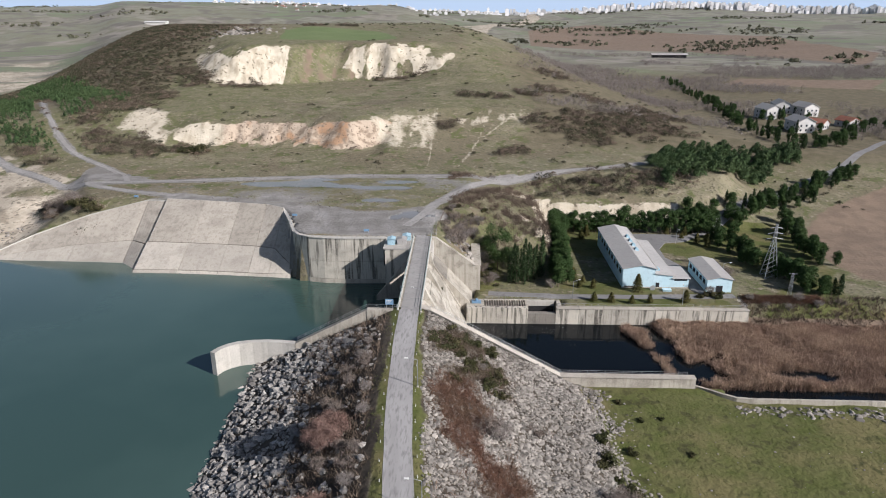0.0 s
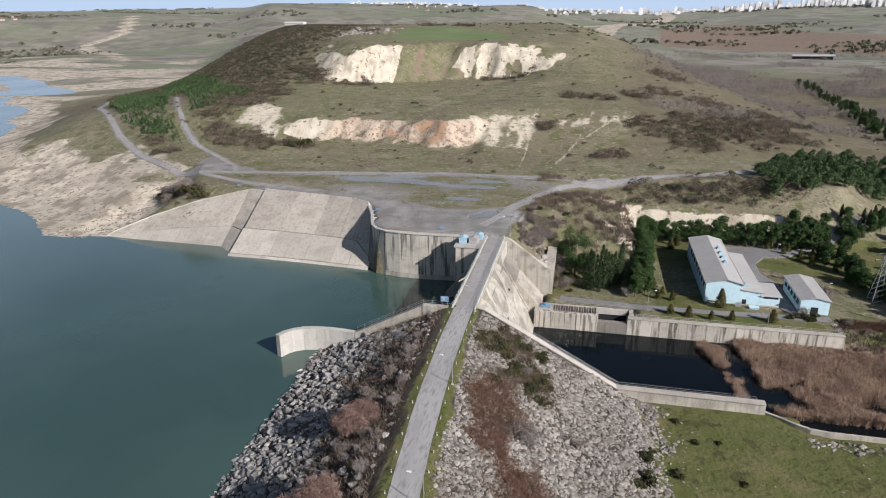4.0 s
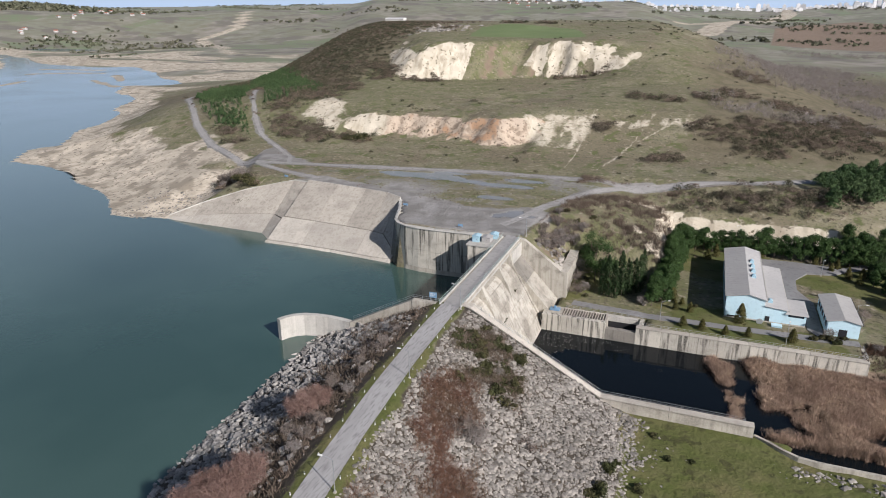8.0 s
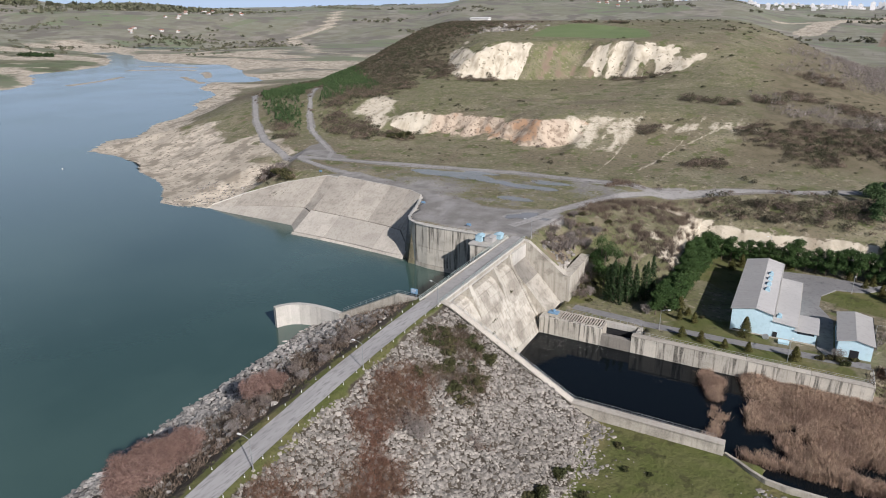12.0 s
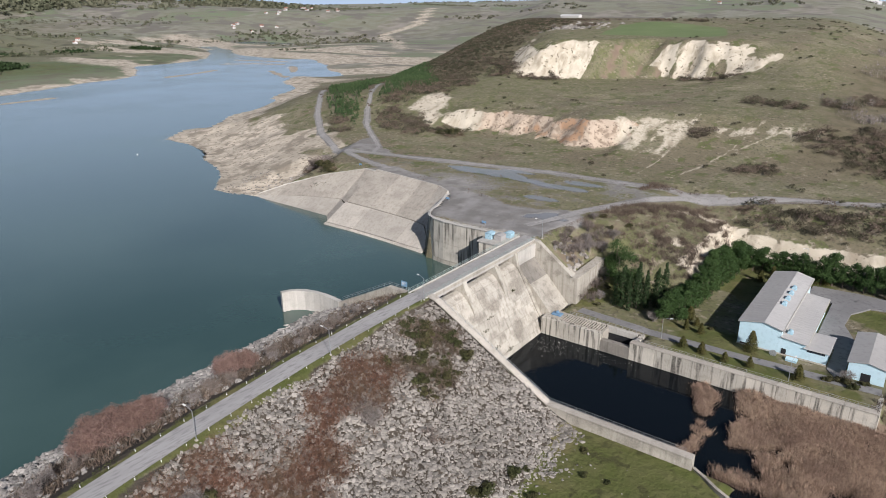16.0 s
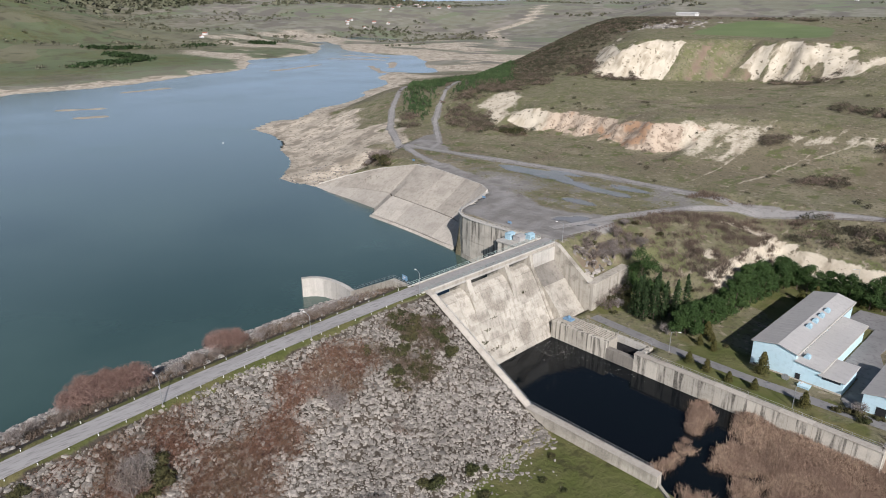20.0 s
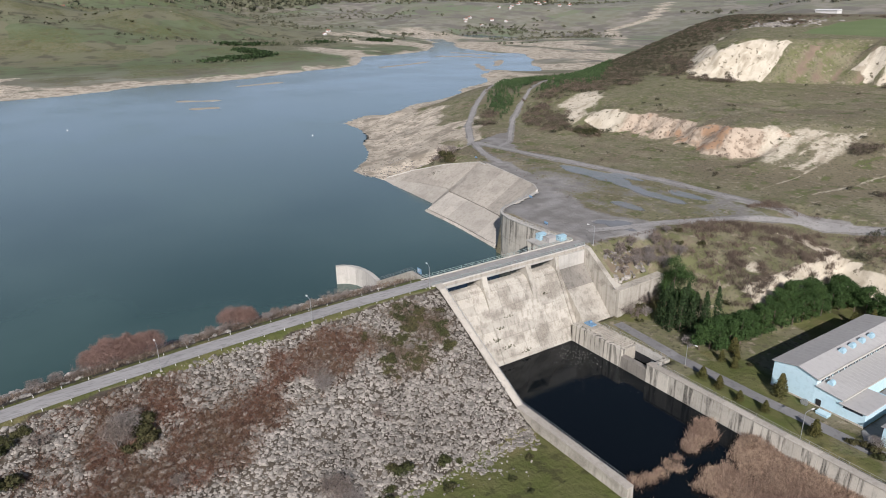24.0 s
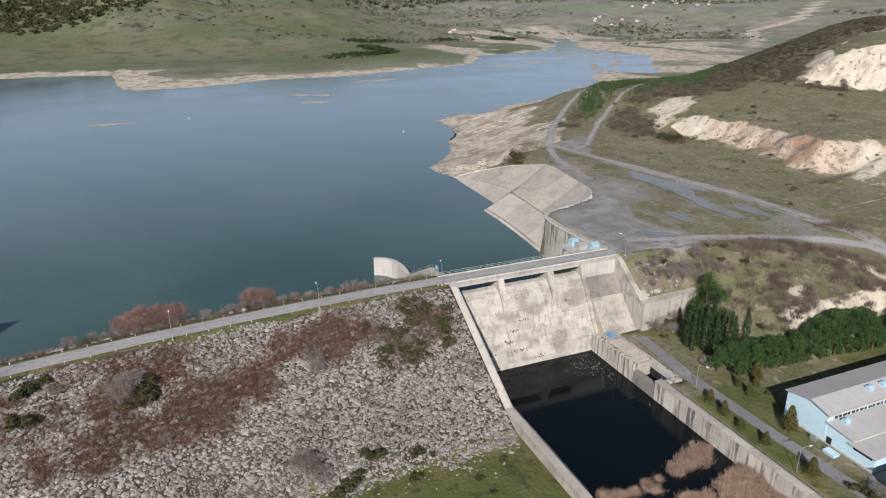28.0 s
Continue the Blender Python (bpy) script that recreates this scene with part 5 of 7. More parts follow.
# ---- riprap on the dam ----
def riprap(name, lo, hi, y0, y1, n, sizes, seed, label, material, thin):
    g = np.random.RandomState(seed)
    y, d = g.uniform(y0, y1, n), g.uniform(lo, hi, n)
    x = crest_x(y) + d
    ok = g.uniform(0, 1, n) < thin(x, y, d)
    x, y = x[ok], y[ok]
    size = g.uniform(0, 1, len(x)) ** 2.2 * (sizes[1] - sizes[0]) + sizes[0]
    pos = on_ground(x, y, 0.02)
    bank = tagged(empty(name, float(x.mean()), float(y.mean()), 5), label, "riprap", kind="structure")
    near = np.argsort(np.abs(y - 128) + 0.3 * np.abs(d[ok] - (lo + hi) / 2))[:290]
    rest = np.ones(len(x), bool)
    rest[near] = False
    fill = new("stone_fill", rock_mesh("stone_fill", pos[rest], size[rest], seed + 1, material))
    tagged(fill, "many loose angular stones", kind="stuff")
    fill.parent, fill.matrix_parent_inverse = bank, world_of(bank).inverted()
    kinds = []
    for k in range(8):
        kinds.append(rock_mesh("stone", np.zeros((1, 3)), np.ones(1), seed + 10 + k, material))
    for i in near:
        m = Matrix.LocRotScale(pos[i], Euler((g.uniform(-0.4, 0.4), g.uniform(-0.4, 0.4), g.uniform(0, 6.28))), [float(size[i])] * 3)
        share("stone", kinds[g.randint(8)], m, bank)


def thin_down(x, y, d):
    h = height(x, y)
    b = bramble_cover(x, y)
    foot = sst(51.0, 46.5, d + 6 * fbm(x, y, 11, 3, 14))
    return np.where(d < 48.5, np.where(h > -6.3, 1 - 0.35 * b, 0.25), 0.7) * np.maximum(foot, 0.05) * sst(3.8, 5.0, d + 1.8 * fbm(x, y, 8, 3, 4))


BRAMBLE = [(0, 126, 6), (1, 114, 6), (1, 104, 4.4), (3, 119, 6), (9, 94, 5.6), (11, 97, 4.2), (3, 78, 6.5), (10, 83, 6.3), (14, 88, 5.5), (15, 80, 4), (16, 71, 5.5), (18, 62, 6), (19, 57, 4), (1, 76, 4.3), (8, 66, 5.7), (0, 71, 4.4), (4, 48, 3),
           (-1, 120, 5.6), (1, 109, 4.7), (3, 132, 4), (17, 120, 2), (10, 98, 3.3), (-2, 142, 6), (4, 145, 5), (7, 137, 4.5), (6, 129, 3.5)]


def bramble_cover(x, y):
    c = np.zeros(np.shape(x))
    for bx, by, br in BRAMBLE:
        c = np.maximum(c, sst(br * 1.15, br * 0.2, np.hypot(x - bx, (y - by) * 0.8) + 5.0 * fbm(x, y, 7, 4, 5)))
    return c


riprap("riprap_bank", 3.7, 55, 2, 153.2, 49000, (0.21, 0.58), 20, "bank of loose pale grey riprap stones", M_ROCK, thin_down)
riprap("riprap_bank", -43, -6.0, 2, 152, 8800, (0.38, 0.95), 50, "bank of dark wet riprap stones at the waterline", M_ROCKW,
       lambda x, y, d: np.where(height(x, y) > -0.9, 1, 0) * (1 - 0.85 * sst(-26, -15, d + 6 * fbm(x, y, 12, 3, 7) - 9 * sst(132, 146, y))))

# brambles, twigs and weeds on the dam
def bramble_chance(x, y):
    thin = 0.30 * sst(0.05, 0.35, fbm(x, y, 11, 4, 13)) * sst(26, 14, x - crest_x(y)) * sst(128, 112, y)
    return np.maximum(bramble_cover(x, y), thin) * sst(4.0, 5.6, x - crest_x(y))


x, y = scatter(-12, 30, 34, 153, 15500, 31, bramble_chance)
tri = blade_tris(on_ground(x, y, 0.1), 1.15, 0.03, 0.75, 40, 32, 0.55)
south = tri[:, 0, 1] + 5 * fbm(tri[:, 0, 0], tri[:, 0, 1], 9, 2, 3) < 127
stuff("bramble_cover", from_tris("bramble_cover", tri[south], M_BRAMBLE), "reddish brown leafless brambles over the stones", "brambles")
stuff("dry_stalks", from_tris("dry_stalks", tri[~south], M_DRYSCRUB), "straw-brown dry stalks among low bushes", "weeds")
x, y = scatter(-60, -14, 34, 152, 6000, 33, lambda x, y: sst(-30, -14, x - crest_x(y) + 6 * fbm(x, y, 12, 3, 7)) * sst(-4.8, -6, x - crest_x(y)) * 0.9)
tri = blade_tris(on_ground(x, y, 0.1), 1.2, 0.08, 0.5, 8, 34, 0.5)
stuff("dry_weeds", from_tris("dry_weeds", tri, M_DRYSCRUB), "dense dry brown weeds on the lakeside slope", "weeds")
x, y = scatter(-30, 30, 20, 152, 12000, 35, lambda x, y: sst(2.5, 2.9, np.abs(x - crest_x(y))) * sst(5.2, 3.9, np.abs(x - crest_x(y)) + 1.6 * fbm(x, y, 6, 2)) * 0.8)
tri = blade_tris(on_ground(x, y, 0.03), 0.3, 0.04, 0.5, 6, 36, 0.3)
stuff("verge_grass", from_tris("verge_grass", tri, M_TURF), "short green grass along the crest road", "grass")


# ---- plant kinds ----
def bare_shrub(seed, high, name, label, category, material, group, stems=7, thick=0.035):
    """A leafless shrub: stems, twigs and finer twigs as thin blades."""
    g = np.random.RandomState(seed)
    tri = []

    def blade(a, b, w):
        d = b - a
        s = np.cross(d, g.normal(size=3))
        s = s / (np.linalg.norm(s) + 1e-9) * w
        tri.append([a - s, a + s, b])

    stem_tri = []
    for _ in range(stems):
        ang, out = g.uniform(0, 6.28), g.uniform(0.15, 0.75)
        a = np.array([0.25 * np.cos(ang), 0.25 * np.sin(ang), -0.1])
        b = a + high * g.uniform(0.6, 0.85) * np.array([out * np.cos(ang), out * np.sin(ang), 1 - 0.35 * out])
        for _k in range(2):
            s = np.cross(b - a, g.normal(size=3))
            s = s / np.linalg.norm(s) * thick
            stem_tri.append([a - s, a + s, b])
        for _ in range(9):
            f = g.uniform(0.3, 1.0)
            p = a + (b - a) * f
            q = p + high * 0.32 * (np.array([np.cos(ang) * out, np.sin(ang) * out, 0.5]) + 0.6 * g.normal(size=3)) * g.uniform(0.5, 1)
            blade(p, q, thick * 0.7)
            for _ in range(14):
                r = p + (q - p) * g.uniform(0.3, 1)
                blade(r, r + high * 0.17 * (np.array([0, 0, 0.5]) + g.normal(size=3)), thick * 0.55)
    top = tagged(new(name), label, category, group)
    for nm, t in (("stems", stem_tri), ("twigs", tri)):
        ob = new("stem" if nm == "stems" else "twig_mass", from_tris(nm, np.array(t), M_TWIG if nm == "stems" else material))
        ob.parent = top
    return top


def round_shrub(seed, high, name, label, category, material, group, dense=420):
    """A dome-shaped leafless shrub: pale forking stems inside a haze of fine twigs."""
    g = np.random.RandomState(seed)
    lobes = [(np.array([0.34 * high * np.cos(a), 0.34 * high * np.sin(a), high * g.uniform(0.5, 0.62)]), high * g.uniform(0.27, 0.36)) for a in np.arange(0, 6.2, 1.25) + g.uniform(0, 1)]
    lobes.append((np.array([0, 0, high * 0.66]), high * 0.34))
    stem_tri, twig = [], []
    for c, r in lobes:
        for _ in range(4):
            a = np.array([g.normal() * 0.15, g.normal() * 0.15, -0.1])
            b = c + unit(g.normal(size=3)) * r * 0.7
            s = unit(np.cross(b - a, g.normal(size=3))) * 0.055
            stem_tri.append([a - s, a + s, b])
        n = dense
        u = unit(g.normal(size=(n, 3)))
        q = c + u * r * g.uniform(0.75, 1.08, (n, 1))
        p = c + u * r * 0.35 + 0.25 * r * g.normal(size=(n, 3))
        p[:, 2], q[:, 2] = np.maximum(p[:, 2], 0.1), np.maximum(q[:, 2], 0.15)
        s = unit(np.cross(q - p, g.normal(size=(n, 3)))) * 0.02
        twig.append(np.stack([p - s, p + s, q], 1))
    top = tagged(new(name), label, category, group)
    new("stem", from_tris("stem", np.array(stem_tri), M_BAREWOOD)).parent = top
    new("twig_mass", from_tris("twig_mass", np.concatenate(twig), material)).parent = top
    return top


def leafy(seed, name, label, category, group, material, trunk_h, trunk_r, blobs, per, leaf, limbs=4):
    """A trunk with limbs and a crown of many small leaf faces; blobs: rows of centre and radii."""
    top = tagged(new(name), label, category, group)
    bm = bmesh.new()
    rod(bm, (0, 0, -0.4), (0, 0, trunk_h), trunk_r, 7, trunk_r * 0.45)
    g = random.Random(seed)
    for c in g.sample(list(blobs), min(limbs, len(blobs))):
        rod(bm, (0, 0, trunk_h * g.uniform(0.45, 0.9)), (c[0][0] * 0.8, c[0][1] * 0.8, c[0][2]), trunk_r * 0.4, 5, trunk_r * 0.15)
    trunk = finish("trunk", bm, M_BARK, top)
    cent, rad = np.array([b[0] for b in blobs]), np.array([b[1] for b in blobs])
    core = leaf_tris(cent, rad * 0.6, max(8, per // 5), leaf * 1.8, seed + 5, -1)
    ob = new("crown", from_tris("crown", np.concatenate([leaf_tris(cent, rad, per, leaf, seed, -0.6), core]), material))
    ob.parent = top
    return top


def pine(seed, high=8.5, wide=2.6, low=1.6, material=None, label="dense dark green pine with a rounded crown"):
    g = random.Random(seed)
    blobs = []
    for i in range(16):
        f = g.uniform(0, 1)
        r = wide * (0.85 - 0.5 * abs(f - 0.35)) * g.uniform(0.55, 1)
        a = g.uniform(0, 6.28)
        s = wide * g.uniform(0.36, 0.52)
        blobs.append(((r * 0.75 * math.cos(a), r * 0.75 * math.sin(a), low + (high - low - s * 0.8) * f), (s, s, s * 0.85)))
    blobs.append(((0, 0, high - wide * 0.4), (wide * 0.4, wide * 0.4, wide * 0.45)))
    return leafy(seed, "pine_tree", label, "pine", "pines round the pump house", material or M_PINE, high * 0.75, 0.22, blobs, 170, 0.17)


def cypress(seed, high=11, wide=0.95):
    blobs = [((0.12 * math.sin(i * 2.1), 0.12 * math.cos(i * 1.7), 0.8 + (high - 1.6) * i / 9), (wide * w, wide * w, high * 0.085)) for i, w in enumerate((0.75, 0.95, 1.0, 1.0, 0.96, 0.9, 0.8, 0.66, 0.48, 0.28))]
    return leafy(seed, "cypress_tree", "tall narrow dark cypress", "cypress", "cypresses", M_CYP, high * 0.7, 0.16, blobs, 80, 0.2, 2)


def cone_tree(seed, high=3.6, wide=1.15):
    blobs = [((0, 0, 0.35 + high * 0.93 * i / 8), (wide * 1.15 * (1 - i / 9) ** 0.75 + 0.08, wide * 1.15 * (1 - i / 9) ** 0.75 + 0.08, high * 0.09)) for i in range(9)]
    return leafy(seed, "conifer_shrub", "small cone-shaped bronze-green conifer", "conifer", "small conifers", M_CONE, high * 0.6, 0.08, blobs, 150, 0.12, 1)


def bush(seed, r=1.6, material=None, label="low rounded evergreen bush", name="bush", group="bushes", flat=0.75):
    g = random.Random(seed)
    blobs = [((r * 0.7 * g.uniform(-1, 1), r * 0.7 * g.uniform(-1, 1), r * flat * g.uniform(0.2, 0.75)), (r * g.uniform(0.4, 0.62),) * 2 + (r * flat * g.uniform(0.4, 0.6),)) for _ in range(7)]
    return leafy(seed, name, label, "bush", group, material or M_BUSH, r * 0.4, 0.08, blobs, 120, 0.15, 3)


def plant(kinds, places, seed, lo=0.85, hi=1.15):
    """Copies of a few kinds at places (x, y[, scale]) on the ground."""
    g = random.Random(seed)
    by = [[] for _ in kinds]
    zs = height(np.array([p[0] for p in places], float), np.array([p[1] for p in places], float))
    for p, z in zip(places, zs):
        s = g.uniform(lo, hi) * (p[2] if len(p) > 2 else 1)
        by[g.randrange(len(kinds))].append(Matrix.LocRotScale((p[0], p[1], float(z)), Euler((0, 0, g.uniform(0, 6.28))), (s, s, s * g.uniform(0.92, 1.08))))
    for k, poses in zip(kinds, by):
        if poses:
            spread(k, poses)
        else:
            for o in (*k.children, k):
                bpy.data.objects.remove(o)


# pines beside the pump house: one row along the chalk face, one below it
row = [(33.5 + 0.09 * (y - 214) + random.Random(int(y)).uniform(-0.8, 0.8), y) for y in np.arange(214, 279, 3.4)]
row += [(36.8 + 0.09 * (y - 214), y + 1.7) for y in np.arange(216, 272, 4.6)]
row += [(x, 276 + random.Random(int(x)).uniform(-0.8, 0.8), 1.08) for x in np.arange(42, 108, 3.2)]
plant([pine(61, 9.5, 3.3), pine(62, 10.0, 3.1), pine(63, 9.0, 3.5)], row, 7)
plant([pine(64, 17, 5.6, 5.0, None, "tall umbrella-shaped green pine beside cypresses")], [(13, 227.5), (10.5, 231, 0.82), (17, 229, 0.86)], 8, 0.95, 1.02)
plant([cypress(65, 14, 1.5), cypress(66, 12.5, 1.65)], [(17, 217), (19.2, 216.2), (21.6, 215.6), (18.4, 219.4), (20.8, 218.6), (23.4, 218.4), (25.6, 220.2), (22.4, 221.6), (24.6, 223.4), (26.8, 225.2), (28.4, 222.4), (29.2, 227)], 9)
plant([cone_tree(67), cone_tree(68, 3.2, 1.25)], [(43.8, 201.8), (49.3, 201), (55.8, 199.9), (62, 201, 0.75), (73.8, 201.4, 1.15), (60.1, 210.2, 1.7), (45.5, 213), (41, 213.8), (39.8, 221, 1.2), (42.8, 218, 0.8),
       (66, 275.5, 1.3), (69, 275.8, 1.2), (53, 271, 1.2), (97, 262, 1.2), (100, 258, 1.3), (92.5, 268), (88, 274, 1.2), (95, 272, 1.1), (102, 265, 1.1), (50, 266, 1.4)], 10)
plant([bush(69), bush(70, 1.9), bush(71, 1.4)], [(-4, 144, 1.3), (-2, 142, 1.4), (-0.5, 139, 1.5), (2, 136, 1.2), (3, 147, 1.3), (6, 129, 1.3), (7, 146, 1.2), (8, 136, 1.2), (10, 135, 0.9), (-4, 138, 1.0), (0, 146, 1.0),
       (9.8, 49, 1.5), (1, 52.5, 1.3), (3, 49, 1.2), (5.8, 72, 1.9), (7.8, 73.5, 1.6), (9, 70, 1.3), (31, 118, 1.5), (32, 128, 1.2), (35, 111, 1.5), (37, 108, 1.2), (39, 125, 0.8), (49, 139, 0.55), (44, 108, 1.0), (40, 146, 0.6), (33, 114, 1.0), (33.5, 131, 0.7), (44, 138, 0.6), (52, 125, 0.4), (80, 206), (83.5, 207.5, 1.2), (86, 205.5), (88, 209, 0.8),
       (10, 226), (8.5, 219), (12, 214, 0.8), (7.5, 232, 1.1), (24, 228, 1.2), (29, 232), (26, 236, 0.9), (-150, 250.5, 2.2), (-155, 253, 2.0), (-145.5, 250.5, 1.3), (-141, 343.5, 2.5), (-146, 342.5, 2.3), (-150.5, 342, 1.9), (-137, 345, 1.6), (-2, 247, 0.8), (3, 241), (8, 246, 0.8), (-5, 225, 0.8), (47, 218, 0.6), (66.5, 222, 0.1)], 11)
shrub_a = [bare_shrub(81, 3.0, "bare_shrub", "leafless grey shrub among the stones", "shrub", M_TWIG, "leafless shrubs"), round_shrub(86, 2.7, "bare_shrub", "leafless grey shrub among the stones", "shrub", M_TWIG, "leafless shrubs", 150), round_shrub(87, 2.9, "bare_shrub", "leafless grey shrub among the stones", "shrub", M_BAREWOOD, "leafless shrubs", 150)]
plant(shrub_a, [(8, 111, 1.6), (8, 68, 2.5), (5.5, 70, 2.1), (31, 103, 2.3), (33, 105.5, 1.8), (18, 76, 1.1), (5.3, 111, 1.7), (17, 120, 0.8), (4, 55, 1.0), (5, 136, 0.8), (15, 121, 0.7), (-24, 122), (-21, 128), (-25, 112), (-22, 99), (-19, 88), (-28, 116), (-20, 93), (-19, 108), (-23, 132), (-22, 138, 0.8),
       (-25, 127, 0.9), (-19, 97, 0.9), (-28, 106, 0.9), (-19.5, 116, 0.8), (-25, 95), (-20, 64), (-17, 56), (-22, 60), (84, 208, 1.3), (96, 205), (101, 203), (108, 202), (118, 203), (112, 205, 1.2), (126, 204), (91, 215, 1.6), (95, 224, 1.5),
       (-4, 221, 1.3), (-6, 228, 1.5), (-1, 231, 1.6), (2, 236, 1.6), (-3, 236, 1.5), (-5, 216, 1.0), (0, 224, 1.5), (6, 238, 1.4), (-2, 227, 1.5), (1, 229, 1.6), (4, 233, 1.5), (-6, 223, 1.2), (-3, 217, 1.1), (-1, 220, 1.3), (1, 217, 1.0), (-4, 243, 1.1), (7.5, 222, 1.4), (11, 218, 1.2), (9, 214, 1.4), (8, 228, 1.5), (31, 213, 1.2), (-160, 256, 2.0), (-165, 258.5, 2.2), (-170, 261, 2.2), (-175, 264, 1.8), (-168, 255, 1.6), (-163, 262, 1.7)], 12)
shrub_r = [round_shrub(83 + k, 4.3 - 0.3 * k, "red_shrub", "rounded rust-red leafless shrub at the water's edge", "shrub", M_RUST, "red shrubs", 460) for k in range(3)]
plant(shrub_r, [(-24.5, 68, 1.75), (-23.6, 72, 1.9), (-23.2, 76, 1.95), (-23.5, 80, 1.7), (-27.5, 76, 1.7), (-28, 71.5, 1.6), (-25.5, 100.5, 1.5), (-24, 104, 1.4)], 13)

# reeds in the marsh
def reed_chance(x, y):
    z = height(x, y)
    pond = sst(5, 2.5, np.hypot((x - 96) * 0.35, y - 163.5)) + sst(4, 2, np.hypot((x - 130) * 0.25, y - 160))
    return np.where(z > -9.05, 0.95, 0.03) * sst(60, 62, x + 0.12 * (y - 190) + 4 * fbm(x, y, 8, 2)) * sst(-0.42, -0.18, fbm(x, y, 10, 4, 9) + 0.28 * sst(164, 176, y)) * (1 - np.clip(pond, 0, 1))


x, y = scatter(44, 175, 156.5, 195.3, 26000, 40, reed_chance)
def clumps(x, y):
    c = np.zeros(len(x))
    for bx, by, br in ((53, 191.5, 3.0), (55, 188, 3.4), (56, 184.5, 2.6), (56.3, 181, 1.8), (57.5, 176, 1.6), (58.6, 172, 1.9), (58.6, 168, 2.2), (58.6, 164, 1.8), (58, 161, 1.4)):
        c = np.maximum(c, sst(br, br * 0.6, np.hypot(x - bx, y - by) + 1.2 * fbm(x, y, 4, 2)))
    return c


xb, yb = scatter(45, 63, 156.5, 195, 3800, 43, clumps)
x, y = np.concatenate([x, xb]), np.concatenate([y, yb])
hh = 1.5 + 1.5 * fbm(x, y, 6, 3, 3) + 0.8 * sst(0.0, 0.4, fbm(x, y, 17, 2, 6))
p = np.stack([x, y, np.full(len(x), -8.4)], 1)
stuff("reed_bed", from_tris("reed_bed", blade_tris(p, hh * 1.1, 0.045, 0.32, 9, 41, 0.45), M_REED), "dense brown dry reeds standing in dark water", "reeds")
tip = p + np.stack([0.25 * fbm(x, y, 3, 2, 1), 0.25 * fbm(x, y, 3, 2, 7), hh * 0.92], 1)
stuff("reed_plumes", from_tris("reed_plumes", blade_tris(tip - np.array([0, 0, 0.45]), 0.9, 0.045, 0.42, 12, 48, 0.42), M_PLUME), "pale feathery plumes on the dry reeds", "reeds")
x, y = scatter(175, 420, 156.5, 196, 7000, 42, lambda x, y: 0.9 + 0 * x)
stuff("reed_bed", from_tris("reed_bed", blade_tris(np.stack([x, y, np.full(len(x), -8.4)], 1), 2.0, 0.14, 0.2, 4, 44, 0.7), M_REED), "dense brown dry reeds standing in dark water", "reeds")
# bank of dry scrub behind the wall's end, rough stones along the ditch
x, y = scatter(91.5, 260, 197, 207, 2600, 45, lambda x, y: 0.8 + 0 * x)
stuff("dry_bank", from_tris("dry_bank", blade_tris(on_ground(x, y, 0.1), 1.3, 0.1, 0.5, 8, 46, 0.5), M_DRYSCRUB), "dry brown weeds on the bank", "weeds")
x, y = scatter(94, 120, 204.4, 206.4, 420, 57, lambda x, y: 0.9 + 0 * x)
stuff("brown_hedge", from_tris("brown_hedge", blade_tris(on_ground(x, y, 0.1), 1.5, 0.05, 0.35, 40, 58, 0.4), M_BRAMBLE), "low leafless red-brown hedge beyond the pool wall", "hedge")
g = np.random.RandomState(47)
x = g.uniform(70, 180, 420)
y = 143.2 + 1.5 * g.normal(size=420) - 0.012 * (x - 70)
stuff("ditch_stones", rock_mesh("ditch_stones", on_ground(x, y, 0.1), g.uniform(0.3, 0.85, 420), 48, M_ROCK), "row of rough stones beside the ditch", "stones")
ditch = tagged(empty("ditch_wall", 66, 151, -6), "low concrete edging of the marsh ditch", "wall")
line = [(62, 154.2), (65, 152.4), (68, 150.2), (71, 148.6), (75, 148)] + [(x, 148 - 0.01 * (x - 75)) for x in range(90, 200, 15)]
for a, b in zip(line[:-1], line[1:]):
    part("edging", wall_along([a, b], 0.7, -5.7, -8.5), M_CONC, ditch)
# meadow tufts
x, y = scatter(30, 200, 0, 147, 20000, 49, lambda x, y: np.where(height(x, y) < -5.2, 0.75, 0))
stuff("meadow_grass", from_tris("meadow_grass", blade_tris(on_ground(x, y, 0.03), 0.28, 0.05, 0.6, 4, 50, 0.5), M_TURF), "rough green meadow grass", "grass")
x, y = scatter(30, 120, 100, 147, 260, 51, lambda x, y: np.where(height(x, y) < -5.2, 0.5, 0))
stuff("meadow_stones", rock_mesh("meadow_stones", on_ground(x, y, 0.02), np.random.RandomState(52).uniform(0.08, 0.24, len(x)), 53, M_ROCKW), "scattered pale stones in the grass", "stones")

# flecks of debris floating near the chute
g = np.random.RandomState(55)
x, y = np.concatenate([g.normal(8, 5, 190), g.normal(24, 7, 60)]), np.concatenate([g.normal(190, 3.2, 190), g.normal(192.5, 1.4, 60)])
ok = (x > 1.6) & (y < 195.4)
stuff("floating_debris", rock_mesh("floating_debris", np.stack([x, y, np.full(len(x), -8.28)], 1)[ok], g.uniform(0.03, 0.11, int(ok.sum())), 56, M_PALE), "pale flecks of debris floating on the pool", "debris")


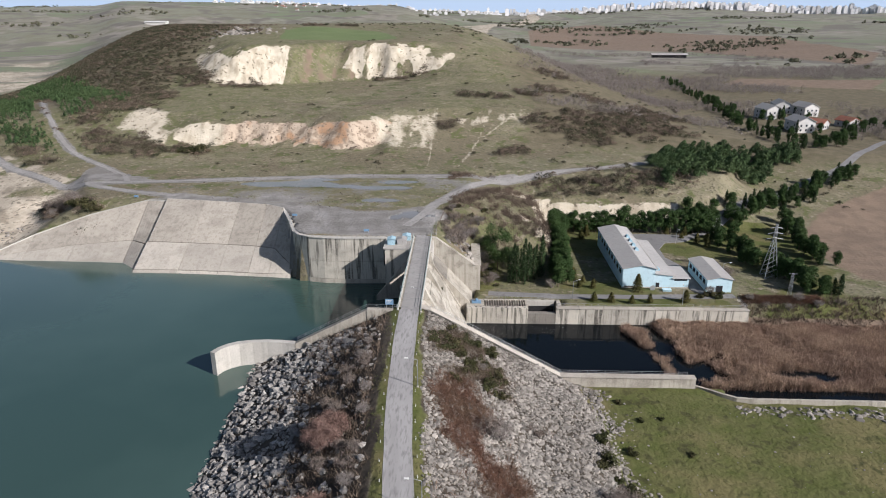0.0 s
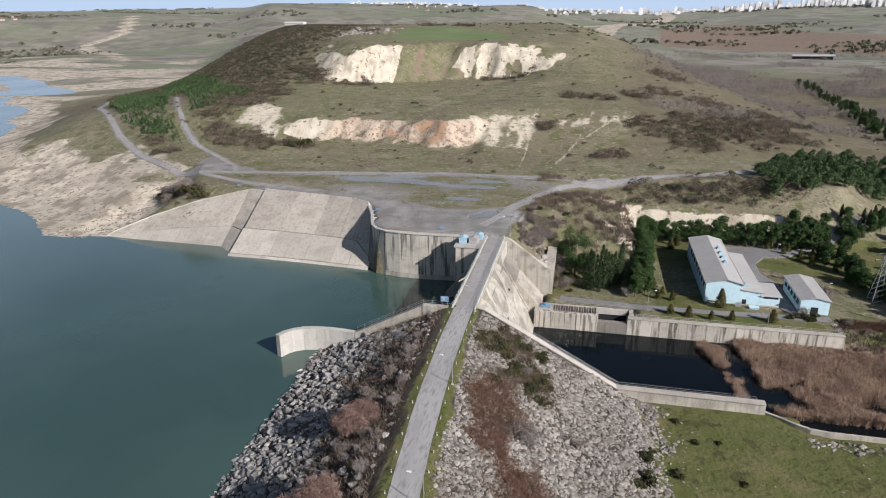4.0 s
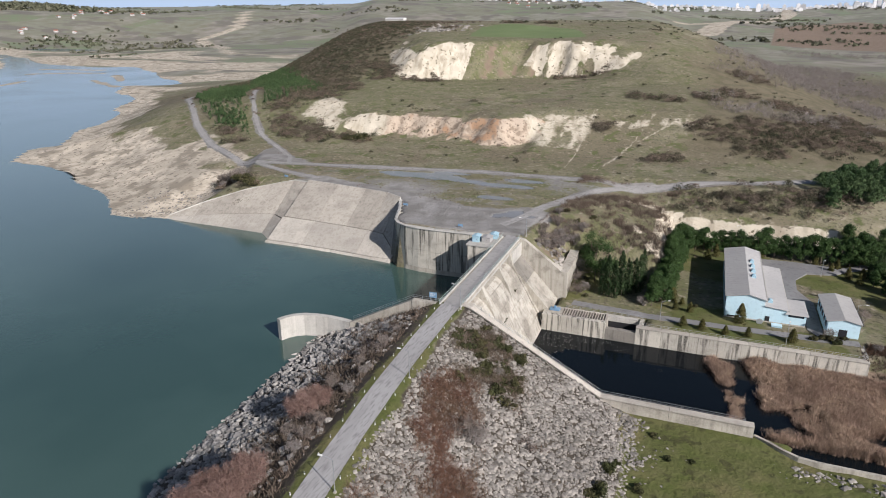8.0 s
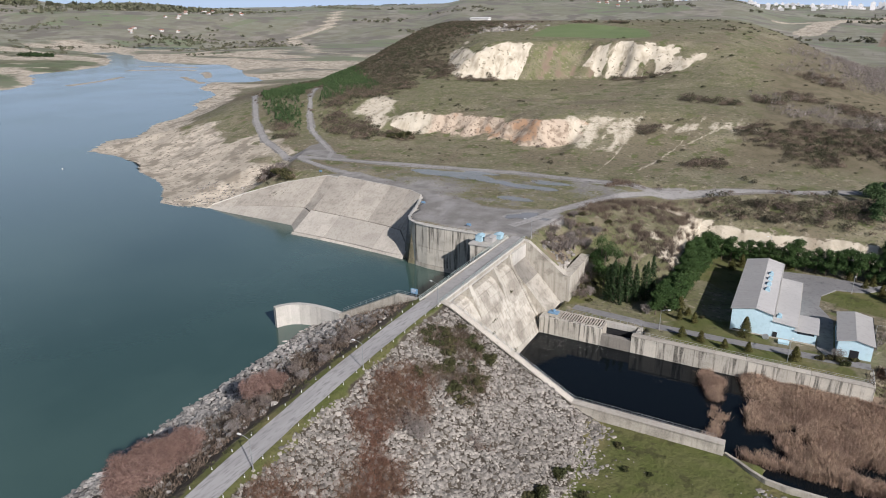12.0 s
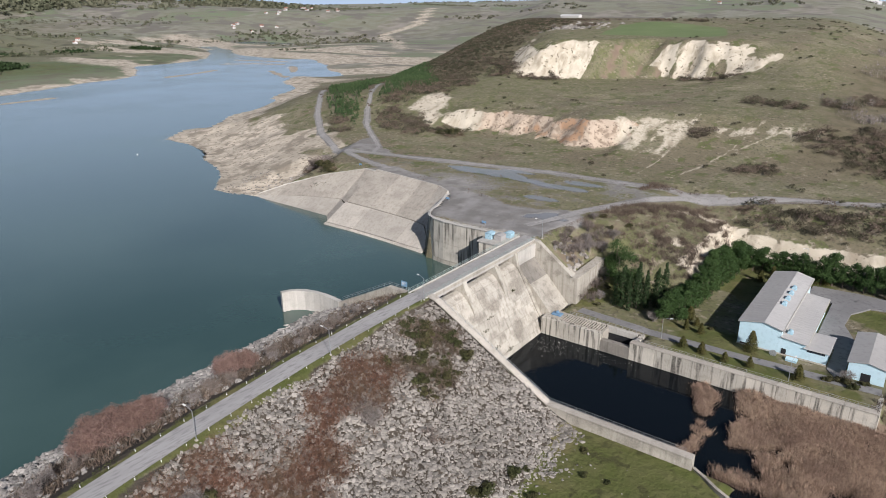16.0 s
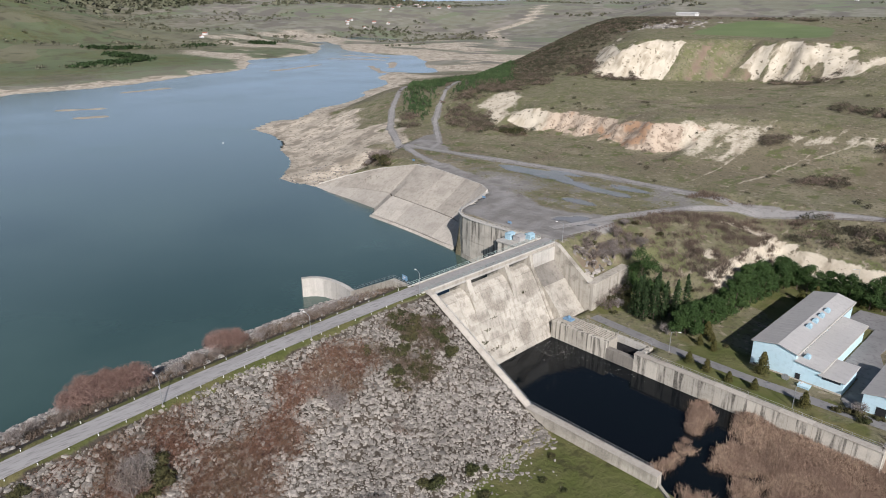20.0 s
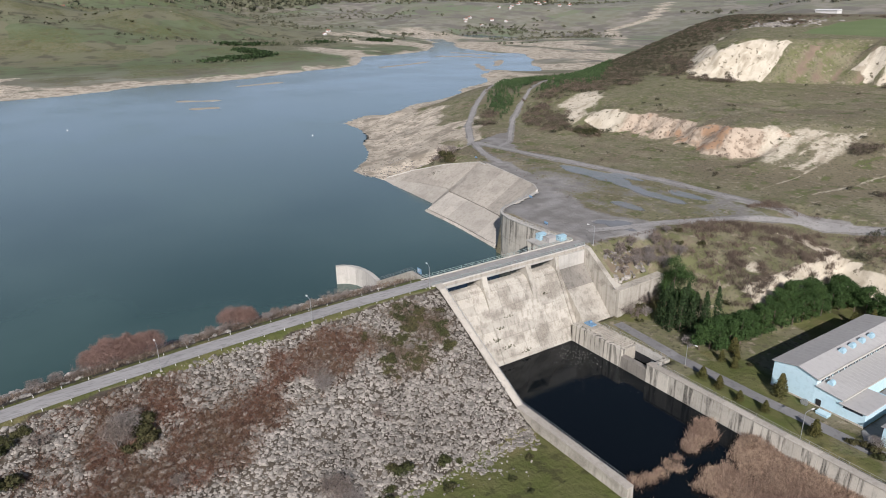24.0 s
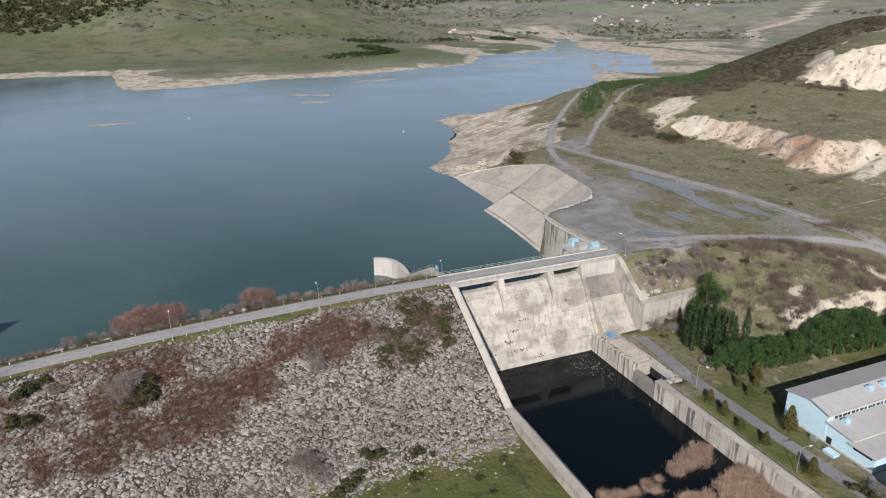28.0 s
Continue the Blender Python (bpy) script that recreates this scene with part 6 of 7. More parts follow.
# ---- pump house ----
pump = tagged(empty("pump_house", 62, 238, -2.8), "pale blue pump hall with a grey metal roof and roof cowls", "building")
PX0, PXR, PX1, PX2, PY0, PY1 = 55.6, 61.9, 66.6, 72.8, 213.6, 259.0
part("hall_wall", solid([[(PX0, y, -3), (PX1, y, -3), (PX1, y, 4.5), (PXR, y, 5.7), (PX0, y, 4.4)] for y in (PY0, PY1)]), M_WHITEB, pump)
part("side_hall_wall", solid([[(PX1, y, -3), (PX2, y, -3), (PX2, y, 1.9), (PX1, y, 2.5)] for y in (PY0 + 0.05, 250.0)]), M_WHITEB, pump)
ribs = 24
for sx, sz, ex, ez, y0, y1 in ((PX0 - 0.5, 4.35, PXR, 5.75, PY0 - 0.5, PY1 + 0.5), (PXR + 0.02, 5.75, PX1 + 0.4, 4.45, PY0 - 0.5, PY1 + 0.5), (PX1 + 0.02, 2.6, PX2 + 0.5, 1.95, PY0 - 0.4, 250.5)):
    # west slope darker, sunward slopes lighter: the shading is in the colour
    roof = part("roof", solid([[(sx, y, sz), (ex, y, ez), (ex, y, ez + 0.22), (sx, y, sz + 0.22)] for y in (y0, y1)]), M_ROOF if sx < PXR else M_ROOF_LIT, pump)
    seam = None
    for k in range(1, ribs):
        yy = y0 + (y1 - y0) * k / ribs
        if seam is None:
            ob = part("seam", solid([[(sx, y, sz + 0.22), (ex, y, ez + 0.22), (ex, y, ez + 0.245), (sx, y, sz + 0.245)] for y in (-0.05, 0.05)]), M_ROOF if sx < PXR else M_ROOF_LIT, roof)
            ob.matrix_basis = Matrix.Translation((0, yy, 0))
            seam = ob.data
        else:
            share("seam", seam, Matrix.Translation((0, yy, 0)), roof)
part("fascia", boxed((PX1 + 0.38, PY0 - 0.4, 4.2), (PX1 + 0.62, PY1 + 0.4, 4.75)), M_PALE, pump)
part("gutter", boxed((PX2 + 0.45, PY0 - 0.3, 1.75), (PX2 + 0.75, 250.4, 2.15)), M_PALE, pump)
for k in range(16):
    y0 = PY0 + 2 + k * 2.7
    w = part("clerestory_window", boxed((PX1 + 0.02, y0, 2.95), (PX1 + 0.1, y0 + 2.2, 4.0)), M_GLASS, pump)
    part("window_frame", boxed((PX1 + 0.04, y0 + 1.05, 2.95), (PX1 + 0.14, y0 + 1.15, 4.0)), M_WHITE, w, "white mullion")
for k in range(9):
    y0 = PY0 + 3 + k * 4.6
    w = part("side_window", boxed((PX0 - 0.05, y0, 1.4), (PX0 + 0.05, y0 + 2.6, 3.0)), M_GLASS, pump)
    part("sill", boxed((PX0 - 0.15, y0 - 0.1, 1.28), (PX0 - 0.01, y0 + 2.7, 1.4)), M_PALE, w, "pale sill")
for x0, x1, z0, z1 in ((56.4, 59.4, -2.8, -1.9), (67.2, 68.4, -2.7, -0.7)):
    # flat dark box: the recess's shade as colour, with no hollow behind
    part("front_recess", boxed((x0, PY0 - 0.06, z0), (x1, PY0 + 0.05, z1)), M_DARK, pump)
part("annex_wall", boxed((PX2, PY0 + 0.02, -3), (78.4, 224.6, 0.9)), M_WHITEB, pump)
part("annex_roof", boxed((PX2 - 0.3, PY0 - 0.5, 0.9), (78.9, 225.1, 1.2), 0.05), M_ROOF_LIT, pump)
part("annex_window", boxed((73.4, PY0 - 0.05, 0.1), (77.8, PY0 + 0.06, 0.7)), M_GLASS, pump)
part("plinth", boxed((PX0 - 0.15, PY0 - 0.12, -3), (78.5, PY0 + 0.01, -2.3)), M_CONC, pump)


def cowl(x, y, z):
    c = tagged(empty("roof_cowl", x, y, z), "curved blue sheet-metal roof cowl", "vent", "roof cowls")
    part("hood", solid([[(x - 0.7, yy, z), (x + 0.75, yy, z), (x + 0.75, yy, z + 0.75), (x + 0.35, yy, z + 1.15), (x - 0.2, yy, z + 1.2), (x - 0.55, yy, z + 0.85)] for yy in (y - 0.75, y + 0.75)]), M_TEAL, c)
    # dark box painted as the shade inside the hood
    part("mouth", boxed((x - 0.76, y - 0.6, z + 0.25), (x - 0.6, y + 0.6, z + 0.75)), M_DARK, c)


for y in (229.8, 234.6, 239.4, 244.2):
    cowl(63.7, y, 5.35)
cowl(68.2, 217.2, 2.5)
reel = tagged(empty("cable_reel", 65.6, 211.6, -2.8), "steel cable reel leaning on the hall's front", "reel")
bm = bmesh.new()
bmesh.ops.create_cone(bm, cap_ends=True, segments=20, radius1=0.95, radius2=0.95, depth=0.12, matrix=pose(65.6, 211.5, -1.85, 90, 0, 0))
part("flange", bm, M_STEEL, reel)
part("drum", rodded((65.6, 211.5, -1.85), (65.6, 212.4, -1.85), 0.5, 14), M_STEEL, reel)
crate = tagged(empty("blue_crate", 70.3, 211, -2.8), "flat blue steel crate beside the hall", "crate")
part("box", boxed((69, 210.4, -2.8), (71.8, 212.2, -2.1), 0.05), M_TEAL, crate)
part("lid", boxed((68.9, 210.3, -2.1), (71.9, 212.3, -1.98), 0.03), M_WHITEB, crate)
tank = tagged(empty("water_unit", 75.3, 228, -2.8), "blue machine unit with pipes by the side hall", "machine")
part("casing", boxed((74, 226.8, -2.8), (76.4, 229.4, -0.9), 0.12), M_TEAL, tank)
part("pipe", rodded((73.3, 228, -1.4), (77, 228, -1.4), 0.18, 8), M_BLUE, tank)

shop = tagged(empty("workshop", 87.8, 220, -2.8), "small pale blue workshop with a grey metal roof", "building")
SX0, SX1, SXR, SY0, SY1 = 83.6, 92.0, 87.8, 210.4, 230.5
part("wall", solid([[(SX0, y, -3), (SX1, y, -3), (SX1, y, 1.9), (SXR, y, 2.8), (SX0, y, 1.9)] for y in (SY0, SY1)]), M_WHITEB, shop)
for sx, ex in ((SX0 - 0.45, SXR), (SX1 + 0.45, SXR)):
    part("roof", solid([[(sx, y, 1.85), (ex, y, 2.85), (ex, y, 3.05), (sx, y, 2.05)] for y in (SY0 - 0.4, SY1 + 0.4)]), M_ROOF, shop)
for k in range(5):
    w = part("window", boxed((SX0 - 0.05, SY0 + 2 + k * 3.6, -0.6), (SX0 + 0.05, SY0 + 4.2 + k * 3.6, 0.9)), M_GLASS, shop)
    part("sill", boxed((SX0 - 0.15, SY0 + 1.9 + k * 3.6, -0.72), (SX0 - 0.01, SY0 + 4.3 + k * 3.6, -0.6)), M_PALE, w, "pale sill")
part("door", boxed((86.7, SY0 - 0.06, -2.8), (88.9, SY0 + 0.04, -0.3)), M_DARK, shop)
part("gutter", boxed((SX1 + 0.4, SY0 - 0.3, 1.75), (SX1 + 0.65, SY1 + 0.3, 2.05)), M_DARK, shop)


def flat_area(name, pts, material, label, category, lift=0.07):
    """A paved area laid on the ground."""
    bm = bmesh.new()
    bm.faces.new([bm.verts.new((x, y, -2.62 + lift)) for x, y in pts])
    r = bmesh.ops.extrude_face_region(bm, geom=bm.faces[:])
    bmesh.ops.translate(bm, verts=[v for v in r["geom"] if isinstance(v, bmesh.types.BMVert)], vec=(0, 0, -0.5))
    bmesh.ops.recalc_face_normals(bm, faces=bm.faces)
    return tagged(finish(name, bm, material), label, category, kind="structure")


flat_area("yard", [(73.4, 225.6), (78.9, 225.6), (78.9, 212), (82, 207.5), (83, 211), (83, 234), (79, 244), (79.5, 254), (84, 262), (93, 264), (97, 268), (92, 272), (80, 273), (66, 272), (65, 261), (73.4, 260)], M_YARD, "grey asphalt yard between the halls", "yard")


# ---- pylon ----
def pylon(x, y, z, high):
    p = tagged(empty("power_pylon", x, y, z), "grey steel lattice power pylon", "pylon")
    w0, w1, zt = 2.2, 0.45, high * 0.72
    at = lambda f: w0 + (w1 - w0) * min(1, f / 0.72)
    for sx in (-1, 1):
        for sy in (-1, 1):
            part("leg", rodded((x + sx * w0, y + sy * w0, z), (x + sx * w1, y + sy * w1, z + zt), 0.14, 5), M_STEEL, p)
            part("upper_leg", rodded((x + sx * w1, y + sy * w1, z + zt), (x + sx * 0.2, y + sy * 0.2, z + high), 0.11, 5), M_STEEL, p)
    k = 8
    for i in range(k):
        f0, f1 = 0.72 * i / k, 0.72 * (i + 1) / k
        a, b = at(f0), at(f1)
        za, zb = z + high * f0, z + high * f1
        for s in (-1, 1):
            part("brace", rodded((x - a, y + s * a, za), (x + b, y + s * b, zb), 0.075, 4), M_STEEL, p)
            part("brace", rodded((x + s * a, y + a, za), (x + s * b, y - b, zb), 0.075, 4), M_STEEL, p)
    for f, w in ((0.72, 3.0), (0.82, 2.6), (0.92, 2.2)):
        zz = z + high * f
        for s in (-1, 1):
            part("cross_arm", rodded((x, y, zz + 0.5), (x + s * w, y, zz), 0.11, 4), M_STEEL, p)
            part("insulator", rodded((x + s * w, y, zz), (x + s * w, y, zz - 0.7), 0.1, 5), M_GLASS, p)


pylon(111.2, 226, ground_z(111.2, 226), 20)

# slim lattice mast among the trees
mast_z = ground_z(110.5, 208)
mast = tagged(empty("lattice_mast", 110.5, 208, mast_z), "slim grey steel lattice mast by the trees", "mast")
for sx in (-0.5, 0.5):
    for sy in (-0.5, 0.5):
        part("leg", rodded((110.5 + sx, 208 + sy, mast_z - 0.2), (110.5 + sx * 0.4, 208 + sy * 0.4, mast_z + 8.5), 0.06, 5), M_STEEL, mast)
for k in range(6):
    za, zb = mast_z + 1.4 * k, mast_z + 1.4 * (k + 1)
    for sy in (-0.35, 0.35):
        part("brace", rodded((110.1, 208 + sy, za), (110.9, 208 + sy, zb), 0.04, 4), M_STEEL, mast)
part("cross_arm", rodded((109.1, 208, mast_z + 8.2), (111.9, 208, mast_z + 8.2), 0.07, 5), M_STEEL, mast)

# fence along the platform's edge
pts = [(-9.5, 214.5), (-8.5, 226), (-7, 240), (-3, 256), (4, 272), (14, 287), (26, 297.5), (44, 306), (62, 311)]
railing("wire_fence", [(x, y, ground_z(x, y) - 0.05) for x, y in pts], 1.3, 3.2, M_BARK, "leaning wooden fence posts with thin wire", (0.5, 0.9), 0.06)

# notice boards by the platform
for x, y in ((-33, 214.5), (-133, 256.5), (-62, 232)):
    b = tagged(empty("blue_board", x, y, ground_z(x, y)), "low blue painted notice board on the gravel", "sign")
    z = ground_z(x, y)
    part("panel", boxed((x - 0.9, y - 0.06, z + 0.5), (x + 0.9, y + 0.06, z + 1.3), 0.02), M_BLUE, b)
    for s in (-0.7, 0.7):
        part("leg", rodded((x + s, y, z - 0.2), (x + s, y, z + 0.6), 0.05), M_STEEL, b)

# ---- hill plants ----
YOUNG = [(-212, 334), (-226, 340), (-256, 356), (-284, 380), (-336, 436), (-415, 545), (-440, 600), (-330, 505), (-296, 462), (-246, 394), (-222, 362)]
YOUNG_B = [(-232, 374), (-256, 406), (-304, 476), (-380, 560), (-420, 640), (-350, 580), (-290, 515), (-240, 450), (-210, 425), (-216, 388)]


def road_free(x, y):
    """0 on the two roads that climb the hill, 1 away from them."""
    return sst(4.5, 8, np.minimum(seg_dist(x, y, TRACKS[0][0]), seg_dist(x, y, TRACKS[1][0])))


def young_chance(x, y):
    wood = np.maximum(sst(3, -5, signed(x, y, YOUNG) + 4 * fbm(x, y, 20, 2)), sst(3, -5, signed(x, y, YOUNG_B) + 4 * fbm(x, y, 20, 2)))
    return wood * road_free(x, y)


x, y = scatter(-440, -185, 300, 640, 15000, 70, lambda x, y: young_chance(x, y) * (0.3 + 0.6 * sst(-0.35, 0.1, fbm(x, y, 22, 3, 14))))
s = np.random.RandomState(71).uniform(0.7, 1.5, len(x))
p = on_ground(x, y)
c = np.concatenate([p + np.stack([0 * s, 0 * s, 0.9 * s], 1), p + np.stack([0 * s, 0 * s, 2.0 * s], 1)])
r = np.concatenate([np.stack([s, s, 0.9 * s], 1), np.stack([0.55 * s, 0.55 * s, 1.1 * s], 1)])
stuff("young_pine_wood", from_tris("young_pine_wood", leaf_tris(c, r, 22, 0.36, 72), M_YOUNG), "plantation of young green pines on the slope", "wood")


def shrubs(name, x, y, size, per, leaf, material, label, category, seed, tall=0.75):
    g = np.random.RandomState(seed)
    s = size * g.uniform(0.5, 1.3, len(x))
    p = on_ground(x, y)
    p[:, 2] += s * tall * 0.35
    k = np.repeat(np.arange(len(x)), 2)
    c = p[k] + np.stack([g.normal(size=len(k)), g.normal(size=len(k)), 0.15 * g.normal(size=len(k))], 1) * s[k][:, None] * 0.45
    r = np.stack([s[k] * 0.75, s[k] * 0.75, s[k] * tall * 0.75], 1) * g.uniform(0.7, 1.2, (len(k), 1))
    stuff(name, from_tris(name, leaf_tris(c, r, per, leaf * s[k] / size, seed + 1), material), label, category)


def gentle(x, y, most=0.5):
    """True where the ground is not a cut face."""
    return (np.abs(height(x, y + 3) - height(x, y - 3)) / 6 < most) & (np.abs(height(x + 3, y) - height(x - 3, y)) / 6 < most)


def scrub_west(x, y):
    dense = sst(-185, -235, x + 0.15 * (y - 480)) * sst(395, 440, y + 0.3 * (x + 200)) * sst(760, 680, y) * (x > -460)
    return dense * road_free(x, y) * sst(-0.65, -0.2, fbm(x, y, 45, 4, 5)) * (1 - young_chance(x, y)) * sst(70, 110, lake_dist(x, y))


x, y = scatter(-470, -150, 380, 760, 17000, 73, lambda x, y: scrub_west(x, y) * 0.85)
shrubs("hill_scrub", x, y, 1.9, 34, 0.27, M_SCRUB, "dark evergreen scrub covering the hill flank", "scrub", 74)
x, y = scatter(-470, -150, 330, 760, 5000, 75, lambda x, y: scrub_west(x, y) * 0.5 + 0.25 * sst(-185, -215, x) * sst(340, 380, y) * (1 - young_chance(x, y)) * sst(75, 110, lake_dist(x, y)))
shrubs("dry_hill_scrub", x, y, 1.9, 30, 0.3, M_DRYSCRUB, "dry brown scrub on the hill flank", "scrub", 76)


THICKETS_EAST = [(48, 388, 13), (67, 399, 15), (86, 397, 17), (101, 389, 15), (72, 375, 15), (122, 464, 14), (132, 448, 14), (-11, 382, 7), (20, 345, 5), (29, 351, 5), (3, 442, 9), (14, 438, 8), (24, 436, 9), (42, 451, 9),
                 (45, 298, 11), (62, 300, 13), (78, 303, 14), (95, 306, 13), (112, 430, 18), (92, 425, 14), (-62, 524, 9), (-50, 527, 9), (-36, 528, 6), (70, 537, 14), (60, 480, 12), (90, 470, 16), (120, 400, 16)]
THICKETS_WEST = [(-168, 340, 11), (-184, 347, 12), (-203, 358, 12), (-143, 347, 9), (-153, 345, 6), (-215, 383, 17), (-203, 400, 17), (-200, 336, 6), (-187, 476, 13), (-163, 474, 10), (-150, 478, 8), (-150, 247, 9), (-176, 266, 8), (-168, 258, 7),
                 (-68, 350, 4), (-58, 351, 4), (-209, 321, 7), (-233, 336, 8), (-205, 497, 14), (-222, 420, 16), (-196, 428, 12), (-190, 620, 9), (-150, 705, 12), (-118, 715, 11)]


def spots(x, y):
    """Thickets: at the foot of the cut, round the quarry, by the shore and on the east flank."""
    c = np.zeros(len(x))
    for bx, by, br in THICKETS_EAST + THICKETS_WEST:
        c = np.maximum(c, sst(br * 1.2, br * 0.4, np.hypot(x - bx, y - by) + 5 * fbm(x, y, 12, 3, 6)))
    return c * road_free(x, y)


x, y = scatter(-240, 150, 240, 730, 36000, 77, lambda x, y: spots(x, y) * 0.95)
ok = gentle(x, y, 0.65)
x, y = x[ok], y[ok]
mixed = np.random.RandomState(78).uniform(0, 1, len(x)) < 0.4
shrubs("thicket", x[mixed], y[mixed], 2.7, 70, 0.22, M_SCRUB, "dark thickets on the hillside", "scrub", 79)
shrubs("dry_thicket", x[~mixed], y[~mixed], 2.7, 70, 0.21, M_DRYSCRUB, "leafless brown thickets on the hillside", "scrub", 80)
x, y = scatter(-200, 200, 300, 900, 3200, 81, lambda x, y: 0.07 + 0.75 * sst(0.05, 0.3, fbm(x, y, 60, 3, 3)) * sst(-40, 40, x + 0.1 * (y - 500)) + 0.3 * sst(0.2, 0.35, fbm(x, y, 40, 3, 8)))
ok = (signed(x, y, FIELD) > 4) & gentle(x, y)
shrubs("hill_bushes", x[ok], y[ok], 1.5, 60, 0.19, M_SCRUB, "scattered low bushes on the hill", "scrub", 82)
# tufts and low weeds on open slopes and the platform
x, y = scatter(-200, 60, 244, 420, 9000, 83, lambda x, y: 0.5 * sst(-0.1, 0.3, fbm(x, y, 18, 3, 4)))
stuff("dry_tufts", from_tris("dry_tufts", blade_tris(on_ground(x, y, 0.05), 0.5, 0.14, 0.7, 4, 84, 0.5), M_DRYSCRUB), "small dry tufts of weeds", "weeds")
x, y = scatter(-6, 36, 214, 306, 900, 85, lambda x, y: 0.25 + 0.75 * sst(0, 0.3, fbm(x, y, 16, 3, 6)))
ok = (height(x, y) > 3) & ((x > 6) | (y > 226)) & (signed(x, y, [(-9, 240), (-6, 262), (20, 296), (40, 306), (30, 312), (-20, 280)]) > 2)
x, y = x[ok], y[ok]
tri = np.concatenate([blade_tris(on_ground(x, y, 0.1), 1.3, 0.06, 0.55, 45, 86, 0.9), blade_tris(on_ground(x[::3], y[::3], 0.1), 2.2, 0.05, 0.45, 90, 87, 1.0)])
stuff("knoll_scrub", from_tris("knoll_scrub", tri, M_DRYSCRUB), "dry brown scrub on the knoll above the pines", "scrub")

x, y = scatter(-10, 12, 126, 153, 420, 110, lambda x, y: bramble_cover(x, y) * sst(4, 6, x - crest_x(y)) * sst(-0.25, 0.1, fbm(x, y, 7, 3, 8)))
shrubs("slope_bushes", x, y, 1.1, 34, 0.24, M_BUSH, "low green and brown bushes over the riprap", "bushes", 111)
# dark woods on the far western ridge, hedges and lone trees on the pastures before it
x, y = scatter(-2300, -1560, -700, 110, 2600, 130, lambda x, y: sst(-1580, -1640, x + 90 * fbm(x, y, 140, 3, 4) + 0.55 * np.maximum(y, -200)) * sst(110, 20, y))
shrubs("ridge_wood", x, y, 6.5, 16, 3.0, M_BUSH, "dark continuous wood on the far ridge", "woods", 131)
x, y = scatter(-1900, -1020, -150, 950, 2600, 132, lambda x, y: np.where(height(x, y) > 6, 1, 0) * sst(0.5, 0.66, np.abs(fbm(x, y, 90, 2, 5)) * -4 + 0.7) * sst(-0.1, 0.2, fbm(x, y, 260, 2, 8)))
shrubs("pasture_hedges", x, y, 3.0, 12, 1.4, M_BUSH, "dark hedges and bushes along the far pastures", "hedges", 133)
# rock outcrop on the hill, boulders at the chute's foot and on the shore
g = np.random.RandomState(87)
x, y = g.normal(-198, 11, 170), g.normal(618, 20, 170)
stuff("rock_outcrop", rock_mesh("rock_outcrop", on_ground(x, y, 0.5), g.uniform(0.8, 3.0, 170), 88, M_ROCK), "pale broken rock outcrop on the hilltop", "rocks")
x, y = g.uniform(-6, 4, 90), g.uniform(213, 228, 90)
stuff("loose_rocks", rock_mesh("loose_rocks", on_ground(x, y, 0.1), g.uniform(0.3, 0.9, 90), 89, M_ROCK), "pale loose rocks above the retaining wall", "rocks")
x, y = g.uniform(-210, -180, 300), g.uniform(224, 256, 300)
stuff("shore_stones", rock_mesh("shore_stones", on_ground(x, y, 0.1), g.uniform(0.2, 0.7, 300), 90, M_ROCK), "grey stones on the dry shore", "stones")
x, y = g.uniform(-366, -340, 60), g.uniform(279, 286, 60)
stuff("spit_stones", rock_mesh("spit_stones", on_ground(x, y, 0.1), g.uniform(0.3, 0.9, 60), 91, M_ROCK), "stones at the tip of the muddy spit", "stones")

# ---- east woods ----
big = [pine(92, 9.5, 3.2, 1.2, M_PINE, "broad dark green pine in the valley wood"), pine(93, 8.5, 3.4, 1.0, M_PINE, "broad dark green pine in the valley wood"), cypress(94, 9, 1.6)]
for k in big:
    k["group"] = "valley pines"
places = []
g = random.Random(95)
for (ax, ay), (bx, by), n, w in (((109, 284), (108.5, 249), 20, 2.5), ((108.5, 249), (114, 231), 14, 3), ((114, 231), (123, 208), 20, 2.5), ((122, 287), (157, 312), 26, 2.5), ((157, 312), (202, 343), 30, 2.5),
                                 ((141, 287), (140, 263), 12, 2), ((140, 263), (135, 235), 14, 2), ((99, 279), (124, 287), 14, 3), ((229, 790), (209, 565), 44, 3), ((209, 565), (189, 420), 44, 3), ((189, 420), (200, 385), 12, 3), ((200, 386), (283, 470), 34, 5), ((215, 440), (245, 520), 18, 12)):
    for i in range(n):
        f = (i + g.random()) / n
        places.append((ax + (bx - ax) * f + g.gauss(0, w), ay + (by - ay) * f + g.gauss(0, w)))
plant(big, places, 96, 0.6, 0.95)
places = []
while len(places) < 240:
    px, py = g.uniform(86, 205), g.uniform(292, 392)
    if bool(inside(np.array([px]), np.array([py]), [(89, 322), (94, 298), (134, 314), (180, 357), (190, 381), (110, 356)])[0]):
        places.append((px, py))
px, py = np.array(places).T
g2 = np.random.RandomState(99)
s = g2.uniform(0.75, 1.15, len(px))
p = on_ground(px, py)
c = np.concatenate([p + np.stack([0.9 * s * np.cos(a), 0.9 * s * np.sin(a), h * s], 1) for a, h in ((0, 2.2), (2.1, 2.8), (4.2, 3.4), (1.0, 4.4), (0, 5.6))])
r = np.concatenate([np.stack([w * s, w * s, 1.5 * s], 1) for w in (2.2, 2.2, 2.0, 1.8, 1.3)])
stuff("pine_plantation", from_tris("pine_plantation", leaf_tris(c, r, 80, 0.3, 98), M_YOUNG), "dense plantation of green pines below the road", "wood")
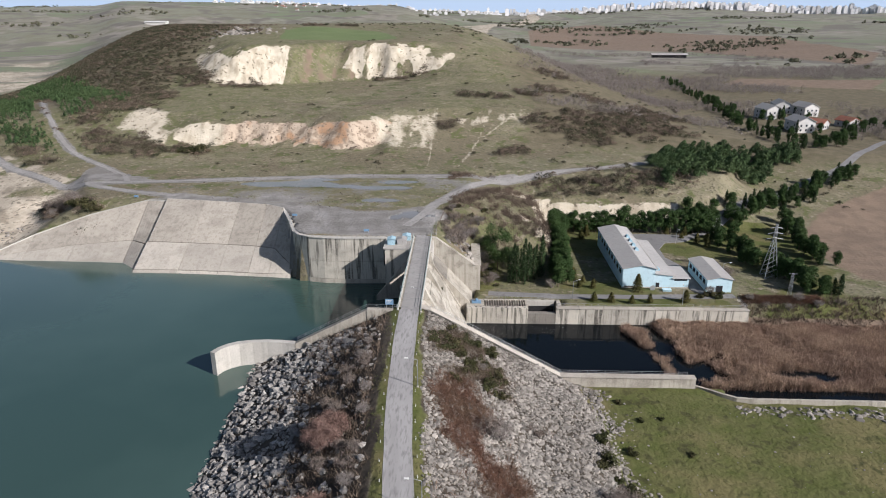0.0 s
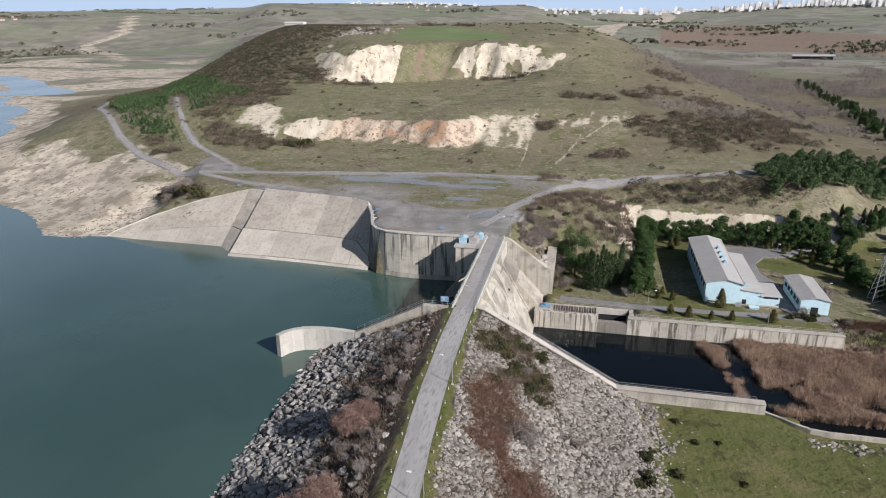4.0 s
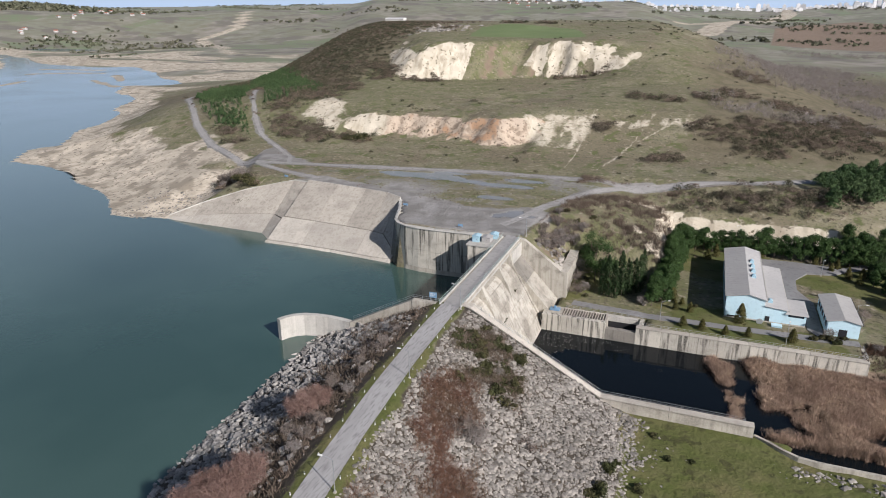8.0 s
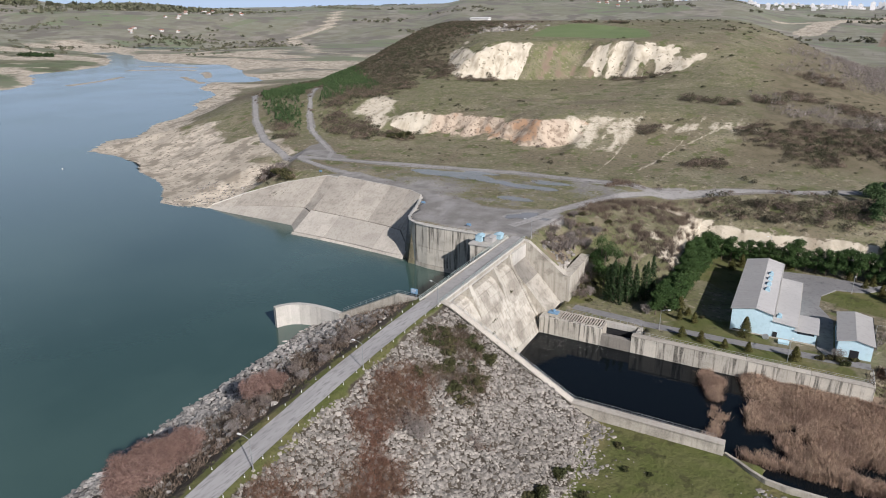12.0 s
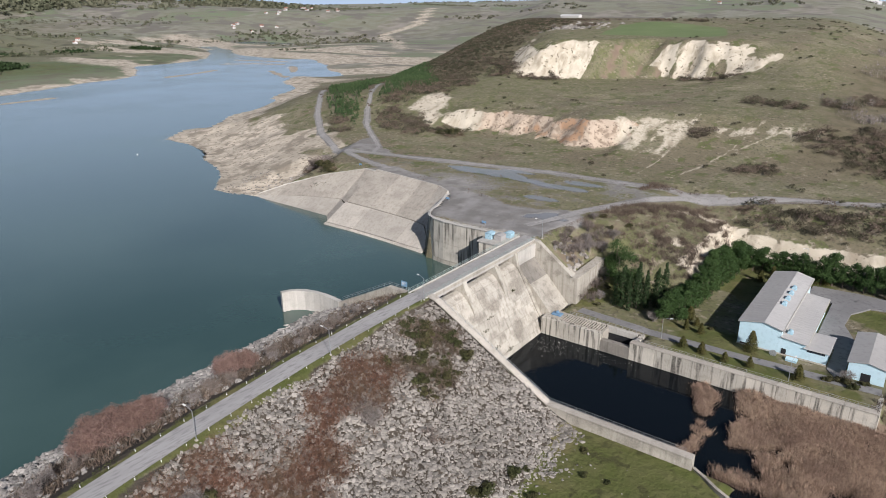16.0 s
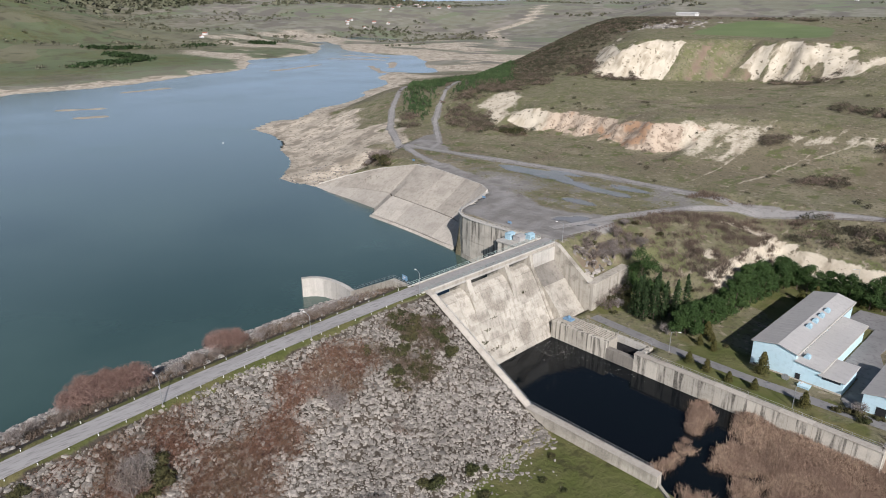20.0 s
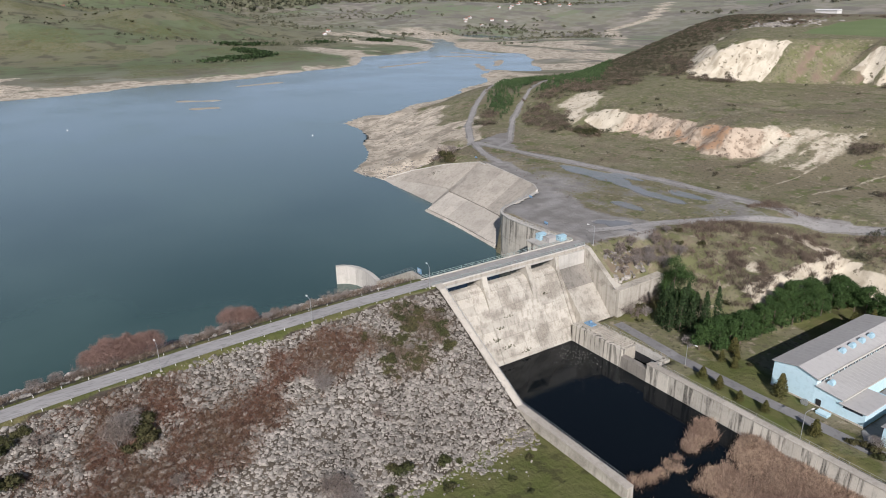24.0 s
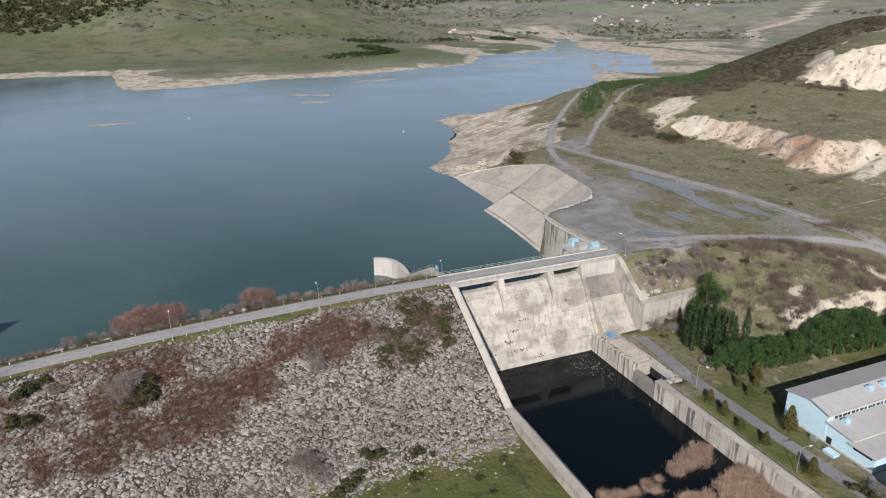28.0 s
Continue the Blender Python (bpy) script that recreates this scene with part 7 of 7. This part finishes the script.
# leafless valley woods
x, y = scatter(20, 700, 420, 1400, 30000, 100, lambda x, y: sst(20, 90, x + 0.12 * (500 - y)) * sst(-0.3, 0.05, fbm(x, y, 140, 4, 6)) * sst(1400, 1000, y) * (signed(x, y, STRAW) > 4) * (signed(x, y, PLOUGH_FAR) > 5) * 0.85)
stuff("bare_wood", from_tris("bare_wood", blade_tris(on_ground(x, y, 0.2), 4.5, 0.10, 0.55, 8, 101, 1.9), M_BAREWOOD), "grey leafless trees filling the valley", "wood")
shrubs("bare_crowns", x, y, 3.0, 18, 0.33, M_BAREWOOD, "grey leafless crowns filling the valley", "wood", 115, 1.3)

# ---- villas and far houses ----
def house(seed, w, d, h, storeys, label, tiles):
    hs = tagged(new("house"), label, "house", "houses")
    finish("wall", solid([[(-w, y, -1), (w, y, -1), (w, y, h), (0, y, h + w * 0.5), (-w, y, h)] for y in (-d, d)]), M_PLASTER, hs)
    for s in (-1, 1):
        finish("roof", solid([[(s * (w + 0.6), y, h - 0.15), (0, y, h + w * 0.5 + 0.1), (0, y, h + w * 0.5 + 0.4), (s * (w + 0.6), y, h + 0.15)] for y in (-d - 0.6, d + 0.6)]), tiles, hs)
    for k in range(storeys):
        for i in range(3):
            xx = (i - 1) * w * 0.6
            w_ = finish("window", boxed((xx - 0.6, -d - 0.08, 1 + 3 * k), (xx + 0.6, -d + 0.05, 2.4 + 3 * k)), M_GLASS, hs)
            if storeys > 1:
                finish("sill", boxed((xx - 0.75, -d - 0.2, 0.85 + 3 * k), (xx + 0.75, -d - 0.01, 1 + 3 * k)), M_WHITE, w_)
        for i in range(2):
            yy = (i - 0.5) * d
            finish("window", boxed((-w - 0.08, yy - 0.6, 1 + 3 * k), (-w + 0.05, yy + 0.6, 2.4 + 3 * k)), M_GLASS, hs)
    return hs


def put(kind, rows):
    spread(kind, [pose(x, y, ground_z(x, y), 0, 0, r) for x, y, r in rows])


put(house(1, 6, 8, 7, 2, "white two-storey villa with a grey roof among trees", M_ROOF), [(226, 505, 10), (252, 542, -8), (264, 528, 12), (226, 455, 5)])
put(house(2, 5, 6, 4, 1, "low house with a red tiled roof", M_TILE), [(242, 464, 40), (268, 474, 20)])
g = random.Random(102)
far_house = house(3, 4.5, 5.5, 4, 1, "small white house in a far village", M_TILE)
spots_v = []
for cx, cy, n, sp in ((-1711, 1436, 6, 50), (-1829, 1718, 6, 80), (-1886, 1960, 6, 90), (-1848, 508, 2, 40), (-2000, 200, 3, 50), (-1600, 820, 2, 50), (-644, 2600, 8, 100)):
    for _ in range(n):
        spots_v.append((cx + g.gauss(0, sp), cy + g.gauss(0, sp), g.uniform(0, 180)))
put(far_house, spots_v)
barn = tagged(empty("barn", 355, 1212, ground_z(355, 1212)), "long dark open barn in the valley", "barn")
bz = ground_z(355, 1212)
part("wall", boxed((327, 1206, bz - 1), (384, 1218, bz + 5)), M_DARK, barn)
part("roof", solid([[(x, 1203, bz + 5), (x, 1212, bz + 7.5), (x, 1221, bz + 5)] for x in (324, 387)]), M_ROOF, barn)
shed = tagged(empty("long_shed", -822, 1850, ground_z(-822, 1850)), "long white factory shed far off", "shed")
bz = ground_z(-822, 1850)
part("wall", boxed((-850, 1840, bz - 2), (-794, 1862, bz + 7)), M_PLASTER, shed)
part("roof", solid([[(x, 1838, bz + 7), (x, 1851, bz + 10), (x, 1864, bz + 7)] for x in (-852, -792)]), M_WHITE, shed)

# far woods and hedges
x, y = scatter(-3000, 2600, 500, 4400, 40000, 103, lambda x, y: sst(750, 1100, np.hypot(x, y - 300)) * sst(0.24, 0.36, fbm(x, y * 1.6, 300, 5, 9)) * np.where(signed(x, y, LAKE) > 90, 1, 0))
shrubs("far_wood", x, y, 6.0, 7, 2.6, M_FARWOOD, "far dark woods and hedges", "wood", 104, 0.9)
x, y = scatter(-2600, -980, -900, 1500, 9000, 105, lambda x, y: sst(0.24, 0.36, fbm(x, y * 0.6, 170, 5, 4)) * np.where(signed(x, y, LAKE) > 70, 0.8, 0))
shrubs("west_bank_wood", x, y, 4.2, 8, 1.8, M_FARWOOD, "dark copses and hedges on the far bank", "wood", 106, 0.9)
x, y = scatter(-4300, -2000, -600, 2600, 13000, 112, lambda x, y: sst(-2100, -2700, x) * sst(-0.1, 0.15, fbm(x, y, 500, 4, 6)))
shrubs("western_wood", x, y, 14, 7, 7.0, M_FARWOOD, "far dark woods on the western hills", "wood", 113, 0.8)
g = np.random.RandomState(107)
belts = []
for (ax, ay), (bx, by), n, w in (((-1020, 360), (-1070, 479), 190, 9), ((-1210, 464), (-1120, 487), 120, 8), ((-1310, 466), (-1411, 599), 120, 12), ((-1414, 700), (-1353, 721), 60, 10), ((-1366, 840), (-1310, 860), 90, 12)):
    f = g.uniform(0, 1, n)
    belts.append(np.stack([ax + (bx - ax) * f + w * g.normal(size=n), ay + (by - ay) * f + w * g.normal(size=n)], 1))
x, y = np.concatenate(belts).T
shrubs("shelter_belt", x, y, 4.0, 10, 1.6, M_CYP, "dark belt of conifers near the far shore", "wood", 108, 1.3)

# ---- far city ----
g = np.random.RandomState(109)
bm = bmesh.new()
for _ in range(620):
    a = g.choice([0, 0, 1])
    cx = g.normal(1500, 500) if a == 0 else g.uniform(-1300, 900)
    cy = g.uniform(3700, 4350) - abs(cx) * 0.12
    tall = g.uniform(10, 38) if a == 0 else g.uniform(6, 14)
    w, d = g.uniform(6, 11), g.uniform(6, 11)
    z = float(height(np.array([cx]), np.array([cy]))[0])
    box(bm, (cx - w, cy - d, z - 8), (cx + w, cy + d, z + tall))
    box(bm, (cx - w * 0.4, cy - d * 0.4, z + tall), (cx + w * 0.3, cy + d * 0.4, z + tall + 4))
city = finish("far_city", bm, M_CITY)
tagged(city, "pale apartment blocks of a far city", "city", kind="stuff")

# ---- buoys ----
buoy = tagged(new("buoy"), "small white buoy floating on the lake", "buoy", "buoys")
bm = bmesh.new()
bmesh.ops.create_uvsphere(bm, u_segments=10, v_segments=6, radius=0.8)
finish("float", bm, M_WHITE, buoy)
finish("mast", rodded((0, 0, 0.6), (0, 0, 1.5), 0.08), M_WHITE, buoy)
spread(buoy, [pose(-462, 101, 0.1) @ Matrix.Scale(0.6, 4), pose(-325, 248, 0.1) @ Matrix.Scale(0.6, 4)])
